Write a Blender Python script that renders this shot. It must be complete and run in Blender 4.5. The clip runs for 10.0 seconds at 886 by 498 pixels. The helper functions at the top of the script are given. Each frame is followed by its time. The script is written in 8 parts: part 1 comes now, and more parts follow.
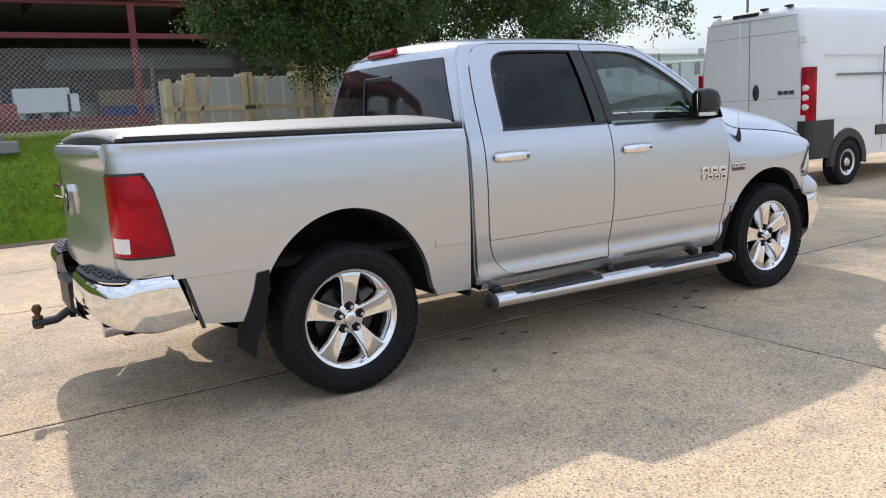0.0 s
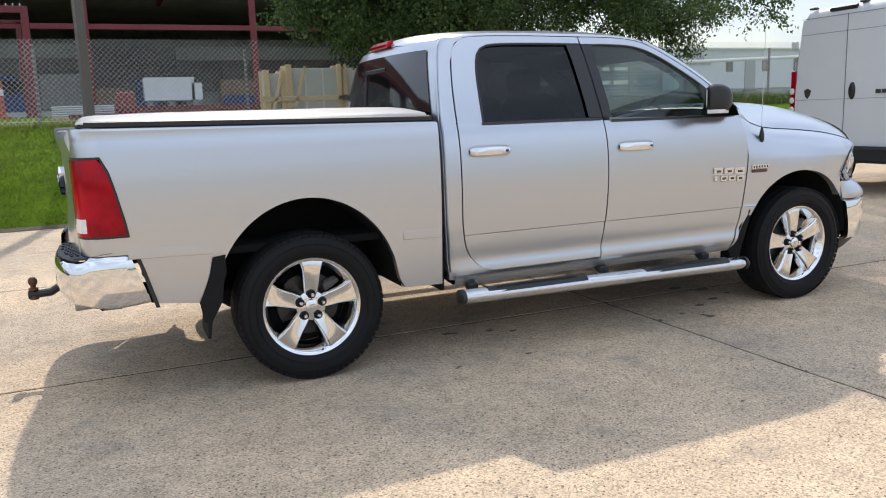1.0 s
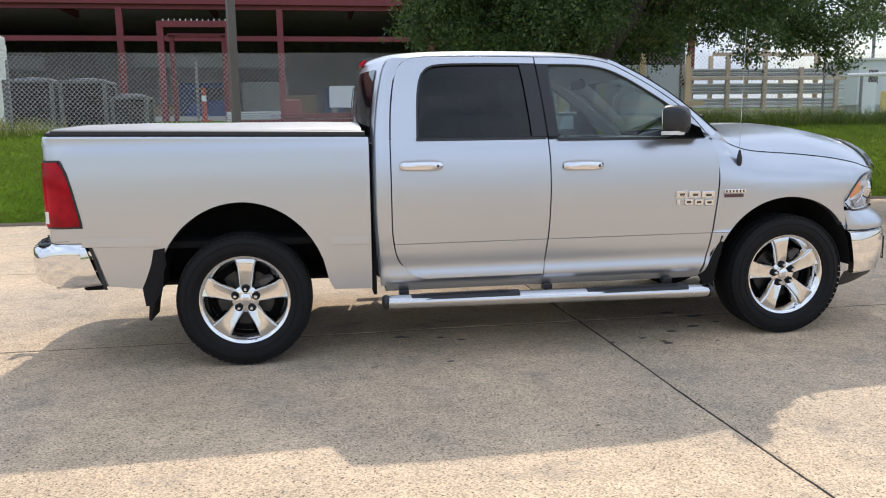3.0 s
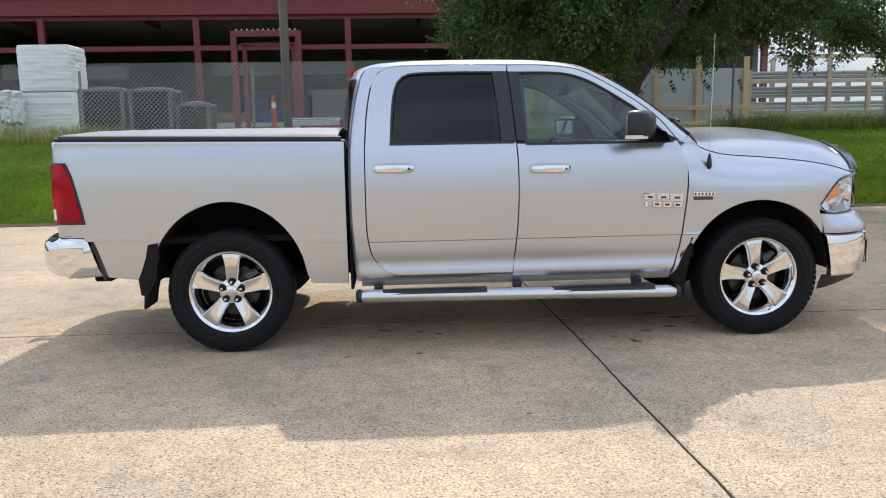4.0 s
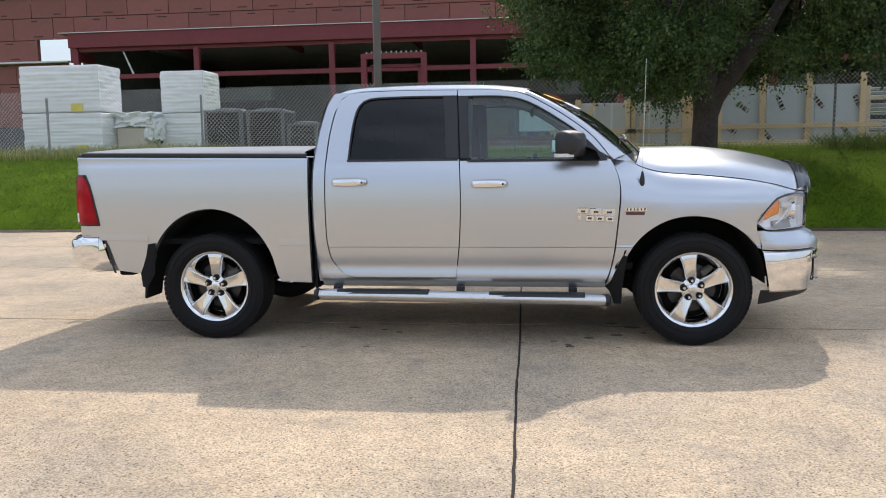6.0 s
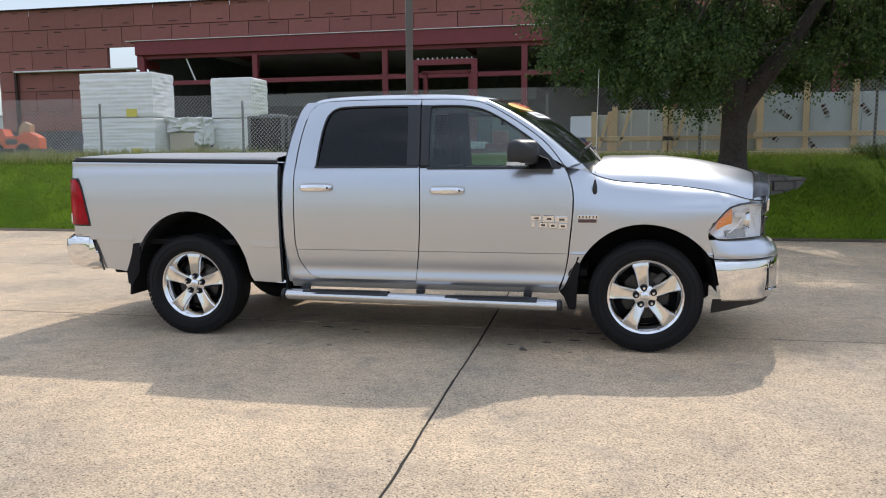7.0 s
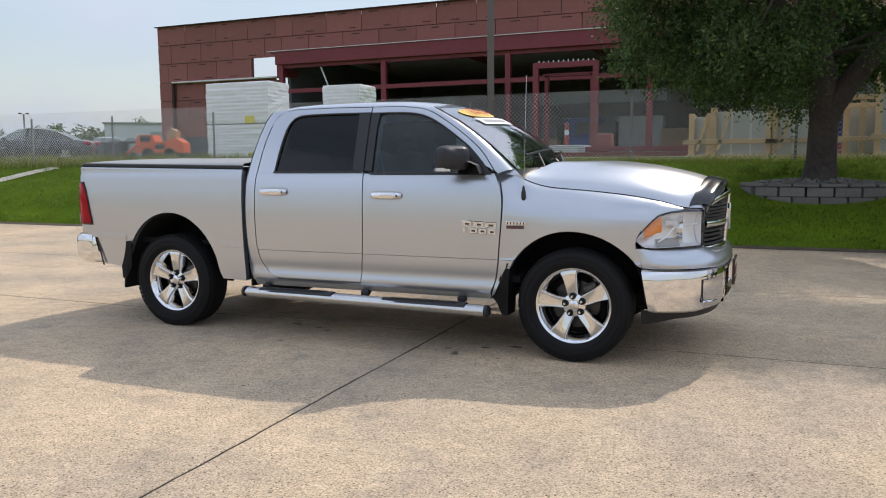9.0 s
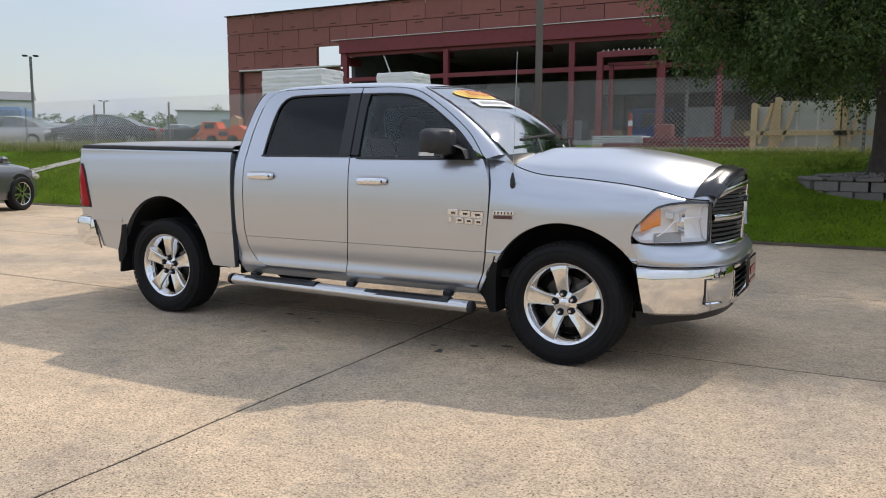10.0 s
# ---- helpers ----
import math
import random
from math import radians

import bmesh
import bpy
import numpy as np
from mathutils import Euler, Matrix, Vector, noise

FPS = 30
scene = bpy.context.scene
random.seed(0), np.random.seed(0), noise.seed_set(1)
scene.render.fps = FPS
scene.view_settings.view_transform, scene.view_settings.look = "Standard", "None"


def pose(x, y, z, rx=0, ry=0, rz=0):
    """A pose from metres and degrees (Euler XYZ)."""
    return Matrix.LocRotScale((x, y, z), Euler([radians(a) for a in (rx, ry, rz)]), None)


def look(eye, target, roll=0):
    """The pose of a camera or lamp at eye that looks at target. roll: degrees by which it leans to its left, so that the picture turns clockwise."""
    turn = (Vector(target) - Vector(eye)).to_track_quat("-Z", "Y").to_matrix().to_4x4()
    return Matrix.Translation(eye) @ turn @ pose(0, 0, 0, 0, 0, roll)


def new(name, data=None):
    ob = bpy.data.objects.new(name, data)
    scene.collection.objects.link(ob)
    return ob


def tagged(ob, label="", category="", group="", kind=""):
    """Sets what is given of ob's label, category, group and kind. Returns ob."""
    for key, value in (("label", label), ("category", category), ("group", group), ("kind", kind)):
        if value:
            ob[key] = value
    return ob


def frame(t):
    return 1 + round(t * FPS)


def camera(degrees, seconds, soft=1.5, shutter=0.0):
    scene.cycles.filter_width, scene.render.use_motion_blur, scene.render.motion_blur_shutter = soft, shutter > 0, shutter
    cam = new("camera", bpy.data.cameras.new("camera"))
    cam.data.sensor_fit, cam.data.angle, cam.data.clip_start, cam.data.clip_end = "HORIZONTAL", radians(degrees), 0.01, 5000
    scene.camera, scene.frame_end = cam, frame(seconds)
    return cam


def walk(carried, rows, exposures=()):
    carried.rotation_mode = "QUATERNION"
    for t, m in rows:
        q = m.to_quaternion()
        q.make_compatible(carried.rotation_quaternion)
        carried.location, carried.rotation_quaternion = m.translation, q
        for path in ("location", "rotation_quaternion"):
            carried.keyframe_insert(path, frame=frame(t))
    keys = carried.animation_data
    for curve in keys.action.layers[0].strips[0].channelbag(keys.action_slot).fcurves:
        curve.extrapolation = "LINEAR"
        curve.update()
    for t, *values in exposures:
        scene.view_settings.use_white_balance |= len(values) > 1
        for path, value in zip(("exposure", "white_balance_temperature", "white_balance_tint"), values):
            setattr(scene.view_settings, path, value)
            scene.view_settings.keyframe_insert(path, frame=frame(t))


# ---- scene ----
cam = camera(59.1, 10.0, 1.05)
PATH = [
    (0, (-1.726, -4.677, 1.456), (-0.68, -3.006, 1.117), -3.0),
    (0.5, (-1.365, -4.845, 1.429), (-0.45, -3.1, 1.087), -2.6),
    (1, (-0.98, -5.055, 1.419), (-0.199, -3.246, 1.076), -2.0),
    (1.5, (-0.622, -5.245, 1.431), (0.031, -3.384, 1.095), -1.5),
    (2, (-0.241, -5.358, 1.435), (0.291, -3.457, 1.11), -1.0),
    (2.5, (0.121, -5.541, 1.434), (0.539, -3.611, 1.117), -0.8),
    (4, (1.084, -6.099, 1.417), (1.207, -4.124, 1.123), -1.0),
    (4.5, (1.426, -6.272, 1.42), (1.451, -4.291, 1.144), -1.0),
    (5, (1.772, -6.508, 1.419), (1.701, -4.526, 1.158), -1.0),
    (5.5, (2.121, -6.59, 1.397), (1.958, -4.613, 1.145), -1.0),
    (7, (3.278, -6.708, 1.409), (2.872, -4.763, 1.179), -0.4),
    (7.5, (3.699, -6.714, 1.407), (3.208, -4.788, 1.186), -0.4),
    (8, (4.079, -6.605, 1.39), (3.497, -4.704, 1.175), -0.4),
    (8.5, (4.464, -6.478, 1.4), (3.787, -4.608, 1.186), -0.5),
    (9, (4.827, -6.357, 1.42), (4.06, -4.523, 1.2), -0.4),
    (9.5, (5.005, -6.059, 1.4), (4.156, -4.263, 1.17), -0.1),
    (10, (5.207, -5.756, 1.374), (4.282, -4.0, 1.131), 0.3),
]
walk(cam, [(t, look(eye, target, roll)) for t, eye, target, roll in PATH],
     [(0, 0.06, 6330, 12.0), (2.5, 0.10, 6330, 12.0), (5, 0.00, 6330, 12.0), (7.5, -0.13, 6280, 11.5), (10, -0.24, 6480, 12.5)])
# ---- daylight: hazy bright sky, sun behind the truck ----
SUN_DIR = Vector((0.19, 1.0, 1.0)).normalized()
world = bpy.data.worlds.new("sky")
scene.world = world
world.use_nodes = True
wn = world.node_tree
sky = wn.nodes.new("ShaderNodeTexSky")
sky.sky_type = "NISHITA"
sky.sun_disc = False
sky.sun_elevation = math.asin(SUN_DIR.z)
sky.sun_rotation = math.atan2(SUN_DIR.x, SUN_DIR.y)
sky.air_density = 1.4
sky.dust_density = 0.6
sky.ozone_density = 1.0
haze_mix = wn.nodes.new("ShaderNodeMixRGB")
haze_mix.inputs[0].default_value = 0.25
dome = wn.nodes.new("ShaderNodeMixRGB")
dome.inputs[1].default_value, dome.inputs[2].default_value = (4.75, 5.3, 6.1, 1), (7.2, 8.1, 9.7, 1)
clouds = wn.nodes.new("ShaderNodeTexNoise")
clouds.inputs["Scale"].default_value = 2.6
clouds.inputs["Detail"].default_value = 6
cloud_ramp = wn.nodes.new("ShaderNodeMapRange")
cloud_ramp.inputs[1].default_value, cloud_ramp.inputs[2].default_value = 0.40, 0.60
cloud_ramp.inputs[3].default_value, cloud_ramp.inputs[4].default_value = 0.50, 1.0
wcoord = wn.nodes.new("ShaderNodeTexCoord")
wmap = wn.nodes.new("ShaderNodeMapping")
wmap.inputs["Scale"].default_value = (1, 1, 2.6)
wn.links.new(wcoord.outputs["Generated"], wmap.inputs[0])
wn.links.new(wmap.outputs[0], clouds.inputs["Vector"])
wn.links.new(clouds.outputs["Fac"], cloud_ramp.inputs[0])
wn.links.new(cloud_ramp.outputs[0], haze_mix.inputs[0])
height = wn.nodes.new("ShaderNodeSeparateXYZ")
rise = wn.nodes.new("ShaderNodeMapRange")
rise.inputs[1].default_value, rise.inputs[2].default_value = 0.04, 0.42
wn.links.new(wcoord.outputs["Generated"], height.inputs[0])
wn.links.new(height.outputs["Z"], rise.inputs[0])
wn.links.new(rise.outputs[0], dome.inputs[0])
wn.links.new(dome.outputs[0], haze_mix.inputs[2])
wn.links.new(sky.outputs[0], haze_mix.inputs[1])
wback = wn.nodes["Background"]
wn.links.new(haze_mix.outputs[0], wback.inputs["Color"])
wback.inputs["Strength"].default_value = 0.134
sun = new("sun", bpy.data.lights.new("sun", "SUN"))
sun.data.energy, sun.data.angle, sun.data.color = 2.85, radians(0.9), (1.0, 0.91, 0.79)
sun.matrix_world = look(SUN_DIR * 60, (0, 0, 0))
# ---- materials ----
def mat(name, color, rough=0.6, metal=0.0, coat=0.0, var=0.0, scale=8.0, bump=0.0, bump_scale=60.0, spec=0.5, rand=0.0, coat_rough=0.03, stain=None, stain_scale=1.5):
    """Principled material; var: two-scale value variation, rand: per-object variation, stain: second colour in large soft patches."""
    m = bpy.data.materials.new(name)
    m.use_nodes = True
    nt = m.node_tree
    b = nt.nodes["Principled BSDF"]
    b.inputs["Roughness"].default_value = rough
    b.inputs["Metallic"].default_value = metal
    b.inputs["Coat Weight"].default_value = coat
    b.inputs["Coat Roughness"].default_value = coat_rough
    b.inputs["Specular IOR Level"].default_value = spec
    b.inputs["Base Color"].default_value = (*color, 1)
    co = nt.nodes.new("ShaderNodeTexCoord")
    out = None
    if stain:
        n0 = nt.nodes.new("ShaderNodeTexNoise")
        n0.inputs["Scale"].default_value, n0.inputs["Detail"].default_value = stain_scale, 8
        nt.links.new(co.outputs["Object"], n0.inputs["Vector"])
        mr = nt.nodes.new("ShaderNodeMapRange")
        mr.inputs[1].default_value, mr.inputs[2].default_value = 0.42, 0.66
        nt.links.new(n0.outputs["Fac"], mr.inputs[0])
        mx = nt.nodes.new("ShaderNodeMixRGB")
        mx.inputs[1].default_value, mx.inputs[2].default_value = (*color, 1), (*stain, 1)
        nt.links.new(mr.outputs[0], mx.inputs[0])
        out = mx.outputs[0]
    if var or rand:
        hsv = nt.nodes.new("ShaderNodeHueSaturation")
        hsv.inputs["Color"].default_value = (*color, 1)
        if out:
            nt.links.new(out, hsv.inputs["Color"])
        val = None
        if var:
            n1, n2 = nt.nodes.new("ShaderNodeTexNoise"), nt.nodes.new("ShaderNodeTexNoise")
            n1.inputs["Scale"].default_value, n1.inputs["Detail"].default_value = scale * 0.12, 5
            n2.inputs["Scale"].default_value, n2.inputs["Detail"].default_value = scale, 6
            ad = nt.nodes.new("ShaderNodeMath")
            ad.operation = "ADD"
            for n, k in ((n1, 0), (n2, 1)):
                nt.links.new(co.outputs["Object"], n.inputs["Vector"])
                nt.links.new(n.outputs["Fac"], ad.inputs[k])
            mr = nt.nodes.new("ShaderNodeMapRange")
            mr.inputs[1].default_value, mr.inputs[2].default_value = 0.6, 1.4
            mr.inputs[3].default_value, mr.inputs[4].default_value = 1 - var, 1 + var
            nt.links.new(ad.outputs[0], mr.inputs[0])
            val = mr.outputs[0]
        if rand:
            oi = nt.nodes.new("ShaderNodeObjectInfo")
            mr = nt.nodes.new("ShaderNodeMapRange")
            mr.inputs[3].default_value, mr.inputs[4].default_value = 1 - rand, 1 + rand
            nt.links.new(oi.outputs["Random"], mr.inputs[0])
            if val:
                mu = nt.nodes.new("ShaderNodeMath")
                mu.operation = "MULTIPLY"
                nt.links.new(val, mu.inputs[0])
                nt.links.new(mr.outputs[0], mu.inputs[1])
                val = mu.outputs[0]
            else:
                val = mr.outputs[0]
        nt.links.new(val, hsv.inputs["Value"])
        out = hsv.outputs[0]
    if out:
        nt.links.new(out, b.inputs["Base Color"])
    if bump:
        nb = nt.nodes.new("ShaderNodeTexNoise")
        nb.inputs["Scale"].default_value, nb.inputs["Detail"].default_value = bump_scale, 5
        nt.links.new(co.outputs["Object"], nb.inputs["Vector"])
        bp = nt.nodes.new("ShaderNodeBump")
        bp.inputs["Strength"].default_value, bp.inputs["Distance"].default_value = bump, 0.01
        nt.links.new(nb.outputs["Fac"], bp.inputs["Height"])
        nt.links.new(bp.outputs[0], b.inputs["Normal"])
    return m


def glass(name, tint, f0=0.07, gloss=0.015):
    """A thin tinted pane: see-through with a mirror reflection that grows at grazing angles."""
    m = bpy.data.materials.new(name)
    m.use_nodes = True
    nt = m.node_tree
    nt.nodes.remove(nt.nodes["Principled BSDF"])
    tr, gl, mx, lw = (nt.nodes.new("ShaderNode" + n) for n in ("BsdfTransparent", "BsdfGlossy", "MixShader", "LayerWeight"))
    tr.inputs[0].default_value = (*tint, 1)
    gl.inputs["Roughness"].default_value = gloss
    lw.inputs[0].default_value = 0.5
    pw, ml = nt.nodes.new("ShaderNodeMath"), nt.nodes.new("ShaderNodeMath")
    pw.operation, ml.operation = "POWER", "MULTIPLY_ADD"
    pw.inputs[1].default_value = 5.0
    ml.inputs[1].default_value, ml.inputs[2].default_value = 1 - f0, f0
    nt.links.new(lw.outputs["Facing"], pw.inputs[0])
    nt.links.new(pw.outputs[0], ml.inputs[0])
    nt.links.new(ml.outputs[0], mx.inputs[0])
    nt.links.new(tr.outputs[0], mx.inputs[1])
    nt.links.new(gl.outputs[0], mx.inputs[2])
    nt.links.new(mx.outputs[0], nt.nodes["Material Output"].inputs[0])
    return m


def concrete_mat():
    """Exposed-aggregate driveway concrete: warm paste, brown and grey pebbles, big soft stains."""
    m = mat("concrete", (0.615, 0.480, 0.332), 0.86, var=0.22, scale=7, stain=(0.45, 0.372, 0.28), stain_scale=0.55)
    nt = m.node_tree
    b = nt.nodes["Principled BSDF"]
    src = b.inputs["Base Color"].links[0].from_socket
    co = nt.nodes.new("ShaderNodeTexCoord")
    vo = nt.nodes.new("ShaderNodeTexVoronoi")
    vo.inputs["Scale"].default_value = 140
    nt.links.new(co.outputs["Object"], vo.inputs["Vector"])
    ramp = nt.nodes.new("ShaderNodeValToRGB")
    e = ramp.color_ramp.elements
    e[0].position, e[0].color = 0.0, (0.44, 0.40, 0.36, 1)
    e[1].position, e[1].color = 1.0, (1.42, 1.36, 1.27, 1)
    for p, c in ((0.25, (0.74, 0.69, 0.64, 1)), (0.5, (1.0, 0.98, 0.94, 1)), (0.75, (1.12, 1.06, 0.98, 1))):
        q = e.new(p)
        q.color = c
    sep = nt.nodes.new("ShaderNodeSeparateColor")
    nt.links.new(vo.outputs["Color"], sep.inputs[0])
    nt.links.new(sep.outputs[0], ramp.inputs[0])
    mx = nt.nodes.new("ShaderNodeMixRGB")
    mx.blend_type = "MULTIPLY"
    mx.inputs[0].default_value = 0.82
    nt.links.new(src, mx.inputs[1])
    nt.links.new(ramp.outputs[0], mx.inputs[2])
    vp = nt.nodes.new("ShaderNodeTexVoronoi")
    vp.inputs["Scale"].default_value = 36
    nt.links.new(co.outputs["Object"], vp.inputs["Vector"])
    pit = nt.nodes.new("ShaderNodeMapRange")
    pit.inputs[1].default_value, pit.inputs[2].default_value = 0.13, 0.21
    pit.inputs[3].default_value, pit.inputs[4].default_value = 0.18, 1.0
    nt.links.new(vp.outputs["Distance"], pit.inputs[0])
    pm = nt.nodes.new("ShaderNodeMixRGB")
    pm.blend_type = "MULTIPLY"
    pm.inputs[0].default_value = 1.0
    nt.links.new(mx.outputs[0], pm.inputs[1])
    nt.links.new(pit.outputs[0], pm.inputs[2])
    n3 = nt.nodes.new("ShaderNodeTexNoise")
    n3.inputs["Scale"].default_value, n3.inputs["Detail"].default_value, n3.inputs["Roughness"].default_value = 2.3, 9, 0.7
    nt.links.new(co.outputs["Object"], n3.inputs["Vector"])
    mr = nt.nodes.new("ShaderNodeMapRange")
    mr.inputs[1].default_value, mr.inputs[2].default_value = 0.56, 0.74
    mr.inputs[3].default_value, mr.inputs[4].default_value = 0.0, 0.66
    nt.links.new(n3.outputs["Fac"], mr.inputs[0])
    m2 = nt.nodes.new("ShaderNodeMixRGB")
    m2.inputs[2].default_value = (0.22, 0.19, 0.165, 1)
    nt.links.new(mr.outputs[0], m2.inputs[0])
    nt.links.new(pm.outputs[0], m2.inputs[1])
    nt.links.new(m2.outputs[0], b.inputs["Base Color"])
    bp = nt.nodes.new("ShaderNodeBump")
    bp.inputs["Strength"].default_value, bp.inputs["Distance"].default_value = 0.35, 0.004
    nt.links.new(vo.outputs["Distance"], bp.inputs["Height"])
    nt.links.new(bp.outputs[0], b.inputs["Normal"])
    return m


def flake_mat():
    """Silver metallic car paint: fine flake under clear coat."""
    m = mat("silver_paint", (0.545, 0.571, 0.612), 0.28, metal=0.86, coat=0.6, coat_rough=0.035)
    nt = m.node_tree
    b = nt.nodes["Principled BSDF"]
    co, vo, bp = (nt.nodes.new("ShaderNode" + n) for n in ("TexCoord", "TexVoronoi", "Bump"))
    vo.inputs["Scale"].default_value = 900
    nt.links.new(co.outputs["Object"], vo.inputs["Vector"])
    bp.inputs["Strength"].default_value, bp.inputs["Distance"].default_value = 0.06, 0.001
    nt.links.new(vo.outputs["Distance"], bp.inputs["Height"])
    nt.links.new(bp.outputs[0], b.inputs["Normal"])
    return m


CONCRETE = concrete_mat()
JOINT = mat("joint_dirt", (0.035, 0.028, 0.021), 0.95, var=0.3, scale=30)
PAINT = flake_mat()
CHROME = mat("chrome", (0.82, 0.82, 0.83), 0.05, metal=1.0)
POLISH = mat("polished_alloy", (0.78, 0.77, 0.75), 0.10, metal=1.0)
SATIN = mat("satin_chrome", (0.80, 0.80, 0.82), 0.17, metal=1.0)
STEEL = mat("brushed_steel", (0.66, 0.66, 0.66), 0.24, metal=1.0, var=0.05, scale=40)
BLACKP = mat("black_plastic", (0.018, 0.018, 0.019), 0.45, var=0.15, scale=40, bump=0.08, bump_scale=400)
GLOSSB = mat("gloss_black", (0.008, 0.008, 0.009), 0.08, coat=0.5)
RUBBER = mat("tyre_rubber", (0.007, 0.007, 0.0078), 0.72, spec=0.28, var=0.25, scale=14, bump=0.1, bump_scale=200)
DARK = mat("underbody", (0.006, 0.006, 0.006), 0.95)
IRON = mat("cast_iron", (0.10, 0.095, 0.09), 0.5, metal=0.7, var=0.2, scale=30)
RUST = mat("rusty_ball", (0.14, 0.065, 0.03), 0.75, metal=0.3, var=0.35, scale=60)
VINYL = mat("tonneau_vinyl", (0.34, 0.335, 0.325), 0.45, var=0.12, scale=12, bump=0.1, bump_scale=250)
VINYLB = mat("black_vinyl", (0.02, 0.02, 0.021), 0.5, var=0.15, scale=20, bump=0.15, bump_scale=90)
REDL = mat("red_lens", (0.46, 0.0005, 0.014), 0.10, spec=0.25, var=0.30, scale=9, stain=(0.20, 0.0005, 0.006), stain_scale=5)
CLEARL = mat("reverse_lens", (0.75, 0.74, 0.73), 0.15, coat=1.0, var=0.1, scale=40)
AMBER = mat("amber_reflector", (0.85, 0.26, 0.03), 0.2, coat=1.0, var=0.12, scale=50)
TINT = glass("privacy_glass", (0.045, 0.05, 0.06), 0.045)
CLEARG = glass("door_glass", (0.66, 0.80, 0.77), 0.075)
WSG = glass("windscreen_glass", (0.78, 0.86, 0.83), 0.6)
LENS = glass("headlamp_lens", (0.96, 0.97, 0.98), 0.05)
SEATM = mat("seat_cloth", (0.05, 0.05, 0.055), 0.9, var=0.15, scale=40)
TRIMG = mat("grey_interior_trim", (0.40, 0.40, 0.39), 0.7, var=0.08, scale=30)
# ---- mesh helpers ----
class M:
    """Collects vertices and faces for one mesh."""

    def __init__(self):
        self.v, self.f = [], []

    def add(self, verts, faces):
        k = len(self.v)
        self.v += [tuple(p) for p in verts]
        self.f += [tuple(i + k for i in f) for f in faces]
        return self

    def grid(self, rows, close=False):
        """A skin over rows of points (equal counts)."""
        n = len(rows[0])
        vs = [p for r in rows for p in r]
        fs = []
        for i in range(len(rows) - 1):
            for j in range(n if close else n - 1):
                a, b = i * n + j, i * n + (j + 1) % n
                fs.append((a, b, b + n, a + n))
        return self.add(vs, fs)

    def box(self, c, s, m=None, bev=0.0):
        x, y, z = (d / 2 for d in s)
        if bev:
            b = min(bev, x * 0.9, y * 0.9, z * 0.9)
            ring = lambda zz, k: [(sx * (x - k), sy * (y - k), zz) for sx, sy in ((-1, -1), (1, -1), (1, 1), (-1, 1))]
            rows = [ring(-z, b), ring(-z + b, 0), ring(z - b, 0), ring(z, b)]
            vs = [p for r in rows for p in r]
            fs = [(3, 2, 1, 0), (12, 13, 14, 15)]
            for i in range(3):
                for j in range(4):
                    a, d = i * 4 + j, i * 4 + (j + 1) % 4
                    fs.append((a, d, d + 4, a + 4))
        else:
            vs = [(sx * x, sy * y, sz * z) for sz in (-1, 1) for sx, sy in ((-1, -1), (1, -1), (1, 1), (-1, 1))]
            fs = [(3, 2, 1, 0), (4, 5, 6, 7), (0, 1, 5, 4), (1, 2, 6, 5), (2, 3, 7, 6), (3, 0, 4, 7)]
        c = Vector(c)
        vs = [(m @ Vector(p) if m else Vector(p)) + c for p in vs]
        return self.add(vs, fs)

    def tube(self, pts, r, n=10, caps=True):
        """A round bar along points; r: one radius, or one a point."""
        pts = [Vector(p) for p in pts]
        rs = r if isinstance(r, (list, tuple)) else [r] * len(pts)
        rows = []
        up = None
        for i, p in enumerate(pts):
            d = (pts[min(i + 1, len(pts) - 1)] - pts[max(i - 1, 0)]).normalized()
            if up is None:
                up = d.cross(Vector((0, 0, 1)) if abs(d.z) < 0.9 else Vector((1, 0, 0))).normalized()
            up = (up - d * up.dot(d)).normalized()
            w = d.cross(up)
            rows.append([p + (up * math.cos(a) + w * math.sin(a)) * rs[i] for a in (2 * math.pi * k / n for k in range(n))])
        k = len(self.v)
        self.grid(rows, close=True)
        if caps:
            self.f.append(tuple(k + j for j in reversed(range(n))))
            self.f.append(tuple(k + (len(pts) - 1) * n + j for j in range(n)))
        return self

    def revolve(self, prof, n=48, axis="y", c=(0, 0, 0)):
        """Turns (radius, along) points round an axis."""
        rows = []
        for r, h in prof:
            row = []
            for k in range(n):
                a = 2 * math.pi * k / n
                u, w = r * math.cos(a), r * math.sin(a)
                row.append({"y": (u, h, w), "z": (u, w, h), "x": (h, u, w)}[axis])
            rows.append([Vector(p) + Vector(c) for p in row])
        return self.grid(rows, close=True)

    def prism(self, outline, a, b, axis="y"):
        """A plate with the outline (2D) between a and b along an axis."""
        put = {"y": lambda p, h: (p[0], h, p[1]), "z": lambda p, h: (p[0], p[1], h), "x": lambda p, h: (h, p[0], p[1])}[axis]
        n = len(outline)
        vs = [put(p, a) for p in outline] + [put(p, b) for p in outline]
        fs = [tuple(range(n)), tuple(reversed(range(n, 2 * n)))] + [(i, i + n, (i + 1) % n + n, (i + 1) % n) for i in range(n)]
        return self.add(vs, fs)

    def moved(self, m):
        self.v = [tuple(m @ Vector(p)) for p in self.v]
        return self

    def mirror(self):
        """The same across y = 0."""
        o = M()
        o.v = [(x, -y, z) for x, y, z in self.v]
        o.f = [tuple(reversed(f)) for f in self.f]
        return o

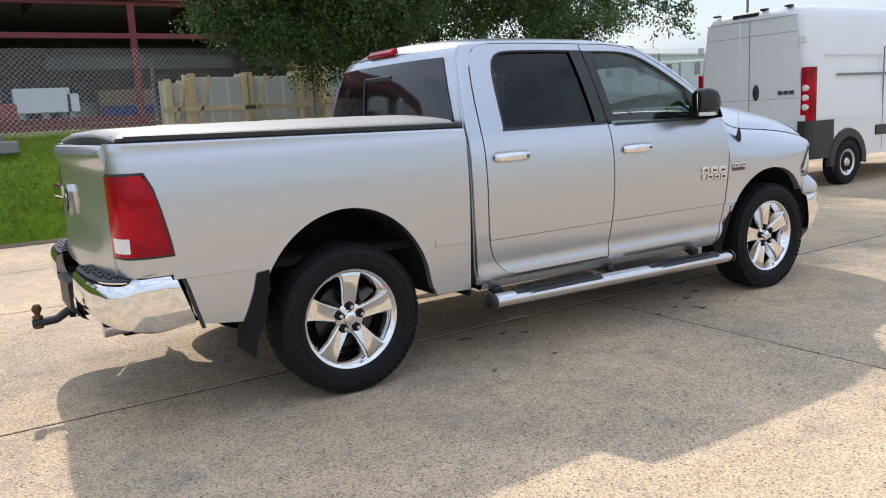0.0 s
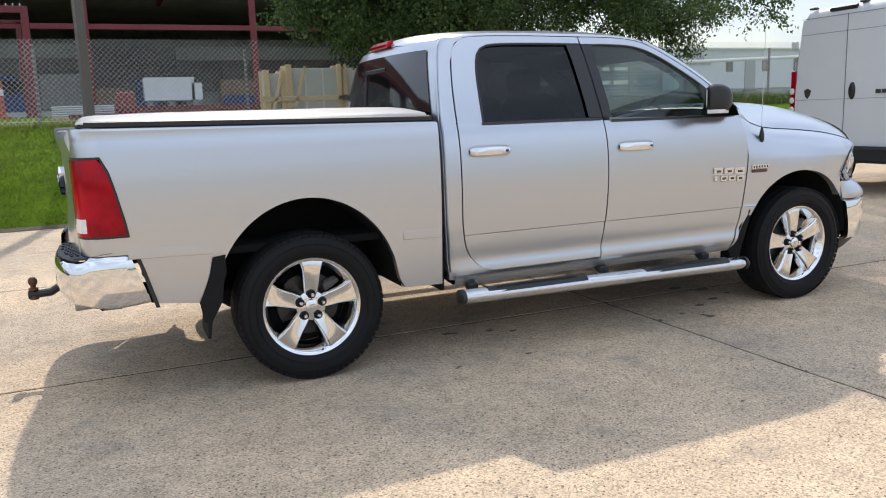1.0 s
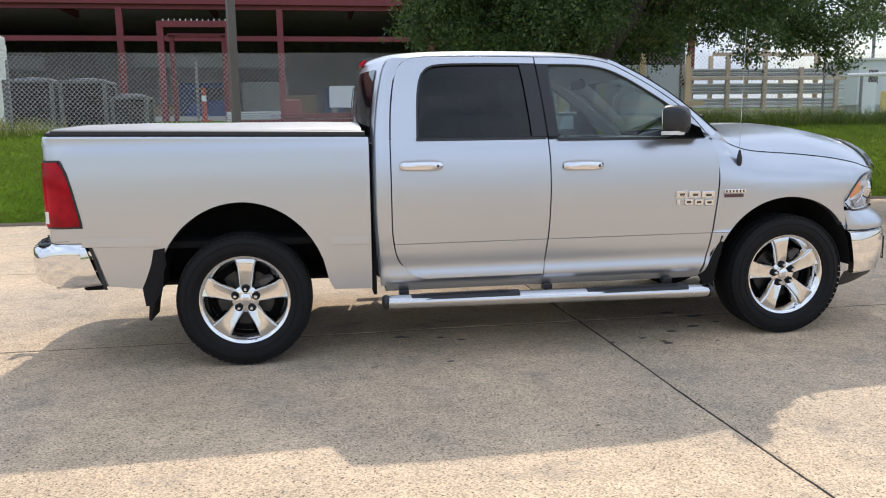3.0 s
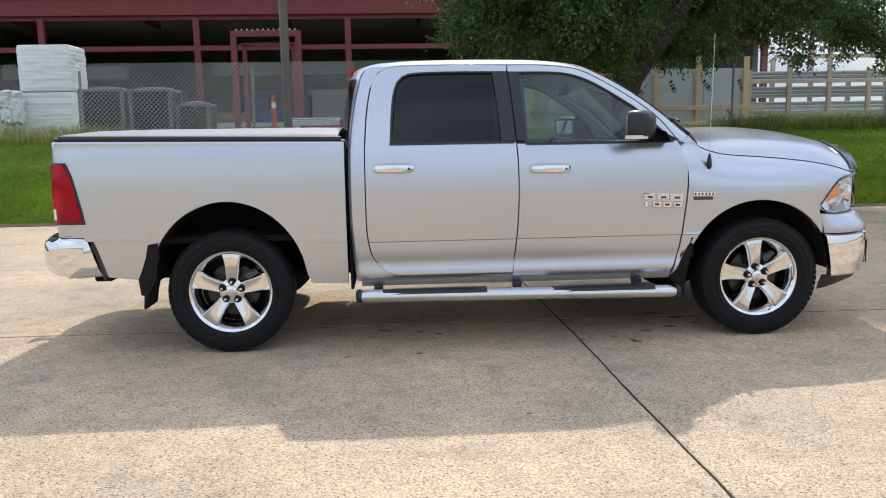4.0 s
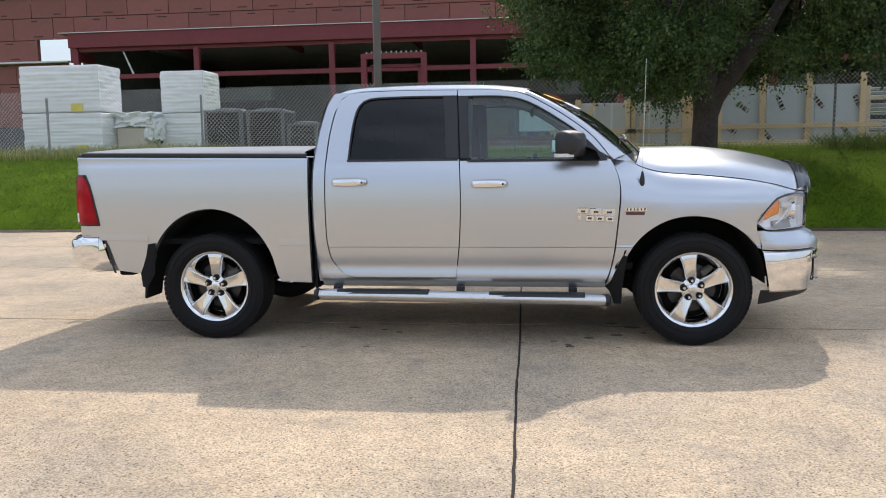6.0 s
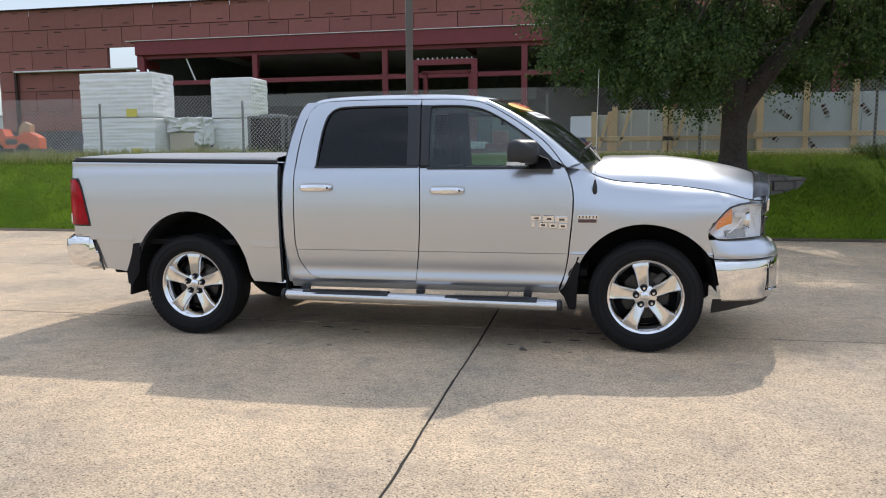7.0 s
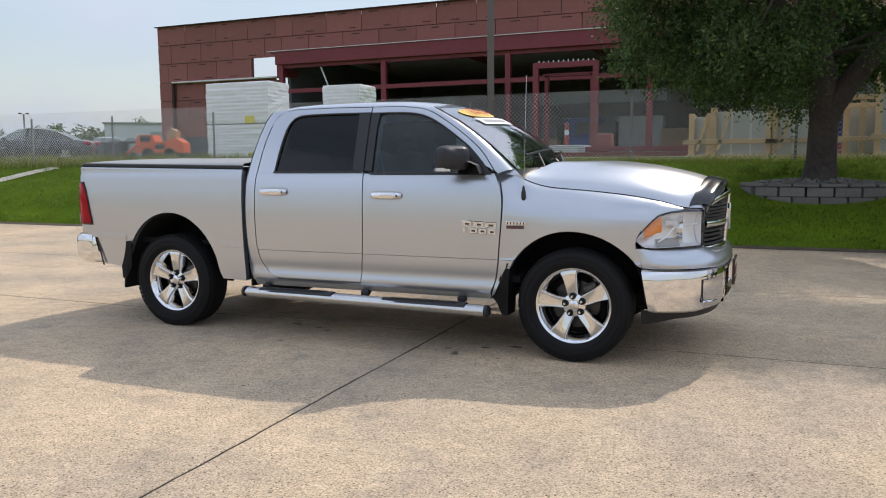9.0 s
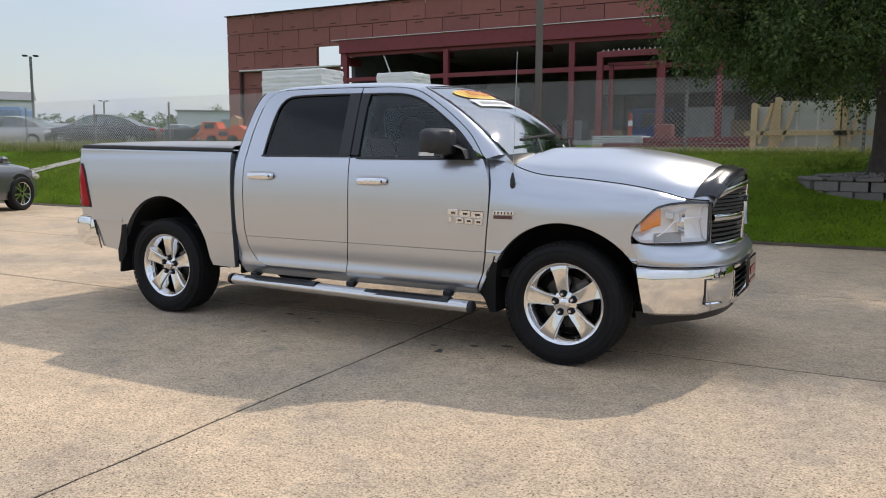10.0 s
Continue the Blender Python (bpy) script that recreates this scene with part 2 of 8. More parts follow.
    def mesh(self, name, material, smooth=35, fix=True):
        me = bpy.data.meshes.new(name)
        me.from_pydata(self.v, [], self.f)
        if fix:
            bm = bmesh.new()
            bm.from_mesh(me)
            bmesh.ops.remove_doubles(bm, verts=bm.verts, dist=1e-5)
            bmesh.ops.recalc_face_normals(bm, faces=bm.faces)
            bm.to_mesh(me)
            bm.free()
        if smooth:
            me.polygons.foreach_set("use_smooth", [True] * len(me.polygons))
            me.set_sharp_from_angle(angle=radians(smooth))
        for m in material if isinstance(material, (list, tuple)) else [material]:
            me.materials.append(m)
        return me


def part(name, m, material, parent, label="", smooth=35, fix=True):
    """Links a mesh as one part under a thing or a part (same local axes)."""
    me = m if isinstance(m, bpy.types.Mesh) else m.mesh(name, material, smooth, fix)
    ob = new(name, me)
    ob.parent = parent
    if label:
        tagged(ob, label)
    return ob


def thing(name, label, category, at=None, group="", kind=""):
    """An Empty at the base of a thing, to carry its parts."""
    ob = new(name)
    ob.empty_display_size = 0.2
    if at is not None:
        ob.matrix_basis = at if isinstance(at, Matrix) else Matrix.Translation(at)
    return tagged(ob, label, category, group, kind)


def solid(name, m, material, label, category, at=None, group="", kind="", smooth=35, fix=True):
    """A thing that is one mesh."""
    ob = new(name, m.mesh(name, material, smooth, fix))
    if at is not None:
        ob.matrix_basis = at if isinstance(at, Matrix) else Matrix.Translation(at)
    return tagged(ob, label, category, group, kind)


def lerp(tab, x):
    """Straight-line interpolation in a table of (x, y)."""
    if x <= tab[0][0]:
        return tab[0][1]
    for (a, p), (b, q) in zip(tab, tab[1:]):
        if x <= b:
            return p + (q - p) * (x - a) / (b - a)
    return tab[-1][1]


def smooth_tab(tab, n=6):
    """A table made denser with a Catmull-Rom curve."""
    out = []
    for i in range(len(tab) - 1):
        p0, p1, p2, p3 = (np.array(tab[max(0, min(len(tab) - 1, i + k))], float) for k in (-1, 0, 1, 2))
        for k in range(n):
            t = k / n
            out.append(tuple(0.5 * (2 * p1 + (p2 - p0) * t + (2 * p0 - 5 * p1 + 4 * p2 - p3) * t * t + (3 * p1 - p0 - 3 * p2 + p3) * t ** 3)))
    return out + [tuple(tab[-1])]


def resample(line, n):
    """n points evenly along a polyline."""
    line = [np.array(p, float) for p in line]
    d = [0]
    for a, b in zip(line, line[1:]):
        d.append(d[-1] + np.linalg.norm(b - a))
    out = []
    for k in range(n):
        s = d[-1] * k / (n - 1)
        i = min(max(j for j in range(len(d)) if d[j] <= s + 1e-9), len(line) - 2)
        out.append(line[i] + (line[i + 1] - line[i]) * (s - d[i]) / max(d[i + 1] - d[i], 1e-9))
    return out


def span(a, b, n):
    return [a + (b - a) * i / (n - 1) for i in range(n)]
# ---- ground: flat concrete lot, lawn bank rising to the fenced building site, far land ----
LAWN_Y = 7.2
BANK = smooth_tab([(LAWN_Y, 0.0), (7.6, 0.19), (8.0, 0.44), (8.5, 0.69), (9.0, 0.88), (9.5, 1.02), (10.0, 1.16), (11.0, 1.38), (12.5, 1.46), (15.0, 1.47)], 5)


def ground_z(x, y):
    z = lerp(BANK, y)
    if y > 15:
        z += 0.02 * (min(y, 400) - 15)
    return z


xs = sorted(set([-3000, -1200, -500, -220, -120, -80] + list(np.arange(-60, 61, 1.5)) + [80, 120, 220, 500, 1200, 3000]))
ys = sorted(set([-3000, -900, -300, -100, -40, -20, -8, 0, 5, LAWN_Y] + list(np.arange(LAWN_Y + 0.06, 16, 0.3)) + [18, 22, 28, 34, 40, 50, 65, 90, 140, 220, 400, 900, 3000]))
GRASSG = mat("lawn_soil", (0.115, 0.180, 0.012), 1.0, spec=0.05, var=0.32, scale=24, stain=(0.070, 0.132, 0.008), stain_scale=0.45)
rng = random.Random(4)
g = M().grid([[(x, y, ground_z(x, y) - (0.05 if y <= LAWN_Y else 0.0)) for x in xs] for y in ys])
solid("ground", g, GRASSG, "grassy ground rising gently behind the lot", "ground", kind="structure", fix=False)
# ---- the silver pickup: origin on the ground under the rear axle, nose towards +x ----
truck = thing("pickup_truck", "silver metallic crew-cab pickup with chrome wheels and covered bed", "pickup truck")
WB, AXLE_Z, TYRE_R = 3.569, 0.405, 0.407
PROFILE = smooth_tab([(0.38, 0.905), (0.43, 0.950), (0.46, 0.968), (0.49, 0.976), (0.515, 0.975), (0.545, 0.967), (0.575, 0.967), (0.61, 0.975), (0.66, 0.9815), (0.70, 0.9845), (0.7095, 0.985)], 3) + [(0.7145, 0.9900)] + smooth_tab([(0.725, 0.9908), (0.85, 0.999), (1.0, 1.004), (1.13, 0.999), (1.22, 0.990), (1.30, 0.972), (1.365, 0.945)], 4)
ZR = [0.40, 0.43, 0.455, 0.475, 0.49, 0.51, 0.53, 0.55, 0.575, 0.60, 0.63, 0.66, 0.69, 0.704, 0.7095, 0.7145, 0.722, 0.735, 0.77, 0.81, 0.86, 0.91, 0.96, 1.01, 1.06, 1.11, 1.16, 1.20, 1.24, 1.28, 1.31, 1.335]
BEDTOP = smooth_tab([(1.0, 0.0), (1.15, 0.004), (1.25, 0.010), (1.33, 0.026), (1.40, 0.038)], 4)


def green(z):
    """Half-width of the cab above the belt line."""
    k = (z - 1.365) / 0.49
    return 0.945 - 0.185 * k - 0.035 * k * k


def side(x, z):
    """Half-width of the body side."""
    w = lerp(PROFILE, z) if z < 1.365 else green(z)
    if x < 0.79:
        w = lerp(PROFILE, min(z, 1.36)) + lerp(BEDTOP, z)
        if z < 0.72:
            w = 0.9905 + lerp(BEDTOP, z) - 0.07 * (0.72 - z)
    for cx, cz in ((0.0, 0.42), (WB, 0.42)):
        r = math.hypot(x - cx, z - cz)
        if z < 1.1:
            w += 0.0035 * math.exp(-((r - 0.53) / 0.03) ** 2)
    if x > 3.05 and z < 0.72:
        w += 0.005
    if x > 3.62:
        w -= 0.055 * ((x - 3.62) / 0.40) ** 2
    return w


def R(x, z, out=0.0):
    """A point on the right-hand body side."""
    return (x, -side(x, z) - out, z)


def flange(rows, depth=0.035, sides="btlr"):
    """Turns a panel's edges inward: returns rows of strips to add."""
    out = []
    edges = {"b": rows[0], "t": rows[-1], "l": [r[0] for r in rows], "r": [r[-1] for r in rows]}
    for s in sides:
        e = edges[s]
        out.append([e, [(p[0], p[1] * (1 - depth / max(abs(p[1]), 0.2)), p[2]) for p in e]])
    return out


def panel(rows, sides="btlr", depth=0.035):
    m = M().grid(rows)
    for st in flange(rows, depth, sides):
        m.grid(st)
    return m


def both(name, m, material, parent=None, label="", smooth=35):
    """A part on the right and its mirror on the left."""
    a = part(name, m, material, parent or truck, label, smooth)
    b = part(name, m.mirror(), material, parent or truck, label, smooth)
    return a, b


def arch_z(x, cx, rx, rz, cz):
    k = (x - cx) / rx
    return cz + rz * math.sqrt(max(0.0, 1 - k * k)) if abs(k) < 1 else -1


# bed side, wrapped round the rear corner
CORNER = [(-1.01, 0.008), (-1.05, 0.026), (-1.08, 0.056), (-1.097, 0.095), (-1.106, 0.135), (-1.110, 0.165)]
bed_cols = [(x, 0.0) for x in sorted(set(list(np.arange(-0.96, 0.77, 0.03)) + [0.772]), reverse=True)] + CORNER


def bed_bottom(x):
    base = lerp([(-1.2, 0.79), (-0.86, 0.79), (-0.84, 0.72), (-0.80, 0.53), (-0.56, 0.50), (0.5, 0.45), (0.8, 0.44)], x)
    return max(base, arch_z(x, 0.0, 0.515, 0.578, 0.425))


def bed_top(x):
    return lerp([(-1.1, 1.392), (0.8, 1.362)], x)


def bed_point(x, inset, z, out=0.0):
    return (x - (out if inset > 0.05 else 0), -(side(x, z) - inset) - (out if inset < 0.12 else 0.3 * out), z)


rows = []
for i, z in enumerate(ZR + [1.35, 2.0]):
    rows.append([bed_point(x, ins, min(max(z if i else 0.0, bed_bottom(x)), bed_top(x))) for x, ins in bed_cols])
lip = [(p[0], p[1] + 0.05, p[2] + 0.004) for p in rows[-1]]
bedm = panel(rows, "blr", 0.05)
bedm.grid([rows[-1], [(p[0], p[1] + 0.012, p[2] + 0.010) for p in rows[-1]], lip, [(p[0], p[1] + 0.01, p[2] - 0.1) for p in lip]])
both("bed_side", bedm, PAINT)

# fender with wheel arch, rolled over to the hood seam
HOODCUT = smooth_tab([(3.02, 1.335), (3.12, 1.318), (3.22, 1.272), (3.36, 1.236), (3.6, 1.216), (3.74, 1.203), (3.95, 1.178), (4.14, 1.142), (4.29, 1.100), (4.42, 1.088)], 4)
HOODY = smooth_tab([(3.02, 0.865), (3.22, 0.845), (3.6, 0.838), (3.9, 0.828), (4.14, 0.81), (4.25, 0.79), (4.33, 0.745), (4.40, 0.655), (4.42, 0.625)], 4)


def fender_bottom(x):
    low = lerp([(2.90, 0.42), (2.965, 0.43), (2.99, 0.47), (3.075, 0.67)], x) if x < 3.1 else (0.694 if x > 3.9 else 0.43)
    return max(low, arch_z(x, WB - 0.02, 0.50 if x < WB - 0.02 else 0.545, 0.515, 0.42))


def roll_over(x, w, k, zs=1.02):
    """The fender's top, rolled from the side to the hood seam; k from 0 to 1."""
    top = 1.12
    a = k * top
    yc, zc = lerp(HOODY, x), lerp(HOODCUT, x)
    return (x, -(yc + (w - yc) * (math.cos(a) - math.cos(top)) / (1 - math.cos(top))), zs + (zc - zs) * math.sin(a) / math.sin(top))


FREAR = smooth_tab([(0.42, 2.95), (0.54, 2.99), (0.68, 3.018), (0.81, 3.031), (1.0, 3.049), (1.16, 3.051), (1.28, 3.016), (1.34, 2.975)], 4)
rows = []
for i, z in enumerate([q for q in ZR if q < 1.0]):
    x0 = lerp(FREAR, z)
    x1 = lerp([(0.55, 4.032), (0.745, 4.0285), (0.77, 4.0225), (0.785, 4.014), (0.80, 4.004), (0.812, 3.995), (0.822, 3.989), (0.885, 3.990), (0.96, 4.03)], z)
    rows.append([(lambda x, zz: (x, -side(x, zz), zz))(x0 + (x1 - x0) * k / 36, max(z if i else 0.0, fender_bottom(x0 + (x1 - x0) * k / 36))) for k in range(37)])
for i in range(1, 14):
    k_ = i / 13
    x0 = lerp(FREAR, roll_over(3.03, side(3.03, 1.02), k_)[2])
    rows.append([roll_over(x0 + (4.03 - x0) * k / 36, side(x0 + (4.03 - x0) * k / 36, 1.0), k_, 1.0) for k in range(37)])
fm = panel(rows, "blr", 0.05).grid([rows[-1], [(p[0], p[1] + 0.002, p[2] - 0.04) for p in rows[-1]]])
both("fender", fm, PAINT)

# doors
REAR_EDGE = smooth_tab([(0.487, 1.10), (0.52, 1.015), (0.61, 0.94), (0.72, 0.912), (0.85, 0.903), (1.27, 0.903), (1.36, 0.906)], 4)
MID_EDGE = smooth_tab([(0.47, 1.868), (0.60, 1.882), (0.71, 1.895), (0.85, 1.905), (1.02, 1.91), (1.20, 1.908), (1.36, 1.900)], 4)
FRONT_EDGE = smooth_tab([(0.45, 2.945), (0.54, 2.985), (0.68, 3.012), (0.81, 3.025), (1.0, 3.043), (1.16, 3.045), (1.28, 3.012), (1.36, 2.968)], 4)
REAR_TOP = smooth_tab([(0.906, 1.36), (0.915, 1.5), (0.93, 1.62), (0.955, 1.74), (0.985, 1.805), (1.04, 1.845), (1.13, 1.863), (1.5, 1.868), (1.868, 1.863)], 4)
FRONT_TOP = smooth_tab([(1.874, 1.863), (2.05, 1.862), (2.20, 1.853), (2.36, 1.825), (2.53, 1.737), (2.71, 1.620), (2.86, 1.498), (2.970, 1.36)], 4)
WIN_R = smooth_tab([(1.075, 1.352), (1.083, 1.5), (1.095, 1.63), (1.12, 1.735), (1.165, 1.79), (1.25, 1.812), (1.5, 1.818), (1.79, 1.816), (1.866, 1.815)], 4)
WIN_F = smooth_tab([(1.876, 1.813), (1.945, 1.812), (2.10, 1.811), (2.24, 1.803), (2.36, 1.775), (2.48, 1.717), (2.62, 1.628), (2.76, 1.528), (2.885, 1.405)], 4)
SILL = 1.352
WIN_RB, WIN_FB = 1.855, 1.955


def door_rows(zbot, left, right, n=26, k=26, sill=SILL):
    rows = []
    for z in [zbot] + [q for q in ZR if zbot + 0.012 < q < sill - 0.004] + [sill]:
        a, b = lerp(left, z) + 0.004, lerp(right, z) - 0.004
        rows.append([R(a + (b - a) * j / (k - 1), z) for j in range(k)])
    return rows


def frame_strip(outer, inner, n=44):
    o, i = resample(outer, n), resample(inner, n)
    return [[R(*(a + (b - a) * s)) for a, b in zip(o, i)] for s in (0.03, 0.3, 0.65, 1.0)]


def glass_rows(xa, xb, top, bot, inset=0.012, n=20):
    top = sorted((x, z) for x, z in top)
    cols = []
    for i in range(n):
        x = xa + (xb - xa) * i / (n - 1)
        zt = lerp(top, x)
        cols.append([R(x, bot + (zt - bot) * k / 8, -inset) for k in range(9)])
    return cols


def door(name, zbot, left, right, top, win, wa, wb, glassmat, glass_label, SILL=SILL):
    made = []
    m = panel(door_rows(zbot, left, right, sill=SILL), "blr", 0.05)
    fr = frame_strip(top, win)
    m.grid(fr)
    m.grid([fr[0], [(x, y + 0.05, z) for x, y, z in fr[0]]])
    if wa < 1.5:
        m.grid([[R(x, z, -0.0006) for x in span(0.911, wa + 0.004, 6)] for z in (SILL - 0.004, SILL + 0.006, SILL + 0.016)])
    m.grid([fr[-1], [(x, y + 0.03, z) for x, y, z in fr[-1]]])
    gl = M().grid(glass_rows(wa, wb, win, SILL - 0.01))
    inner = M().grid([[(p[0], p[1] + 0.09, p[2]) for p in r] for r in door_rows(zbot + 0.05, left, right, 6, 6, SILL)])
    inner.grid([[R(wa, SILL - 0.02, -0.02), R(wb, SILL - 0.02, -0.02)], [R(wa, SILL - 0.02, -0.10), R(wb, SILL - 0.02, -0.10)]])
    seal = M().tube([R(x, z, -0.004) for x, z in [(wa, SILL + 0.004)] + list(resample(win, 24))] if wa < 1.5 else [R(x, z, -0.004) for x, z in list(resample(win, 24))], 0.008, 6)
    sill = M().grid([[R(x, SILL + dz, o) for x in span(left[-1][1] + (0.16 if wa < 1.5 else 0.06), right[-1][1] - (0.01 if wa < 1.5 else 0.05), 12)] for dz, o in ((-0.009, 0.002), (-0.007, 0.008), (0.005, 0.008), (0.008, -0.012))])
    for s in (0, 1):
        mm = (lambda q: q.mirror()) if s else (lambda q: q)
        d = part(name, mm(m), PAINT, truck)
        g_ = part("window_glass", mm(gl), glassmat, d, glass_label)
        part("door_trim", mm(inner), TRIMG, d, "dark grey inner door trim")
        part("window_seal", mm(seal), BLACKP, d, "black rubber window seal")
        part("belt_moulding", mm(sill), BLACKP, d, "black belt moulding")
        made.append((d, mm))
    return made


rdoors = door("rear_door", 0.487, REAR_EDGE, MID_EDGE, REAR_TOP, WIN_R, 1.075, WIN_RB, TINT, "dark tinted privacy glass")
FDL = [(z, x) for z, x in MID_EDGE]
fdoors = door("front_door", 0.46, FDL, FRONT_EDGE, FRONT_TOP, WIN_F, WIN_FB - 0.01, 2.885, CLEARG, "lightly tinted door glass", 1.338)

# black pillar covers beside the windows, mirror sail
for (d, mm), (xa, xb, xt, xu) in zip((rdoors[0], fdoors[0], rdoors[1], fdoors[1]), ((1.80, 1.897, 1.765, 1.866), (1.906, 1.972, 1.876, 1.955)) * 2):
    pil = M().grid([[R(a + (b - a) * s, z, 0.004) for s in (0, 0.5, 1)] for z, a, b in ((SILL + 0.008, xa, xb), (1.45, xa - 0.004, xb - 0.006), (1.6, xa - 0.014, xb - 0.014), (1.72, xa - 0.023, xb - 0.022), (1.815, xt, xu))])
    part("pillar_cover", mm(pil), BLACKP, d, "black pillar applique")
both("inner_centre_pillar", M().grid([[R(x, z, -0.045) for x in (1.79, 1.84, 1.92, 1.985)] for z in (1.28, 1.40, 1.55, 1.70, 1.84)]), SEATM, None, "dark inner pillar trim")
for d, mm in fdoors:
    sail = M().grid([[R(x, 1.332 + (zt - 1.332) * k / 4, 0.007) for k in range(5)] for x, zt in ((2.72, 1.553), (2.78, 1.508), (2.84, 1.455), (2.90, 1.398), (2.955, 1.340))])
    part("mirror_sail", mm(sail), BLACKP, d)

# door handles: chrome pull with recessed cup
for (d, mm), xc, zc in ((rdoors[0], 1.09, 1.192), (fdoors[0], 2.12, 1.172), (rdoors[1], 1.09, 1.192), (fdoors[1], 2.12, 1.172)):
    y0 = -side(xc, zc)
    pw = lambda v, e: math.copysign(abs(v) ** e, v)
    cup = M().prism([(xc + 0.136 * pw(math.cos(a), 0.35), zc + 0.036 * pw(math.sin(a), 0.6)) for a in (2 * math.pi * k / 28 for k in range(28))], y0 - 0.004, y0 + 0.01)
    part("handle_cup", mm(cup), PAINT, d, "silver handle surround")
    pull = M()
    sec = lambda x, h, o: [(x, y0 - o - 0.008, zc - h), (x, y0 - o - 0.024, zc - h * 0.75), (x, y0 - o - 0.031, zc), (x, y0 - o - 0.024, zc + h * 0.8), (x, y0 - o - 0.008, zc + h)]
    rows_ = [sec(xc - 0.132, 0.016, -0.012), sec(xc - 0.118, 0.026, 0.0), sec(xc - 0.03, 0.029, 0.005), sec(xc + 0.05, 0.029, 0.005), sec(xc + 0.112, 0.026, 0.001), sec(xc + 0.130, 0.016, -0.012)]
    pull.grid(rows_, close=True)
    part("door_handle", mm(pull), SATIN, d, "chrome pull handle")
    part("lock_cylinder", mm(M().revolve([(0.0, -0.038), (0.007, -0.037), (0.009, -0.03)], 12, "y", (xc + 0.098, y0, zc))), IRON, d)

# cab: rear pillar, rocker, roof, back wall
CAB_REAR = smooth_tab([(0.45, 0.83), (0.62, 0.812), (0.85, 0.798), (1.1, 0.796), (1.36, 0.802), (1.57, 0.828), (1.72, 0.858), (1.80, 0.882), (1.845, 0.91), (1.866, 0.945)], 4)
DOOR_REAR = sorted([(z, x) for x, z in REAR_TOP if x < 1.1] + [(z, x) for z, x in REAR_EDGE])
rows = []
for i in range(40):
    z = 0.45 + (1.858 - 0.45) * i / 39
    a, b = lerp(CAB_REAR, z), lerp(DOOR_REAR, z) - 0.004
    rows.append([R(a + (b - a) * j / 6, z, -0.02 * (1 - j / 1.5) ** 2 if j < 1.5 else 0.0) for j in range(7)])
both("cab_corner", panel(rows, "lr", 0.06), PAINT)
rock = M().grid([[R(x, z, 0.0) for x in span(0.86, 2.95, 30)] for z in (0.412, 0.42, 0.435, 0.455, 0.475)])
rock.grid([[(x, -0.935, 0.412) for x in span(0.86, 2.95, 2)], [(x, -0.55, 0.45) for x in span(0.86, 2.95, 2)]])
both("rocker_panel", rock, PAINT)
both("inner_sill", M().grid([[R(x, z, -0.016) for x in span(0.86, 2.95, 30)] for z in (0.44, 0.48, 0.52, 0.57)]), PAINT)
ROOF = smooth_tab([(0.905, 1.850), (0.95, 1.892), (1.05, 1.918), (1.3, 1.934), (1.6, 1.938), (1.9, 1.935), (2.1, 1.926), (2.25, 1.910), (2.40, 1.886)], 5)
ROOF_EDGE = sorted([(x, z) for x, z in REAR_TOP if x > 0.94] + [(x, z) for x, z in FRONT_TOP])


def roof_row(x):
    zc = lerp(ROOF, x)
    ze = min(lerp(ROOF_EDGE, x) + 0.004, zc - 0.012)
    w = green(ze)
    bow = 0.05 * min(1.0, max(0.0, (x - 2.05) / 0.3)) - 0.108 * min(1.0, max(0.0, (1.2 - x) / 0.28))
    return [(x + bow * (1 - t * t), w * t, ze + (zc - ze) * max(0.0, 1 - abs(t) ** 3.0) ** 0.62) for t in (-1, -0.99, -0.97, -0.94, -0.90, -0.84, -0.76, -0.6, -0.4, -0.2, 0, 0.2, 0.4, 0.6, 0.76, 0.84, 0.90, 0.94, 0.97, 0.99, 1)]


roofm = M().grid([roof_row(x) for x in [0.905, 0.92, 0.95, 1.0, 1.05, 1.15, 1.3, 1.5, 1.7, 1.9, 2.0, 2.1, 2.17, 2.215, 2.27, 2.32, 2.36, 2.385]])
part("roof", roofm, PAINT, truck)
part("headliner", M().grid([[(x, y * 0.96, min(z - 0.05, 1.84)) for x, y, z in roof_row(x)[2:-2]] for x in span(0.95, 2.2, 6)]).grid([[(2.2, y, 1.82), (2.36, y, 1.80), (2.45, y, 1.765), (2.53, y, 1.73)] for y in span(-0.64, 0.64, 9)]), TRIMG, truck, "grey cloth headliner")


def back_row(z, ymax, out=0.0, n=15):
    xc = lerp(CAB_REAR, z)
    w = side(1.0, z) if z < 1.365 else green(z)
    bow = 0.075 + 0.035 * max(0.0, (z - 1.36) / 0.49)
    return [(xc - bow * (1 - min(1.0, abs(y) / w) ** 2.6) - out + 0.006, y, z) for y in span(-ymax, ymax, n)]


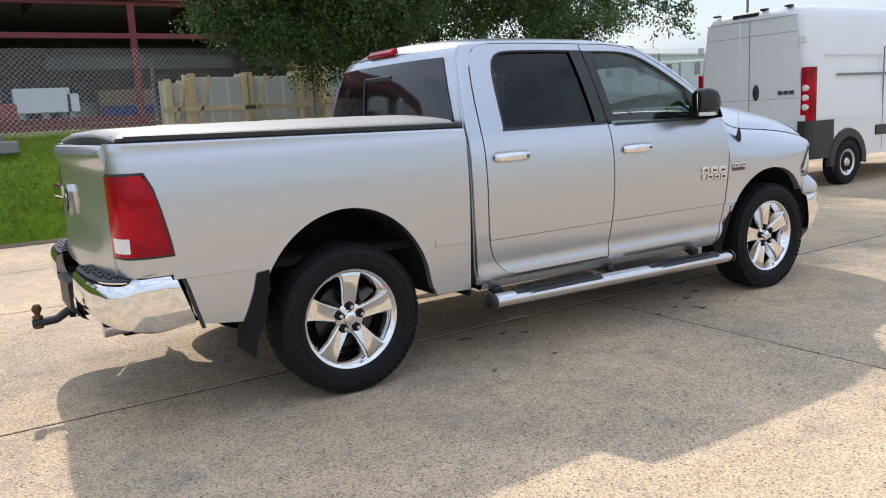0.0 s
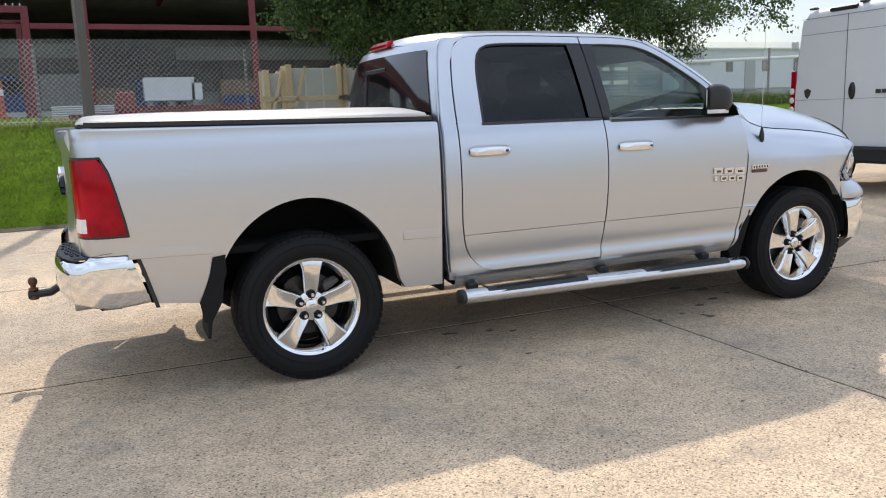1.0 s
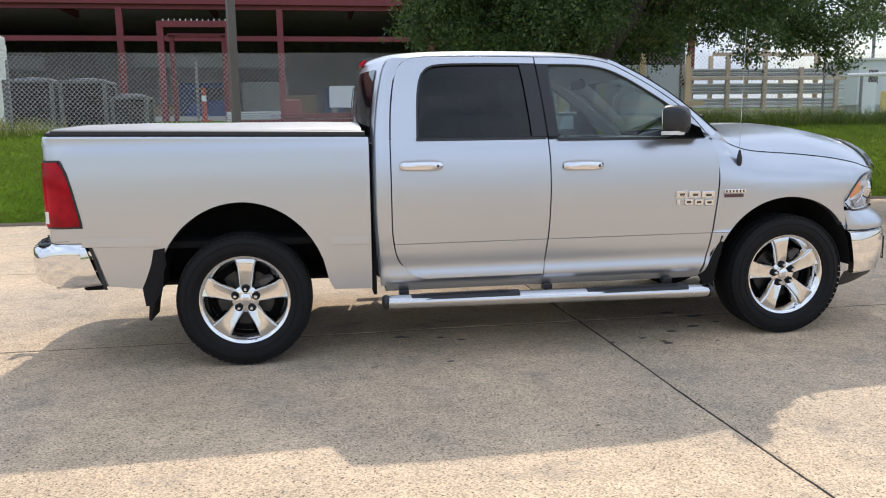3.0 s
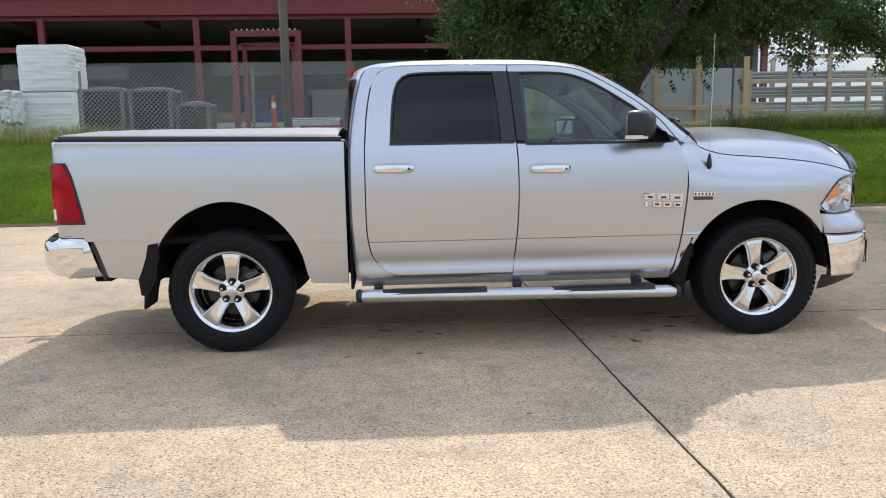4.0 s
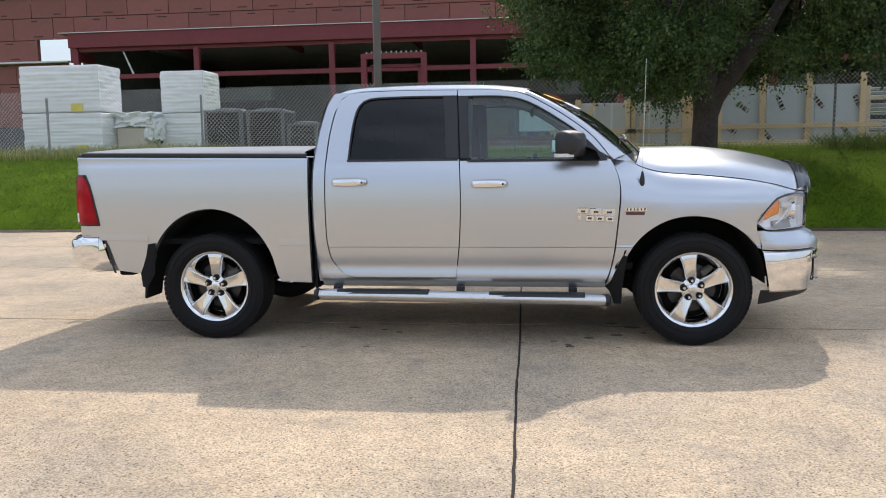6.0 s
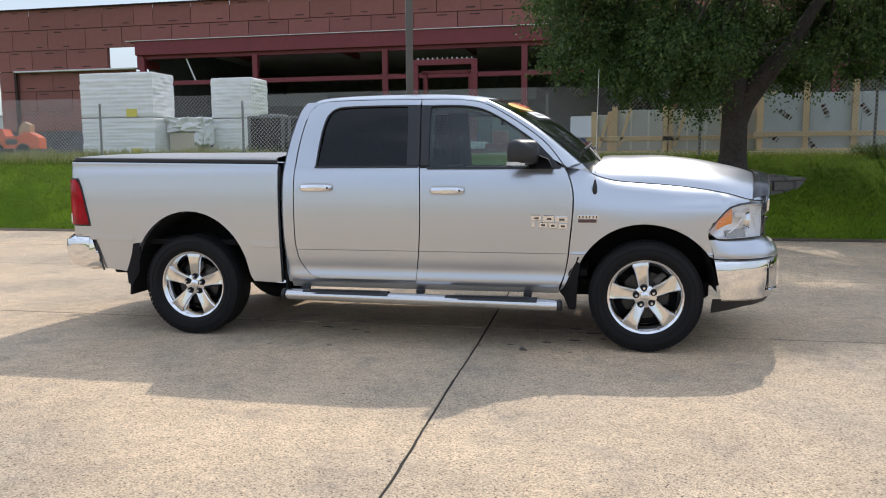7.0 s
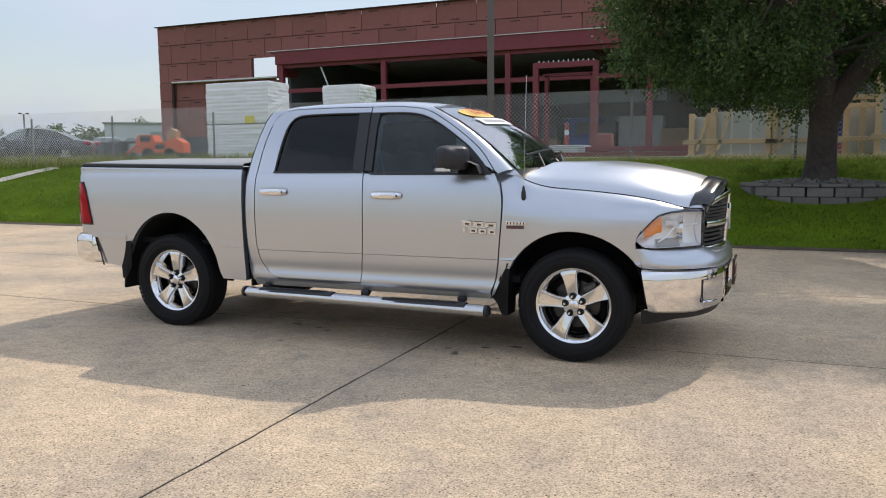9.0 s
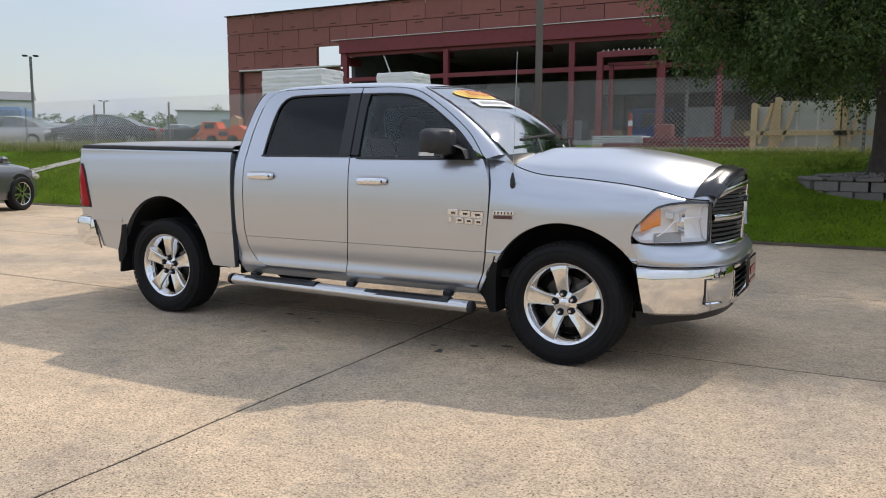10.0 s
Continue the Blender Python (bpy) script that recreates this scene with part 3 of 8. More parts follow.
bw = M().grid([back_row(z, (side(1.0, z) if z < 1.365 else green(z)) - 0.004) for z in (0.5, 0.8, 1.0, 1.2, 1.3, 1.36, 1.45, 1.55, 1.65, 1.75, 1.80, 1.845)])
part("cab_back", bw, PAINT, truck)
bg = M().grid([back_row(z, green(z) - 0.085, 0.006) for z in (1.385, 1.45, 1.55, 1.65, 1.75, 1.79)])
rg = part("rear_window", bg, GLOSSB, truck, "black tinted sliding rear window")
for y in (0.16,):
    slid = M().grid([[(p[0] - 0.006 - o, y + dy, p[2]) for p in (back_row(z, 0.5, 0.006)[7] for z in (1.385, 1.5, 1.6, 1.72))] for o, dy in ((0, -0.012), (0.004, -0.008), (0.004, 0.008), (0, 0.012))])
    part("window_divider", slid, BLACKP, rg)
part("window_divider", M().grid([[(back_row(1.71, 0.5, 0.006)[7][0] - 0.004 - o + 0.04 * (y / 0.5) ** 2, y, 1.705 + dz) for y in span(-0.20, 0.17, 5)] for o, dz in ((0, -0.012), (0.004, -0.008), (0.004, 0.008), (0, 0.012))]), BLACKP, rg)
part("brake_light", M().box((0.806, 0, 1.868), (0.055, 0.34, 0.030), pose(0, 0, 0, 0, -43, 0), 0.010), REDL, truck, "red high-mounted brake light")

# windscreen and pillars
WS_TOP, WS_BOT = (2.38, 0.69, 1.856), (3.10, 0.845, 1.368)


def ws_bow(t):
    return 0.05 + 0.07 * t + 0.06 * math.sin(math.pi * t)


def ws_edge(t):
    a, b = np.array(WS_TOP), np.array(WS_BOT)
    p = a + (b - a) * t
    p[2] += 0.045 * math.sin(math.pi * t)
    return p


def ws_row(t, out=0.0, k=1.0, n=17):
    e = ws_edge(t)
    bow = ws_bow(t)
    return [(e[0] + bow * (1 - (y / e[1]) ** 2) + out * 0.5, y, e[2] + out * 0.9 + 0.028 * (1 - (y / e[1]) ** 2)) for y in span(-e[1] * k, e[1] * k, n)]


part("windscreen", M().grid([ws_row(t) for t in span(0.0, 1.0, 12)]), WSG, truck, "curved clear windscreen")
frit = M().grid([ws_row(t, 0.003) for t in span(0.0, 0.045, 3)])
for s in (-1, 1):
    frit.grid([[(e[0] + 0.004, s * (e[1] - o), e[2] + 0.006) for o in (-0.004, 0.03)] for e in (ws_edge(t) for t in span(0.02, 1, 10))])
part("windscreen_seal", frit, GLOSSB, truck, "black ceramic band")
ap_o = resample([(x, z) for x, z in FRONT_TOP if x > 2.35] + [(3.0, 1.335)], 20)
ap = []
for i, (x, z) in enumerate(ap_o):
    t = i / 19
    e = ws_edge(t)
    o = np.array(R(x + 0.004, z + 0.004))
    inn = np.array((e[0], -e[1], e[2]))
    ap.append([tuple(o + (inn - o) * s + np.array((0.3, -0.55, 0.6)) * 0.012 * math.sin(math.pi * s)) for s in (0, 0.2, 0.4, 0.6, 0.8, 1.0)])
both("windscreen_pillar", M().grid(ap), PAINT)
# hood with raised centre
def hood_row(x):
    yc, zc = lerp(HOODY, x) - 0.009, lerp(HOODCUT, x)
    top = lerp(HOODTOP, x)
    out = []
    for t in span(-1, 1, 41):
        a = abs(t)
        k = (1 - a ** 2.6) ** 0.75 if a < 1 else 0.0
        dome = 0.5 + 0.5 * math.cos(math.pi * min(1, max(0, (a - 0.36) / 0.30)))
        out.append((x + lerp(HOODNOSE, x) * (1 - a * a), t * yc, zc + (top - 0.013 - zc) * k + 0.013 * dome))
    return out


HOODTOP = smooth_tab([(3.08, 1.412), (3.2, 1.425), (3.36, 1.425), (3.67, 1.425), (3.94, 1.395), (4.12, 1.357), (4.25, 1.320), (4.36, 1.275), (4.42, 1.243)], 4)
HOODNOSE = smooth_tab([(3.08, 0.11), (3.17, 0.10), (3.5, 0.03), (4.0, 0.03), (4.42, 0.085)], 4)
rows = [hood_row(x) for x in span(3.17, 4.405, 36)]
hm = M().grid(rows)
for e in (rows[0], [r[0] for r in rows], [r[-1] for r in rows]):
    hm.grid([e, [(p[0], p[1] * 0.992, p[2] - 0.04) for p in e]])
hm.grid([[(p[0] + dx, p[1], p[2] - dz) for p in rows[-1]] for dx, dz in ((0, 0), (0.012, 0.008), (0.020, 0.022), (0.016, 0.05), (-0.02, 0.06))])
part("hood", hm, PAINT, truck)
# near-black tube along the seam draws the shade of the hood gap
for s in (-1, 1):
    seam = [(x, s * (lerp(HOODY, x) - 0.003), lerp(HOODCUT, x) + 0.0015) for x in span(3.16, 4.40, 40)]
    part("hood_gap_shade", M().tube(seam, 0.0042, 6), DARK, truck, "dark line drawn as the shade in the hood gap")
hr_ = hood_row(3.17)
wb_ = ws_row(1.0, n=41)
cw = M().grid([[(a[0] + (b[0] - 0.012 - a[0]) * k, a[1] + (b[1] - a[1]) * k, a[2] - 0.006 + (b[2] - 0.014 - a[2]) * k - 0.012 * math.sin(math.pi * k)) for a, b in zip(wb_, hr_)] for k in (0, 0.33, 0.66, 1.0)])
part("cowl", cw, BLACKP, truck, "black plastic cowl panel")
cc_o = [(x, -lerp(HOODY, x) - 0.001, lerp(HOODCUT, x) - 0.001) for x in span(2.985, 3.175, 7)]
cc_i = [(ws_edge(t)[0], -ws_edge(t)[1], ws_edge(t)[2] - 0.002) for t in span(0.90, 1.0, 5)] + [(3.13, -0.848, 1.335), (3.175, -0.838, 1.288)]
both("cowl_corner", M().grid([cc_o, [tuple((np.array(a) + np.array(b)) / 2 + np.array((0, -0.004, 0.008))) for a, b in zip(cc_o, cc_i)], cc_i]), PAINT)
SMOKE = mat("smoked_acrylic", (0.030, 0.030, 0.033), 0.16, spec=0.5, var=0.1, scale=20)
d_rows = []
for back, dz in ((0.085, 0.008), (0.080, 0.015), (0.055, 0.024), (0.030, 0.030), (0.005, 0.032)):
    d_rows.append([(p[0], p[1], p[2] + dz) for p in hood_row(4.405 - back)])
tip = hood_row(4.405)
for dx, dz in ((0.022, 0.030), (0.036, 0.012), (0.038, -0.016)):
    d_rows.append([(p[0] + dx, p[1], p[2] + dz) for p in tip])
part("bug_deflector", M().grid(d_rows), SMOKE, truck, "smoked black hood deflector")
# ---- wheels ----
def wheel_parts():
    tyre = M()
    w = 0.132
    prof = [(0.262, -0.098), (0.275, -0.118), (0.300, -0.134), (0.330, -0.139), (0.362, -0.134), (0.386, -0.122), (0.398, -0.108), (0.403, -0.09), (0.404, 0.09), (0.398, 0.108), (0.386, 0.122), (0.362, 0.134), (0.33, 0.139), (0.30, 0.134), (0.275, 0.118), (0.262, 0.098)]
    tyre.revolve(prof, 72)
    for r in (0.305, 0.349):
        tyre.revolve([(r - 0.003, -0.137), (r, -0.1405), (r + 0.003, -0.137)], 72)
    tread = M()
    n = 64
    for k in range(n):
        a = 2 * math.pi * k / n
        for y, wd, off, dr in ((-0.112, 0.034, 0, -0.006), (-0.062, 0.042, 0.5, 0), (-0.012, 0.036, 0.2, 0.001), (0.04, 0.042, 0.7, 0), (0.09, 0.038, 0.3, -0.001)):
            b = a + off * 2 * math.pi / n
            mm = Matrix.Rotation(-b, 3, "Y")
            tread.box(mm @ Vector((0.4015 + dr, y, 0)), (0.0065, wd, 0.033), mm)
        mm = Matrix.Rotation(-a, 3, "Y")
        tread.box(mm @ Vector((0.388, -0.1215, 0)), (0.018, 0.0035, 0.030 if k % 2 else 0.024), mm)
    rim = M().revolve([(0.262, 0.09), (0.235, 0.085), (0.222, 0.02), (0.226, -0.06), (0.245, -0.085), (0.252, -0.100), (0.262, -0.110), (0.270, -0.112), (0.272, -0.106), (0.264, -0.10)], 72)
    spokes = []
    for k in range(5):
        sp = M()
        rows = []
        for r, hw, y, th in ((0.050, 0.030, -0.074, 0.04), (0.085, 0.035, -0.086, 0.05), (0.12, 0.038, -0.093, 0.058), (0.165, 0.042, -0.100, 0.06), (0.205, 0.048, -0.105, 0.06), (0.235, 0.056, -0.105, 0.05), (0.252, 0.064, -0.101, 0.04)):
            flare = 0.022 * min(1.0, r / 0.15)
            rows.append([(-hw - flare, y + th, r), (-hw - 0.009, y + 0.024, r), (-hw - 0.002, y + 0.006, r), (-hw + 0.005, y, r), (-hw * 0.35, y + 0.003, r), (hw * 0.35, y + 0.003, r), (hw - 0.005, y, r), (hw + 0.002, y + 0.006, r), (hw + 0.009, y + 0.024, r), (hw + flare, y + th, r)])
        sp.grid(rows)
        sp.moved(Matrix.Rotation(2 * math.pi * k / 5, 4, "Y"))
        spokes.append(sp)
    hub = M().revolve([(0.0, -0.098), (0.030, -0.096), (0.036, -0.092), (0.038, -0.080), (0.062, -0.078), (0.082, -0.072), (0.090, -0.05), (0.09, 0.0)], 40)
    nuts = []
    for k in range(5):
        a = 2 * math.pi * k / 5
        nuts.append(M().revolve([(0.0, -0.116), (0.008, -0.115), (0.0115, -0.110), (0.0125, -0.085), (0.013, -0.07)], 6, c=(0.064 * math.sin(a), 0, 0.064 * math.cos(a))))
    # black cups painted as the shaded lug holes
    cups = []
    for k in range(5):
        a = 2 * math.pi * k / 5
        cups.append(M().revolve([(0.0, -0.0955), (0.020, -0.0955), (0.0225, -0.090), (0.0235, -0.075)], 18, c=(0.064 * math.sin(a), 0, 0.064 * math.cos(a))))
    disc = M().revolve([(0.05, -0.005), (0.172, -0.005), (0.172, 0.02), (0.05, 0.02)], 40)
    # black disc stands in for the shade behind the spokes
    back = M().revolve([(0.0, 0.06), (0.225, 0.06), (0.235, 0.085)], 32)
    cal = M().box((0.14, -0.005, 0.06), (0.09, 0.07, 0.16), Matrix.Rotation(radians(-20), 3, "Y"), 0.015)
    valve = M().tube([(0.0, -0.095, -0.236), (0.0, -0.118, -0.226)], 0.005, 6).moved(Matrix.Rotation(radians(-14), 4, "Y"))
    emblem = M().revolve([(0.0, -0.1005), (0.012, -0.1), (0.014, -0.097)], 5).box((-0.011, -0.099, 0.004), (0.007, 0.003, 0.02)).box((0.011, -0.099, 0.004), (0.007, 0.003, 0.02))
    P = lambda nm, m, mt, sm=40: m.mesh(nm, mt, sm)
    return dict(tyre=P("tyre", tyre, RUBBER), tread=P("tread", tread, RUBBER, 0), rim=P("rim", rim, CHROME), spokes=[P("spoke", s, POLISH) for s in spokes], hub=P("hub", hub, CHROME), nuts=[P("lug_nut", q, STEEL) for q in nuts],
                cups=[P("lug_hole_shade", q, DARK) for q in cups], disc=P("brake_disc", disc, mat("brake_iron", (0.06, 0.058, 0.055), 0.45, metal=0.8, var=0.2, scale=30)), back=P("wheel_shadow", back, DARK), cal=P("caliper", cal, IRON), valve=P("valve", valve, BLACKP), emblem=P("emblem", emblem, STEEL))


WP = wheel_parts()
for wx, sy, spin in ((0.0, -1, 3.0), (WB, -1, -9.0), (0.0, 1, 20), (WB, 1, 40)):
    wh = new("wheel")
    wh.parent = truck
    wh.matrix_basis = pose(wx, sy * 0.862, AXLE_Z, 0, 0, 0 if sy < 0 else 180) @ Matrix.Rotation(radians(spin), 4, "Y")
    tagged(wh, "chrome five-spoke wheel with black tyre")
    ty = part("tyre", WP["tyre"], None, wh, "black all-terrain tyre")
    part("tread", WP["tread"], None, wh, "blocky black tread")
    part("rim", WP["rim"], None, wh, "chrome rim")
    for s in WP["spokes"]:
        part("spoke", s, None, wh, "polished alloy spoke")
    part("hub", WP["hub"], None, wh)
    for s in WP["cups"]:
        part("lug_hole_shade", s, None, wh)
    for s in WP["nuts"]:
        part("lug_nut", s, None, wh)
    part("brake_disc", WP["disc"], None, wh)
    part("wheel_shade_disc", WP["back"], None, wh)
    part("brake_caliper", WP["cal"], None, wh)
    part("valve", WP["valve"], None, wh)
    part("hub_emblem", WP["emblem"], None, wh)

# wheel housings, frame rails, axles, exhaust
for cx, ra in ((0.0, 0.525), (WB - 0.02, 0.51)):
    hs = M()
    hs.grid([[(cx + ra * math.cos(a), y, 0.45 + 0.545 * math.sin(a)) for a in span(0, math.pi, 22)] for y in (-0.955, -0.55, -0.45)])
    hs.grid([[(cx + k * ra * math.cos(a), -0.46, 0.45 + k * 0.545 * math.sin(a)) for a in span(0, math.pi, 22)] for k in (1.0, 0.02)])
    hs.box((cx, -0.47, 0.42), (0.50, 0.02, 0.16))
    both("wheel_housing", hs, DARK)
for y in (-0.42, 0.42):
    part("frame_rail", M().box((1.7, y, 0.50), (5.0, 0.08, 0.16), None, 0.01), DARK, truck)
for x in (0.0, WB):
    part("axle", M().tube([(x, -0.78, AXLE_Z), (x, 0.78, AXLE_Z)], 0.05, 12).revolve([(0.0, -0.16), (0.12, -0.10), (0.15, 0.0), (0.12, 0.10), (0.0, 0.16)], 14, "x", (x, 0.05, AXLE_Z)), DARK, truck)
part("floor_pan", M().box((1.9, 0, 0.56), (2.5, 1.75, 0.05)).box((-0.15, 0, 0.74), (1.8, 1.7, 0.04)).box((3.4, 0, 0.62), (1.3, 0.9, 0.3)), DARK, truck)
ex = part("exhaust_pipe", M().tube([(0.6, -0.40, 0.60), (-0.55, -0.42, 0.60), (-0.80, -0.55, 0.53), (-0.97, -0.60, 0.515)], 0.036, 12), DARK, truck, "dull dark exhaust pipe")
part("exhaust_tip", M().tube([(-0.95, -0.60, 0.515), (-1.175, -0.595, 0.500)], 0.046, 16), STEEL, ex, "chrome exhaust tip")
# added black filler: stops light showing between bed and cab
part("bed_gap_filler", M().box((0.795, 0, 0.86), (0.02, 1.84, 0.94)), DARK, truck, "dark filler panel added to shade the gap between bed and cab")
# plain unseen blocks, added to hold light back from under the truck
part("gearbox", M().box((2.3, 0, 0.43), (1.3, 0.46, 0.24), None, 0.06), DARK, truck)
part("engine_sump", M().box((3.42, 0, 0.42), (0.9, 0.62, 0.26), None, 0.05).box((4.0, 0, 0.40), (0.12, 1.0, 0.16), None, 0.03), DARK, truck)
part("fuel_tank", M().box((1.25, 0.25, 0.46), (1.1, 0.5, 0.22), None, 0.05), DARK, truck)

# tailgate and bed cover
def tg_row(z, ymax, out=0.0, n=25):
    x = lerp([(0.76, -1.118), (0.9, -1.118), (1.05, -1.114), (1.2, -1.108), (1.28, -1.104), (1.325, -1.122), (1.365, -1.130), (1.392, -1.112)], z)
    dip = 0.014 * math.exp(-(((z - 1.02) / 0.12) ** 2))
    return [(x - out - 0.072 * (1 - (y / 0.81) ** 2) + dip * (1 if abs(y) < 0.62 else 0.2), y, z) for y in span(-ymax, ymax, n)]


rows = [tg_row(z, 0.805) for z in (0.77, 0.80, 0.86, 0.92, 0.98, 1.04, 1.10, 1.16, 1.22, 1.27, 1.30, 1.318, 1.335, 1.355, 1.375, 1.392)]
tgm = M().grid(rows)
tgm.grid([rows[-1], [(p[0] + 0.09, p[1], p[2] + 0.002) for p in rows[-1]]])
for e in ([r[0] for r in rows], [r[-1] for r in rows]):
    tgm.grid([e, [(p[0] + 0.05, p[1], p[2]) for p in e]])
tg = part("tailgate", tgm, PAINT, truck)
hnd = part("tailgate_handle", M().box((-1.168, 0.42, 1.13), (0.04, 0.22, 0.075), pose(0, 0, 0, 0, 0, 5).to_3x3(), 0.012), CHROME, tg, "chrome tailgate handle")
bad = M().prism([(-0.06, 1.20), (-0.045, 1.12), (0.0, 1.07), (0.045, 1.12), (0.06, 1.20), (0.035, 1.235), (-0.035, 1.235)], -1.200, -1.17, "x").moved(Matrix.Translation((0, -0.10, -0.04)) @ Matrix.Translation((-0.0, 0, 1.1)) @ Matrix.Diagonal((1, 1.1, 1.0, 1)) @ Matrix.Translation((0, 0, -1.1)))
tb = part("tailgate_badge", bad, CHROME, tg, "chrome shield badge")
for k, mt, dx in ((0.74, GLOSSB, 0.004), (0.42, CHROME, 0.009)):
    q = M().prism([(y * k, 1.15 + (z - 1.15) * k) for y, z in ((-0.06, 1.20), (-0.045, 1.12), (0.0, 1.07), (0.045, 1.12), (0.06, 1.20), (0.035, 1.235), (-0.035, 1.235))], -1.200 - dx, -1.19, "x").moved(Matrix.Translation((0, -0.10, -0.04)))
    part("badge_face", q, mt, tb)
cov = M()
bx0, bx1 = -1.065, 0.735
crown = lambda x, y: 0.050 * (1 - (abs(y) / 0.93) ** 2.6) * (0.62 + 0.38 * min(1, (x + 1.065) / 0.45)) + 0.004 * math.sin(x * 3.1)
top_z = lambda x: lerp([(-1.06, 1.438), (0.74, 1.416)], x)
rows = []
for x in [bx0, bx0 + 0.02] + span(bx0 + 0.08, bx1 - 0.02, 26) + [bx1]:
    row = []
    for y in [-0.925, -0.915] + span(-0.89, 0.89, 21) + [0.915, 0.925]:
        edge = min(1, (0.925 - abs(y)) / 0.03, (x - bx0) / 0.04)
        wr = 0.0025 * noise.noise((x * 7, y * 5, 2.0)) + 0.003 * math.sin(y * 60 + 3 * noise.noise((x * 3, y, 1))) * math.exp(-(x - bx0) / 0.12)
        row.append((x, y, top_z(x) + crown(x, y) + wr - 0.018 * (1 - max(edge, 0)) ** 1.5))
    rows.append(row)
cov.grid(rows)
rails = []
for s in (-1, 1):
    rails.append(M().grid([[(x, s * y, top_z(x) + z) for x in span(bx0, bx1, 24)] for y, z in ((0.925, -0.018), (0.931, -0.023), (0.931, -0.029), (0.920, -0.031))]))
cov.grid([[(bx0 + dx, y, top_z(bx0) + crown(bx0, y) + dz) for y in span(-0.92, 0.92, 24)] for dx, dz in ((0.0, -0.016), (-0.008, -0.022), (-0.007, -0.034), (0.004, -0.038))])
tc = part("bed_cover", cov, VINYL, truck, "grey soft vinyl bed cover")
for r in rails:
    part("cover_rail", r, VINYLB, tc, "black folded edge")
for s in (-1, 1):
    rail = M().grid([[(x, s * y, bed_top(x) + z) for x in span(bx0 + 0.03, bx1 + 0.02, 20)] for y, z in ((0.938, 0.013), (0.942, 0.018), (0.942, 0.040), (0.926, 0.046), (0.90, 0.047))])
    part("cover_rail", rail, VINYLB, tc, "black rolled rail")
part("cover_hem", M().grid([[(bx0 + dx, y, top_z(bx0) + dz + (crown(bx0, y) if k else 0)) for y in span(-0.92, 0.92, 24)] for dx, dz, k in ((0.012, -0.055, 0), (0.002, -0.050, 0), (0.002, -0.036, 1), (0.012, -0.030, 1))]), VINYLB, tc, "black folded hem")
part("bed_rail_cap", M().grid([[(x, -0.957 + dy, bed_top(x) + dz) for x in span(-1.0, 0.76, 12)] for dy, dz in ((-0.004, 0.004), (0.0, 0.013), (0.03, 0.014))]), BLACKP, truck, "black bed rail cap")

# tail lamps
def lamp_front(z):
    return lerp([(0.885, -0.895), (0.95, -0.905), (1.1, -0.935), (1.2, -0.96), (1.24, -0.98), (1.262, -1.01)], z)


def lamp_skin(out, grow=0.0, z0=0.888, z1=1.256, front=None, stop=0.165):
    rows = []
    for z in span(z0 - grow, z1 + grow, 12):
        xf = (front(z) if front else lamp_front(min(max(z, 0.885), 1.25))) + grow
        cols = [(xf + (-0.985 - xf) * k / 4, 0.0) for k in range(5)] + [c for c in CORNER if c[1] <= stop]
        if front:
            cols = [(-1.062, 0.038)] + [c for c in CORNER if c[0] < -1.07 and c[1] <= stop]
        rows.append([bed_point(x, i, z, out) for x, i in cols])
    return rows


lampm = panel(lamp_skin(0.010), "btlr", 0.03)
for a, b in (both("tail_lamp_bezel", panel(lamp_skin(0.0055, 0.012), "btlr", 0.03), BLACKP, None, "black lamp surround"), ):
    pass
tl = both("tail_lamp", lampm, REDL, None, "red wrap-around tail lamp")
rev = panel(lamp_skin(0.0118, 0.0, 0.906, 0.975, lambda z: -1.045 - 0.025 * (z - 0.90) / 0.08, 0.15), "btlr", 0.02)
part("reverse_lens", rev, CLEARL, tl[0], "clear reversing lens")
part("reverse_lens", rev.mirror(), CLEARL, tl[1], "clear reversing lens")

for xa, xb, za, zb in ((-0.90, -0.50, 0.768, 0.757), (0.535, 0.768, 0.728, 0.722)):
    both("quarter_panel_lip", M().grid([[bed_point(x, 0.0, za + (zb - za) * (x - xa) / (xb - xa) + dz, o) for x in span(xa, xb, 10)] for dz, o in ((0.05, 0.0003), (0.003, 0.0055), (-0.002, 0.0050), (-0.0045, -0.002))]), PAINT)

# rear bumper: chrome ends, black step pads, hitch
RB = smooth_tab([(-0.80, 0.985), (-0.95, 0.995), (-1.07, 0.985), (-1.15, 0.945), (-1.205, 0.86), (-1.235, 0.70), (-1.245, 0.50), (-1.245, 0.34)], 4)
rows = []
for k, (z, o) in enumerate(((0.50, -0.05), (0.515, -0.008), (0.56, 0.006), (0.64, 0.010), (0.70, 0.008), (0.748, 0.004), (0.762, -0.006), (0.768, -0.03))):
    row = []
    for x, w in RB:
        tz = z + (lerp([(-1.25, 0.0), (-1.12, 0.0), (-1.07, 0.02), (-1.0, 0.024), (-0.8, 0.024)], x) if z > 0.68 else 0) + lerp([(-1.25, 0.085), (-1.15, 0.045), (-1.0, 0.015), (-0.8, 0.03)], x) * max(0, min(1, (0.66 - z) / 0.14))
        nx, ny = (-1, 0) if w < 0.8 else ((-0.6, 0.8) if w < 0.97 and x < -1.1 else (0, 1))
        tx = x + 0.045 * max(0, (0.9 + x) / 0.1 + 1) * (tz - 0.5) / 0.28 * -1 if x > -0.9 else x
        row.append((tx + nx * o, -(w + ny * o), tz))
    rows.append(row)
chr_ = both("rear_bumper", M().grid(rows), CHROME, None, "chrome rear bumper end")
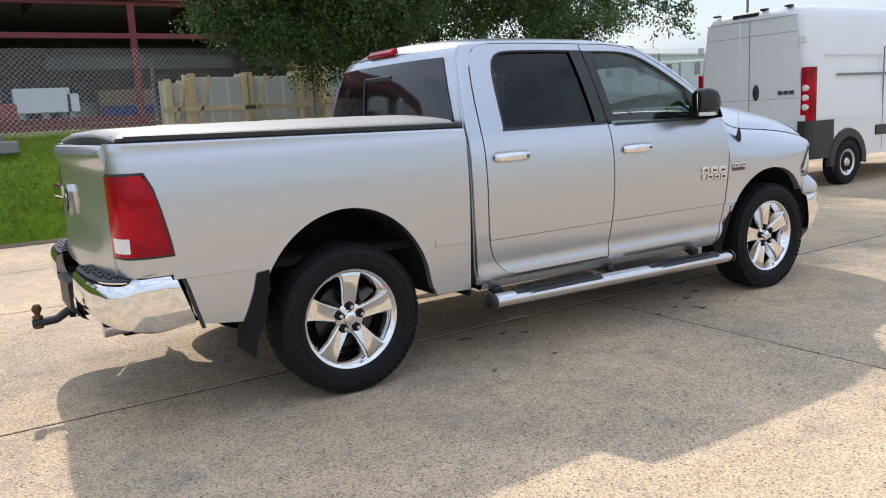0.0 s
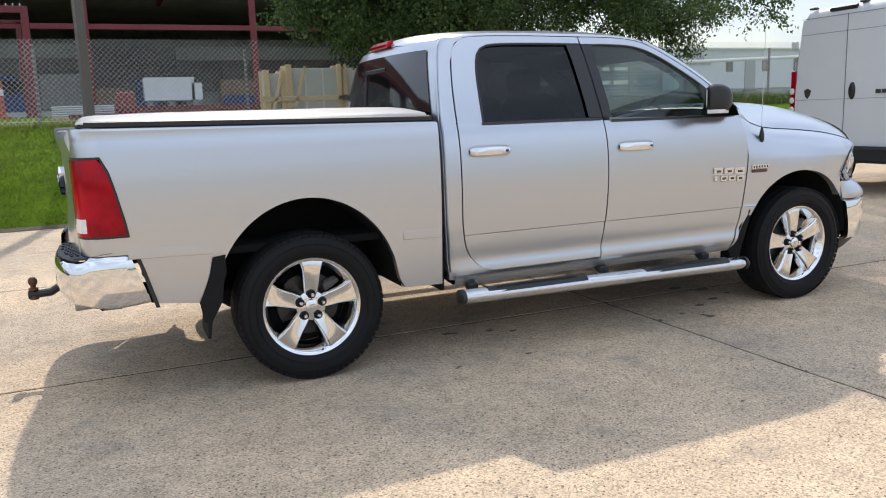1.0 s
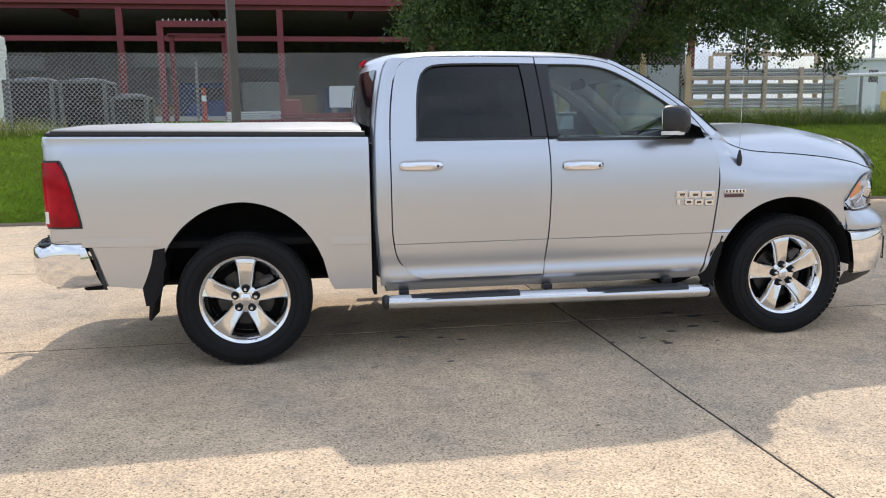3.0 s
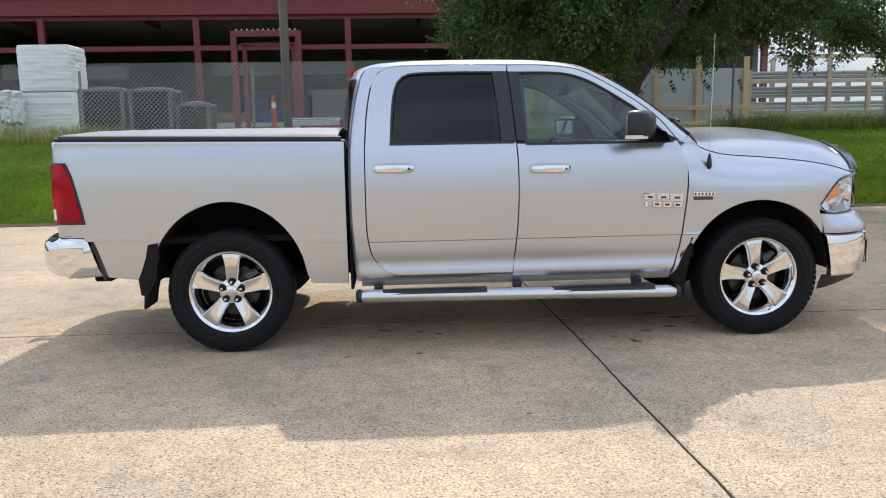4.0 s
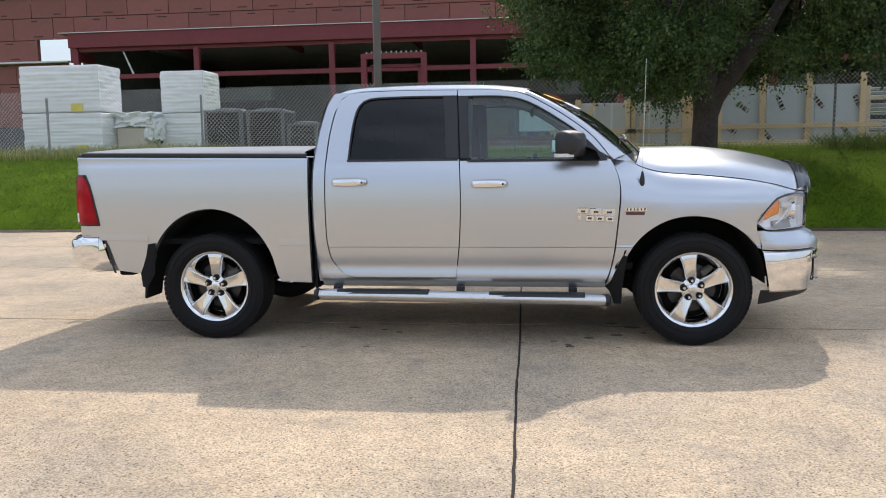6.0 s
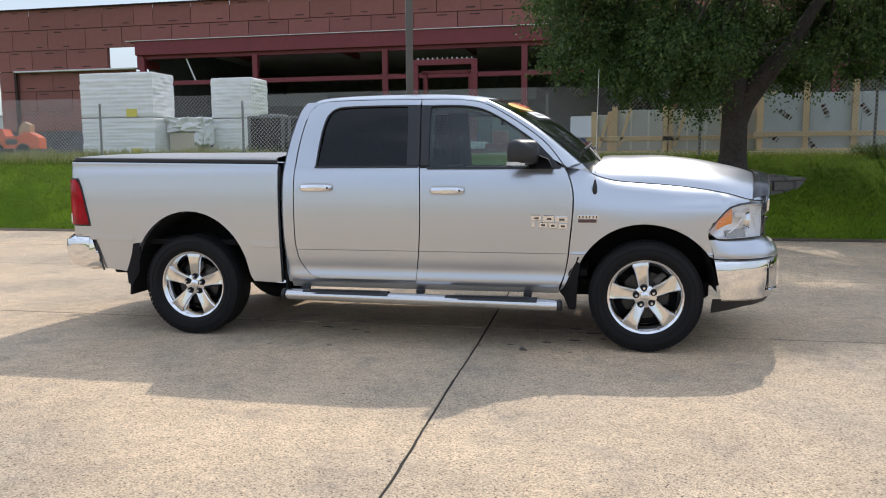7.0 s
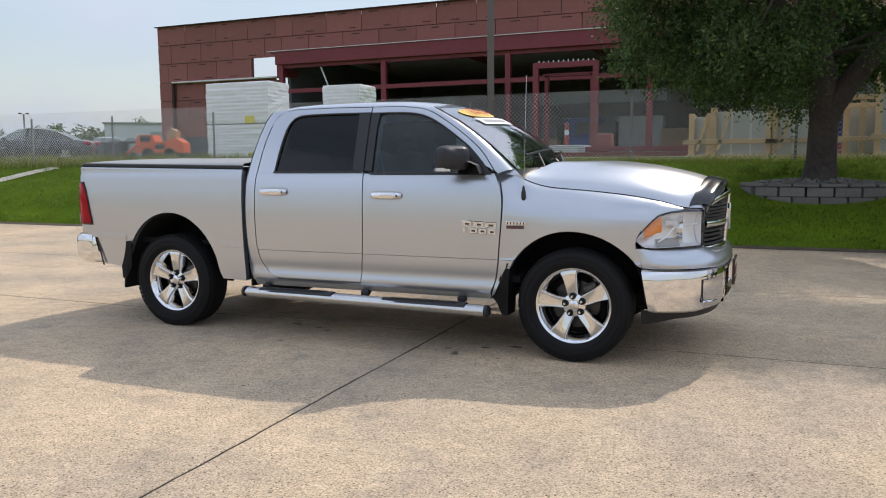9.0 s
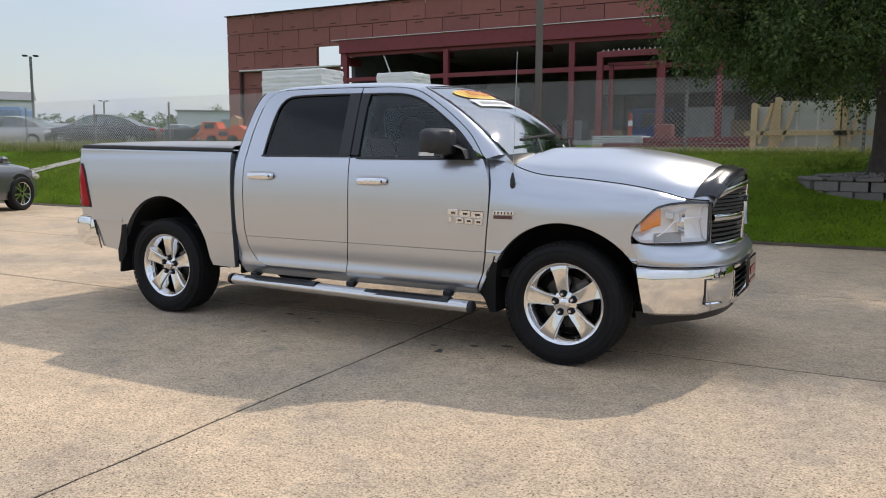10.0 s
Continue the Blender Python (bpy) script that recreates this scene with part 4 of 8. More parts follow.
mid = M().grid([[(x, y, z) for y in span(-0.345, 0.345, 7)] for x, z in ((-1.20, 0.50), (-1.235, 0.52), (-1.245, 0.58), (-1.243, 0.63), (-1.225, 0.645), (-1.15, 0.65), (-1.13, 0.72), (-1.08, 0.73))])
cb = part("bumper_step", mid, BLACKP, truck, "black centre bumper step")
part("bumper_strip", M().grid([[(-1.247 - o, y, z) for y in span(-0.345, 0.345, 5)] for o, z in ((0, 0.515), (0.004, 0.53), (0.004, 0.60), (0, 0.625))]), CHROME, truck, "chrome centre bumper strip")
part("plate_recess", M().box((-1.236, 0, 0.60), (0.05, 0.36, 0.17), None, 0.01), BLACKP, cb)
po = [(x + 0.015, w - 0.018) for x, w in RB if x < -1.03]
pad = M().grid([[(x + (-1.045 - x) * k, -min(w, 0.955), 0.776 + (0.010 if 0 < k < 1 else 0.0)) for x, w in po] for k in (0, 0.12, 0.9, 1.0)])
for i in range(6):
    for j in range(11):
        xx, yy = -1.075 - i * 0.026 - 0.006 * (j % 2), 0.38 + j * 0.047
        if xx > lerp(sorted((w, x) for x, w in RB if x < -1.0), yy) + 0.035:
            pad.box((xx, -yy, 0.789), (0.014, 0.034, 0.008))
both("step_pad", pad, BLACKP, None, "black ribbed step pad")
part("bumper_fill", M().grid([[(-1.0 - 0.09 * s, y, z) for y in span(-0.96, 0.96, 5)] for s, z in ((0.9, 0.772), (0.2, 0.79), (0.0, 0.83))]), BLACKP, truck)
# black strip laid on the panel as the shaded gap beside the bumper
gap_rows = [[(x + dx, -(side(max(x, -0.95), 0.7) + 0.006), z) for x, z in ((-1.07, 0.795), (-0.97, 0.805), (-0.89, 0.80), (-0.858, 0.775), (-0.835, 0.70), (-0.81, 0.60), (-0.785, 0.51))] for dx in (-0.010, 0.010)]
both("bumper_gap_shade", M().grid(gap_rows), BLACKP)
hitch = part("hitch_receiver", M().box((-1.08, 0, 0.50), (0.35, 0.075, 0.075), None, 0.006).box((-1.0, 0, 0.44), (0.12, 0.9, 0.07), None, 0.01), DARK, truck, "black hitch receiver")
part("ball_mount", M().tube([(-1.20, 0, 0.50), (-1.26, 0, 0.495), (-1.32, 0, 0.46), (-1.44, 0, 0.455)], 0.024, 8), BLACKP, hitch, "black drop ball mount")
part("hitch_ball", M().revolve([(0.0, 0.515), (0.016, 0.511), (0.025, 0.497), (0.0255, 0.483), (0.02, 0.47), (0.014, 0.462), (0.016, 0.452), (0.026, 0.45), (0.026, 0.436), (0.014, 0.436), (0.014, 0.405), (0.024, 0.404), (0.024, 0.382), (0.0, 0.38)], 16, "z", (-1.41, 0, 0.045)), RUST, hitch, "rusty tow ball")
# ---- front end ----
FP = smooth_tab([(4.028, 0.944), (4.12, 0.912), (4.22, 0.855), (4.32, 0.768), (4.40, 0.650), (4.455, 0.50), (4.488, 0.30), (4.50, 0.0)], 5)
FB = smooth_tab([(4.035, 0.968), (4.12, 0.960), (4.23, 0.93), (4.35, 0.862), (4.445, 0.755), (4.515, 0.60), (4.555, 0.36), (4.568, 0.0)], 5)


def along(tab, n, x1=9):
    return [p for p in resample([q for q in tab if q[0] <= x1], n)]


def out_dir(tab, i):
    a, b = np.array(tab[max(i - 1, 0)]), np.array(tab[min(i + 1, len(tab) - 1)])
    d = b - a
    n = np.array((-d[1], d[0]))
    n /= np.linalg.norm(n)
    return n if n[1] > 0 or n[0] > 0 else -n


def skin(cols, zs, off):
    """Rows over a plan curve: zs(x, k) heights, off(k) outward offsets."""
    rows = []
    for k in range(len(zs)):
        row = []
        for i, (x, w) in enumerate(cols):
            n = out_dir(cols, i)
            row.append((x + n[0] * off[k], -(w + n[1] * off[k]), zs[k](x) if callable(zs[k]) else zs[k]))
        rows.append(row)
    return rows


HL_TOP = [(3.99, 0.884), (4.05, 0.965), (4.10, 1.022), (4.135, 1.052), (4.20, 1.072), (4.29, 1.082), (4.45, 1.076)]
HL_BOT = [(3.99, 0.878), (4.045, 0.830), (4.10, 0.824), (4.45, 0.832)]
hl_cols = resample([(3.992, 0.952), (4.01, 0.949)] + [q for q in FP if q[0] <= 4.412], 26)
mixz = lambda k: (lambda x: lerp(HL_BOT, x) + (lerp(HL_TOP, x) - lerp(HL_BOT, x)) * k)
lens = M().grid(skin(hl_cols, [mixz(k) for k in (0.0, 0.12, 0.3, 0.5, 0.7, 0.88, 1.0)], [-0.004, 0.006, 0.011, 0.012, 0.010, 0.006, -0.004]))
bez = M().grid(skin(hl_cols, [mixz(k) for k in (-0.06, 0.03)], [0.001, 0.013])).grid(skin(hl_cols, [mixz(k) for k in (0.97, 1.03)], [0.013, 0.001]))
x_, w_ = hl_cols[-1]
bez.box((x_ + 0.004, -w_ + 0.008, 0.955), (0.012, 0.02, 0.245), pose(0, 0, 0, 0, 0, 55).to_3x3())
hl_in = M().grid(skin(hl_cols, [mixz(k) for k in (0.0, 0.1, 0.5, 0.9, 1.0)], [-0.010, -0.045, -0.07, -0.045, -0.010]))
hl_in.grid([[(x_ + 0.002 - 0.075 * k, -w_ + 0.004 + 0.04 * k, z) for k in (0, 1)] for z in (0.83, 0.95, 1.077)])
amb_cols = along(FP, 8, 4.165)[1:]
ambm = M().grid(skin(amb_cols, [mixz(k) for k in (0.47, 0.54, 0.75, 0.92)], [-0.016, -0.008, -0.008, -0.016]))
refl = M().revolve([(0.088, 0.06), (0.080, 0.02), (0.052, -0.005), (0.02, -0.018), (0.018, 0.02), (0.0, 0.022)], 24, "x", (4.225, -0.735, 0.955))
hdiv = M().grid(skin(along(FP, 14, 4.30)[5:], [mixz(k) for k in (0.03, 0.20, 0.26)], [-0.02, -0.035, -0.055]))
bulb = M().box((4.20, -0.845, 1.0), (0.05, 0.03, 0.04), None, 0.006).box((4.24, -0.82, 0.985), (0.03, 0.02, 0.06), None, 0.006)
hrim = M().tube([(4.135, -0.888, 0.87), (4.18, -0.865, 0.90), (4.225, -0.83, 0.96), (4.30, -0.765, 0.985), (4.37, -0.68, 0.985)], 0.005, 6)
SILVERR = mat("lamp_reflector", (0.93, 0.93, 0.94), 0.28, metal=0.35, bump=0.10, bump_scale=24)
for s in (0, 1):
    q = (lambda m: m.mirror()) if s else (lambda m: m)
    h = part("headlamp", q(hl_in), SILVERR, truck, "clear headlamp with amber reflector")
    part("headlamp_lens", q(lens), LENS, h).visible_shadow = False
    part("headlamp_bezel", q(bez), GLOSSB, h, "black lamp surround")
    part("turn_signal", q(ambm), AMBER, h, "amber turn signal")
    part("reflector_bowl", q(refl), CHROME, h)
    part("marker_bulb", q(bulb), CLEARL, h)
    part("lamp_trim", q(hrim), SILVERR, h)
    part("lamp_divider", q(hdiv), TRIMG, h, "grey lower lamp divider")

# strip between hood seam and lamps, body-colour fascia under the lamps
hd_cols = along(FP, 22, 4.30)
hd = []
for i, (x, w) in enumerate(hd_cols):
    zt = lerp(HL_TOP, x) + 0.004
    zs = max(1.0, zt)
    w0 = side(x, 1.0) + (w + 0.003 - side(x, 1.0)) * min(1, (x - 4.028) / 0.05) if x < 4.078 else w + 0.003
    col = [(x, -w0, zt + (zs - zt) * k / 3) for k in range(3)]
    col += [roll_over(x, w0, k / 8, zs) if zs < lerp(HOODCUT, x) - 0.004 else (x, -(w0 + (lerp(HOODY, x) - w0) * k / 8), zs + 0.002 * k / 8) for k in range(9)]
    hd.append(col)
both("lamp_header", M().grid(hd), PAINT)
fb_cols, fp_cols = along(FB, 48), resample([(3.992, 0.952), (4.01, 0.949)] + FP, 48)
dip = lambda x: lerp([(3.9, 0.0), (4.46, 0.0), (4.53, -0.012), (4.6, -0.014)], x)
rows = []
for z, k, o in ((0.686, 0.0, -0.03), (0.690, 0.0, -0.004), (0.700, 0.0, 0.004), (0.715, 0.04, 0.008), (0.735, 0.15, 0.010), (0.76, 0.34, 0.011), (0.78, 0.53, 0.010), (0.80, 0.75, 0.007), (0.813, 0.90, 0.003), (0.822, 1.0, -0.002), (0.824, 1.0, -0.03)):
    row = []
    for i, (a, b) in enumerate(zip(fb_cols, fp_cols)):
        n = out_dir(fb_cols, i)
        p = a + (b - a) * k
        zz = z + (dip(a[0]) if z < 0.71 else 0) - (0.022 * min(1, max(0, (0.62 - p[1]) / 0.12)) if z > 0.78 else 0)
        px, py = p[0] + n[0] * o, p[1] + n[1] * o
        k_ = min(1.0, max(0.0, (px - 3.99) / 0.15))
        k_ = k_ * k_ * (3 - 2 * k_)
        if o > -0.02:
            py = side(px, zz) + (py - side(px, zz)) * k_
        row.append((px, -py, zz))
    rows.append(row)


def edge_return(rows):
    e = [r[0] for r in rows]
    return [e, [(x + 0.004, y + 0.07, z) for x, y, z in e]]


fasc = both("bumper_fascia", M().grid(rows).grid(edge_return(rows)), PAINT, None, "silver upper bumper fascia")
wing_cols = [p for p in along(FB, 60) if p[1] > 0.50]
ch = M().grid(skin(wing_cols, [lambda x: lerp([(3.9, 0.385), (4.4, 0.385), (4.6, 0.41)], x), lambda x: lerp([(3.9, 0.40), (4.4, 0.40), (4.6, 0.425)], x), 0.45, 0.52, 0.60, 0.65, 0.672, 0.682], [-0.03, -0.006, 0.006, 0.012, 0.012, 0.010, 0.004, -0.02]))
ch_e = [ch.v[k * len(wing_cols)] for k in range(8)]
ch.grid([ch_e, [(x + 0.004, y + 0.06, z) for x, y, z in ch_e]])
ch.v = [(x + 0.055 * max(0, (0.68 - z) / 0.28) * max(0, 1 - (x - 4.03) / 0.2), y, z) for x, y, z in ch.v]
fbw = both("front_bumper", ch, CHROME, None, "chrome front bumper")
mid_cols = [p for p in along(FB, 60) if p[1] <= 0.505]
both("bumper_lower_bar", M().grid(skin(mid_cols, [0.405, 0.42, 0.45, 0.462], [-0.03, 0.008, 0.010, -0.03])), CHROME, None, "chrome lower bar")
both("bumper_upper_bar", M().grid(skin(mid_cols, [0.64, 0.652, 0.668, 0.675], [-0.03, 0.010, 0.012, -0.02])), CHROME, None, "chrome upper bar")
both("lower_grille", M().grid(skin(mid_cols, [0.44, 0.55, 0.66], [-0.05, -0.05, -0.05])), BLACKP, None, "black lower grille")
for z in (0.49, 0.53, 0.57, 0.61):
    both("lower_slat", M().grid(skin(mid_cols, [z - 0.007, z - 0.006, z + 0.006, z + 0.007], [-0.05, -0.015, -0.015, -0.05])), BLACKP)
both("bumper_return", M().grid([[(x, y, z) for z in (0.45, 0.64)] for x, y in ((4.555, -0.505), (4.48, -0.49))]), CHROME)
# fog lamp pockets
fogc = [p for p in along(FB, 80) if 0.66 < p[1] < 0.80]
fogm = M().grid(skin(fogc, [0.455, 0.47, 0.54, 0.60, 0.615], [0.014, -0.03, -0.035, -0.03, 0.014]))
fogs = both("fog_pocket", fogm, CHROME, None, "chrome fog lamp pocket")
fl_ = skin(fogc, [0.458, 0.612], [0.016, 0.016])
n_f = len(fogc) // 3
# black tube drawn for the shade along the pocket's rear edge
both("fog_outline", M().tube([fl_[1][n_f], fl_[1][0], fl_[0][0], fl_[0][n_f]], 0.0045, 6), BLACKP, None, "dark line drawn as the shaded fog pocket edge")
both("fog_lip", M().grid(skin(fogc, [0.448, 0.456, 0.464], [0.012, 0.022, 0.012])), CHROME)
both("fog_lamp", M().revolve([(0.0, 0.012), (0.035, 0.006), (0.045, -0.01), (0.045, -0.03)], 20, "x", (4.43, -0.73, 0.535)), CLEARL, None, "round fog lamp")
dam_cols = [(x + 0.0, w) for x, w in along(FB, 30)]
both("air_dam", M().grid(skin(dam_cols, [lambda x: lerp([(3.98, 0.285), (4.05, 0.29), (4.3, 0.335), (4.6, 0.345)], x), lambda x: 0.35, 0.40], [-0.08, -0.06, -0.03])), BLACKP, None, "black lower air dam")
plate = part("front_plate", M().box((4.597, 0, 0.59), (0.02, 0.36, 0.19), None, 0.006), GLOSSB, truck, "dark front plate holder")
part("plate_bars", M().box((4.609, 0.0, 0.595), (0.003, 0.26, 0.05)).box((4.609, 0, 0.525), (0.003, 0.30, 0.018)), REDL, plate, "plain bars on the plate")

# grille
GX = lambda y, z: 4.525 - 0.122 * (y / 0.6) ** 2 + 0.07 * (z - 0.95)
gw = lambda z: 0.575 + 0.05 * (min(z, 1.13) - 0.79) / 0.34
crest = lambda y: 1.104 + 0.085 * (1 - (y / 0.6) ** 2)
gr = part("grille", M().grid([[(GX(y * gw(z) , z) - 0.045, y * gw(z), z) for y in span(-1, 1, 15)] for z in (0.79, 0.95, 1.05, 1.14)]).grid([[(GX(y, 1.14) - 0.045, y, 1.14 + (crest(y) - 1.14) * k) for y in span(-0.45, 0.45, 15)] for k in (0, 1)]), DARK, truck, "chrome crosshair grille with black slats")


def bar(pts, hw, th, depth=0.04):
    """A flat-faced bar along (y, z) points on the grille face."""
    m = M()
    rows = []
    for i, (y, z) in enumerate(pts):
        a, b = pts[max(i - 1, 0)], pts[min(i + 1, len(pts) - 1)]
        d = Vector((b[0] - a[0], b[1] - a[1])).normalized()
        n = Vector((-d.y, d.x))
        x = GX(y, z)
        rows.append([(x - depth, y + n.x * hw, z + n.y * hw), (x + th * 0.6, y + n.x * hw, z + n.y * hw), (x + th, y + n.x * hw * 0.5, z + n.y * hw * 0.5), (x + th, y - n.x * hw * 0.5, z - n.y * hw * 0.5), (x + th * 0.6, y - n.x * hw, z - n.y * hw), (x - depth, y - n.x * hw, z - n.y * hw)])
    return m.grid(rows)


for s in (-1, 1):
    part("grille_frame", bar([(s * gw(z), z) for z in span(0.785, 1.090, 8)], 0.017, 0.008, 0.014), CHROME, gr, "chrome grille frame side")
part("grille_frame", bar([(y, crest(y)) for y in span(-0.57, 0.57, 21)], 0.018, 0.010), CHROME, gr, "chrome grille frame top")
part("grille_frame", bar([(y, 0.790) for y in span(-0.56, 0.56, 13)], 0.024, 0.014), CHROME, gr, "chrome grille frame bottom")
part("crosshair", bar([(0, z) for z in span(0.80, 1.18, 8)], 0.022, 0.016), CHROME, gr, "chrome vertical bar")
part("crosshair", bar([(y, 0.975) for y in span(-0.58, 0.58, 15)], 0.020, 0.015), CHROME, gr, "chrome horizontal bar")
for z in (0.828, 0.860, 0.892, 0.924, 0.950, 1.006, 1.030, 1.054, 1.078, 1.104, 1.130, 1.154):
    reach = gw(z) - 0.02 if z < 1.1 else 0.58 * math.sqrt(max(0.02, (1.189 - z) / 0.085))
    part("grille_slat", bar([(y, z) for y in span(-reach, reach, 13)], 0.0085, -0.004, 0.02), BLACKP, gr)
part("grille_badge", M().prism([(-0.075, 1.06), (-0.055, 0.96), (0.0, 0.90), (0.055, 0.96), (0.075, 1.06), (0.04, 1.10), (-0.04, 1.10)], 4.535, 4.557, "x"), CHROME, gr, "chrome shield emblem")
part("radiator_support", M().box((4.30, 0, 0.80), (0.06, 1.2, 0.6)), DARK, truck)

# ---- mirrors, antenna, wipers, steps, mud flaps, badges ----
mir = M()
rows = []
for x, z0, z1, y0, y1 in ((2.635, 1.340, 1.487, -1.02, -1.235), (2.65, 1.325, 1.502, -1.005, -1.25), (2.70, 1.320, 1.508, -1.0, -1.255), (2.76, 1.323, 1.502, -1.005, -1.245), (2.81, 1.335, 1.485, -1.03, -1.215), (2.835, 1.37, 1.45, -1.06, -1.16)):
    c = ((y0 + y1) / 2, (z0 + z1) / 2)
    rows.append([(x + 0.02 * math.cos(a), c[0] + (y1 - y0) / 2 * math.copysign(abs(math.cos(a)) ** 0.45, math.cos(a)), c[1] + (z1 - z0) / 2 * math.copysign(abs(math.sin(a)) ** 0.45, math.sin(a))) for a in (2 * math.pi * k / 24 for k in range(24))])
mir.grid(rows, close=True)
k0 = len(mir.v) - 24
mir.f.append(tuple(range(k0, k0 + 24)))
arm = M().grid([[(x, y, z) for x, z in ((2.73, 1.335), (2.90, 1.338), (2.87, 1.40), (2.76, 1.445))] for y in (-0.89, -1.06)], close=True)
TURNED = Matrix.Translation((2.79, -1.05, 0)) @ Matrix.Rotation(radians(-44), 4, "Z") @ Matrix.Diagonal((0.72, 1.02, 1.0, 1)) @ Matrix.Translation((-2.79, 1.05, 0.035))
mir.moved(TURNED)
for s in (0, 1):
    q = (lambda m: m.mirror()) if s else (lambda m: m)
    h = part("door_mirror", q(mir), BLACKP, truck, "black door mirror housing")
    part("mirror_arm", q(arm), BLACKP, h)
    part("mirror_glass", q(M().box((2.637, -1.127, 1.414), (0.006, 0.165, 0.115), None, 0.002).moved(TURNED)), CHROME, h, "mirror glass")
    part("mirror_lamp", q(M().grid([[(x, y, z) for x, y in ((2.645, -1.243), (2.68, -1.256), (2.74, -1.254), (2.79, -1.234), (2.82, -1.18))] for z in (1.322, 1.326, 1.340, 1.346)]).moved(TURNED)), CLEARL, h, "clear mirror turn lamp")
ant = part("antenna_base", M().revolve([(0.0, 0.05), (0.006, 0.05), (0.010, 0.03), (0.017, 0.0), (0.017, -0.04), (0.008, -0.055), (0.0, -0.056)], 12, "z", (3.20, -0.965, 1.20)), BLACKP, truck, "black antenna base")
part("antenna_mast", M().tube([(3.20, -0.96, 1.24), (3.215, -0.955, 2.03)], 0.0017, 6), STEEL, ant, "thin steel antenna mast")
for y0, y1 in ((-0.62, -0.02), (0.02, 0.60)):
    wr_ = []
    for k in span(0, 1, 8):
        y = y0 + (y1 - y0) * k
        e = ws_row(0.90 - 0.06 * k)
        i = min(range(len(e)), key=lambda j: abs(e[j][1] - y))
        wr_.append((e[i][0] + 0.025, y, e[i][2] + 0.028))
    part("wiper", M().tube(wr_, 0.011, 6).tube([wr_[3], (3.24, y0 + 0.1, 1.372)], 0.009, 6), BLACKP, truck, "black windscreen wiper")
step = M()
rows = []
for x, r in ((0.845, 0.030), (0.86, 0.042), (0.90, 0.046), (1.9, 0.046), (2.90, 0.046), (2.945, 0.042), (2.96, 0.030)):
    zc = lerp([(0.84, 0.372), (2.96, 0.345)], x)
    rows.append([(x, -1.075 + r * 1.15 * math.cos(a), zc + r * 0.92 * math.sin(a)) for a in (2 * math.pi * k / 20 for k in range(20))])
step.grid(rows, close=True)
for s in (0, 1):
    q = (lambda m: m.mirror()) if s else (lambda m: m)
    st = part("side_step", q(step), STEEL, truck, "polished oval side step bar")
    for xa, xb in ((1.0, 1.68), (2.12, 2.80)):
        zc = lerp([(0.84, 0.372), (2.96, 0.345)], (xa + xb) / 2)
        pd = M().grid([[(x, -1.075 + 0.052 * c, zc + 0.047 * max(s_, 0.12) + 0.002) for x in [xa, xa + 0.06] + span(xa + 0.1, xb - 0.1, 6) + [xb - 0.06, xb]] for c, s_ in ((math.cos(a), math.sin(a)) for a in span(0.2, 2.75, 9))])
        for j in range(30):
            pd.box((xa + 0.07 + j * 0.0185, -1.08, zc + 0.0485), (0.008, 0.06, 0.0022))
        part("step_pad", q(pd), BLACKP, st, "black rubber step pad")
    for x in (0.97, 1.90, 2.72):
        part("step_bracket", q(M().tube([(x, -1.05, 0.355), (x, -0.93, 0.385), (x, -0.80, 0.45)], 0.018, 8).box((x, -0.95, 0.40), (0.06, 0.05, 0.04), None, 0.006)), BLACKP, st)
    for x, r in ((0.84, -0.018), (2.965, 0.018)):
        zc = lerp([(0.84, 0.372), (2.96, 0.345)], x)
        cp = M().revolve([(0.0, 1.0), (0.7, 0.9), (1.0, 0.3), (1.02, 0.0), (1.02, -1.0)], 18, "x")
        cp.v = [(x + v[0] * r, -1.075 + v[1] * 0.053, zc + v[2] * 0.043) for v in cp.v]
        part("step_end_cap", q(cp), BLACKP, st, "black end cap")
    fl = M().grid([[(x, -y, z) for y in (0.74, 0.9, 0.985, 0.99)] for x, z in ((-0.462, 0.735), (-0.492, 0.64), (-0.525, 0.52), (-0.552, 0.40), (-0.560, 0.315), (-0.545, 0.31), (-0.530, 0.40), (-0.50, 0.52), (-0.462, 0.64))])
    fl.add([(-0.462, -0.99, 0.735), (-0.492, -0.99, 0.64), (-0.525, -0.99, 0.52), (-0.552, -0.99, 0.40), (-0.560, -0.99, 0.315), (-0.545, -0.99, 0.31), (-0.530, -0.99, 0.40), (-0.50, -0.99, 0.52), (-0.44, -0.99, 0.64), (-0.44, -0.99, 0.735)], [tuple(range(10))])
    ov = [((-0.585, 0.505), (-0.47, 0.50)), ((-0.555, 0.57), (-0.462, 0.57)), ((-0.525, 0.65), (-0.452, 0.65)), ((-0.505, 0.735), (-0.44, 0.745))]
    fl.grid([[bed_point(a[0] + (b[0] - a[0]) * k, 0.0, a[1] + (b[1] - a[1]) * k, 0.008) for k in (0, 0.5, 1.0)] for a, b in ov])
    fl.grid([[bed_point(-0.585 + 0.115 * k, 0, 0.505 - 0.005 * k, 0.008) for k in (0, 0.5, 1)], [(-0.57 + 0.04 * k, -0.99, 0.40) for k in (0, 0.5, 1)]])
    part("mud_flap", q(fl), RUBBER, truck, "black moulded rear mud flap")
    ff = M()
    prof = [((3.06, 0.69), (3.115, 0.69)), ((3.02, 0.60), (3.100, 0.62)), ((2.97, 0.52), (3.088, 0.54)), ((2.94, 0.44), (3.08, 0.46)), ((2.985, 0.38), (3.075, 0.40)), ((3.02, 0.29), (3.07, 0.29))]
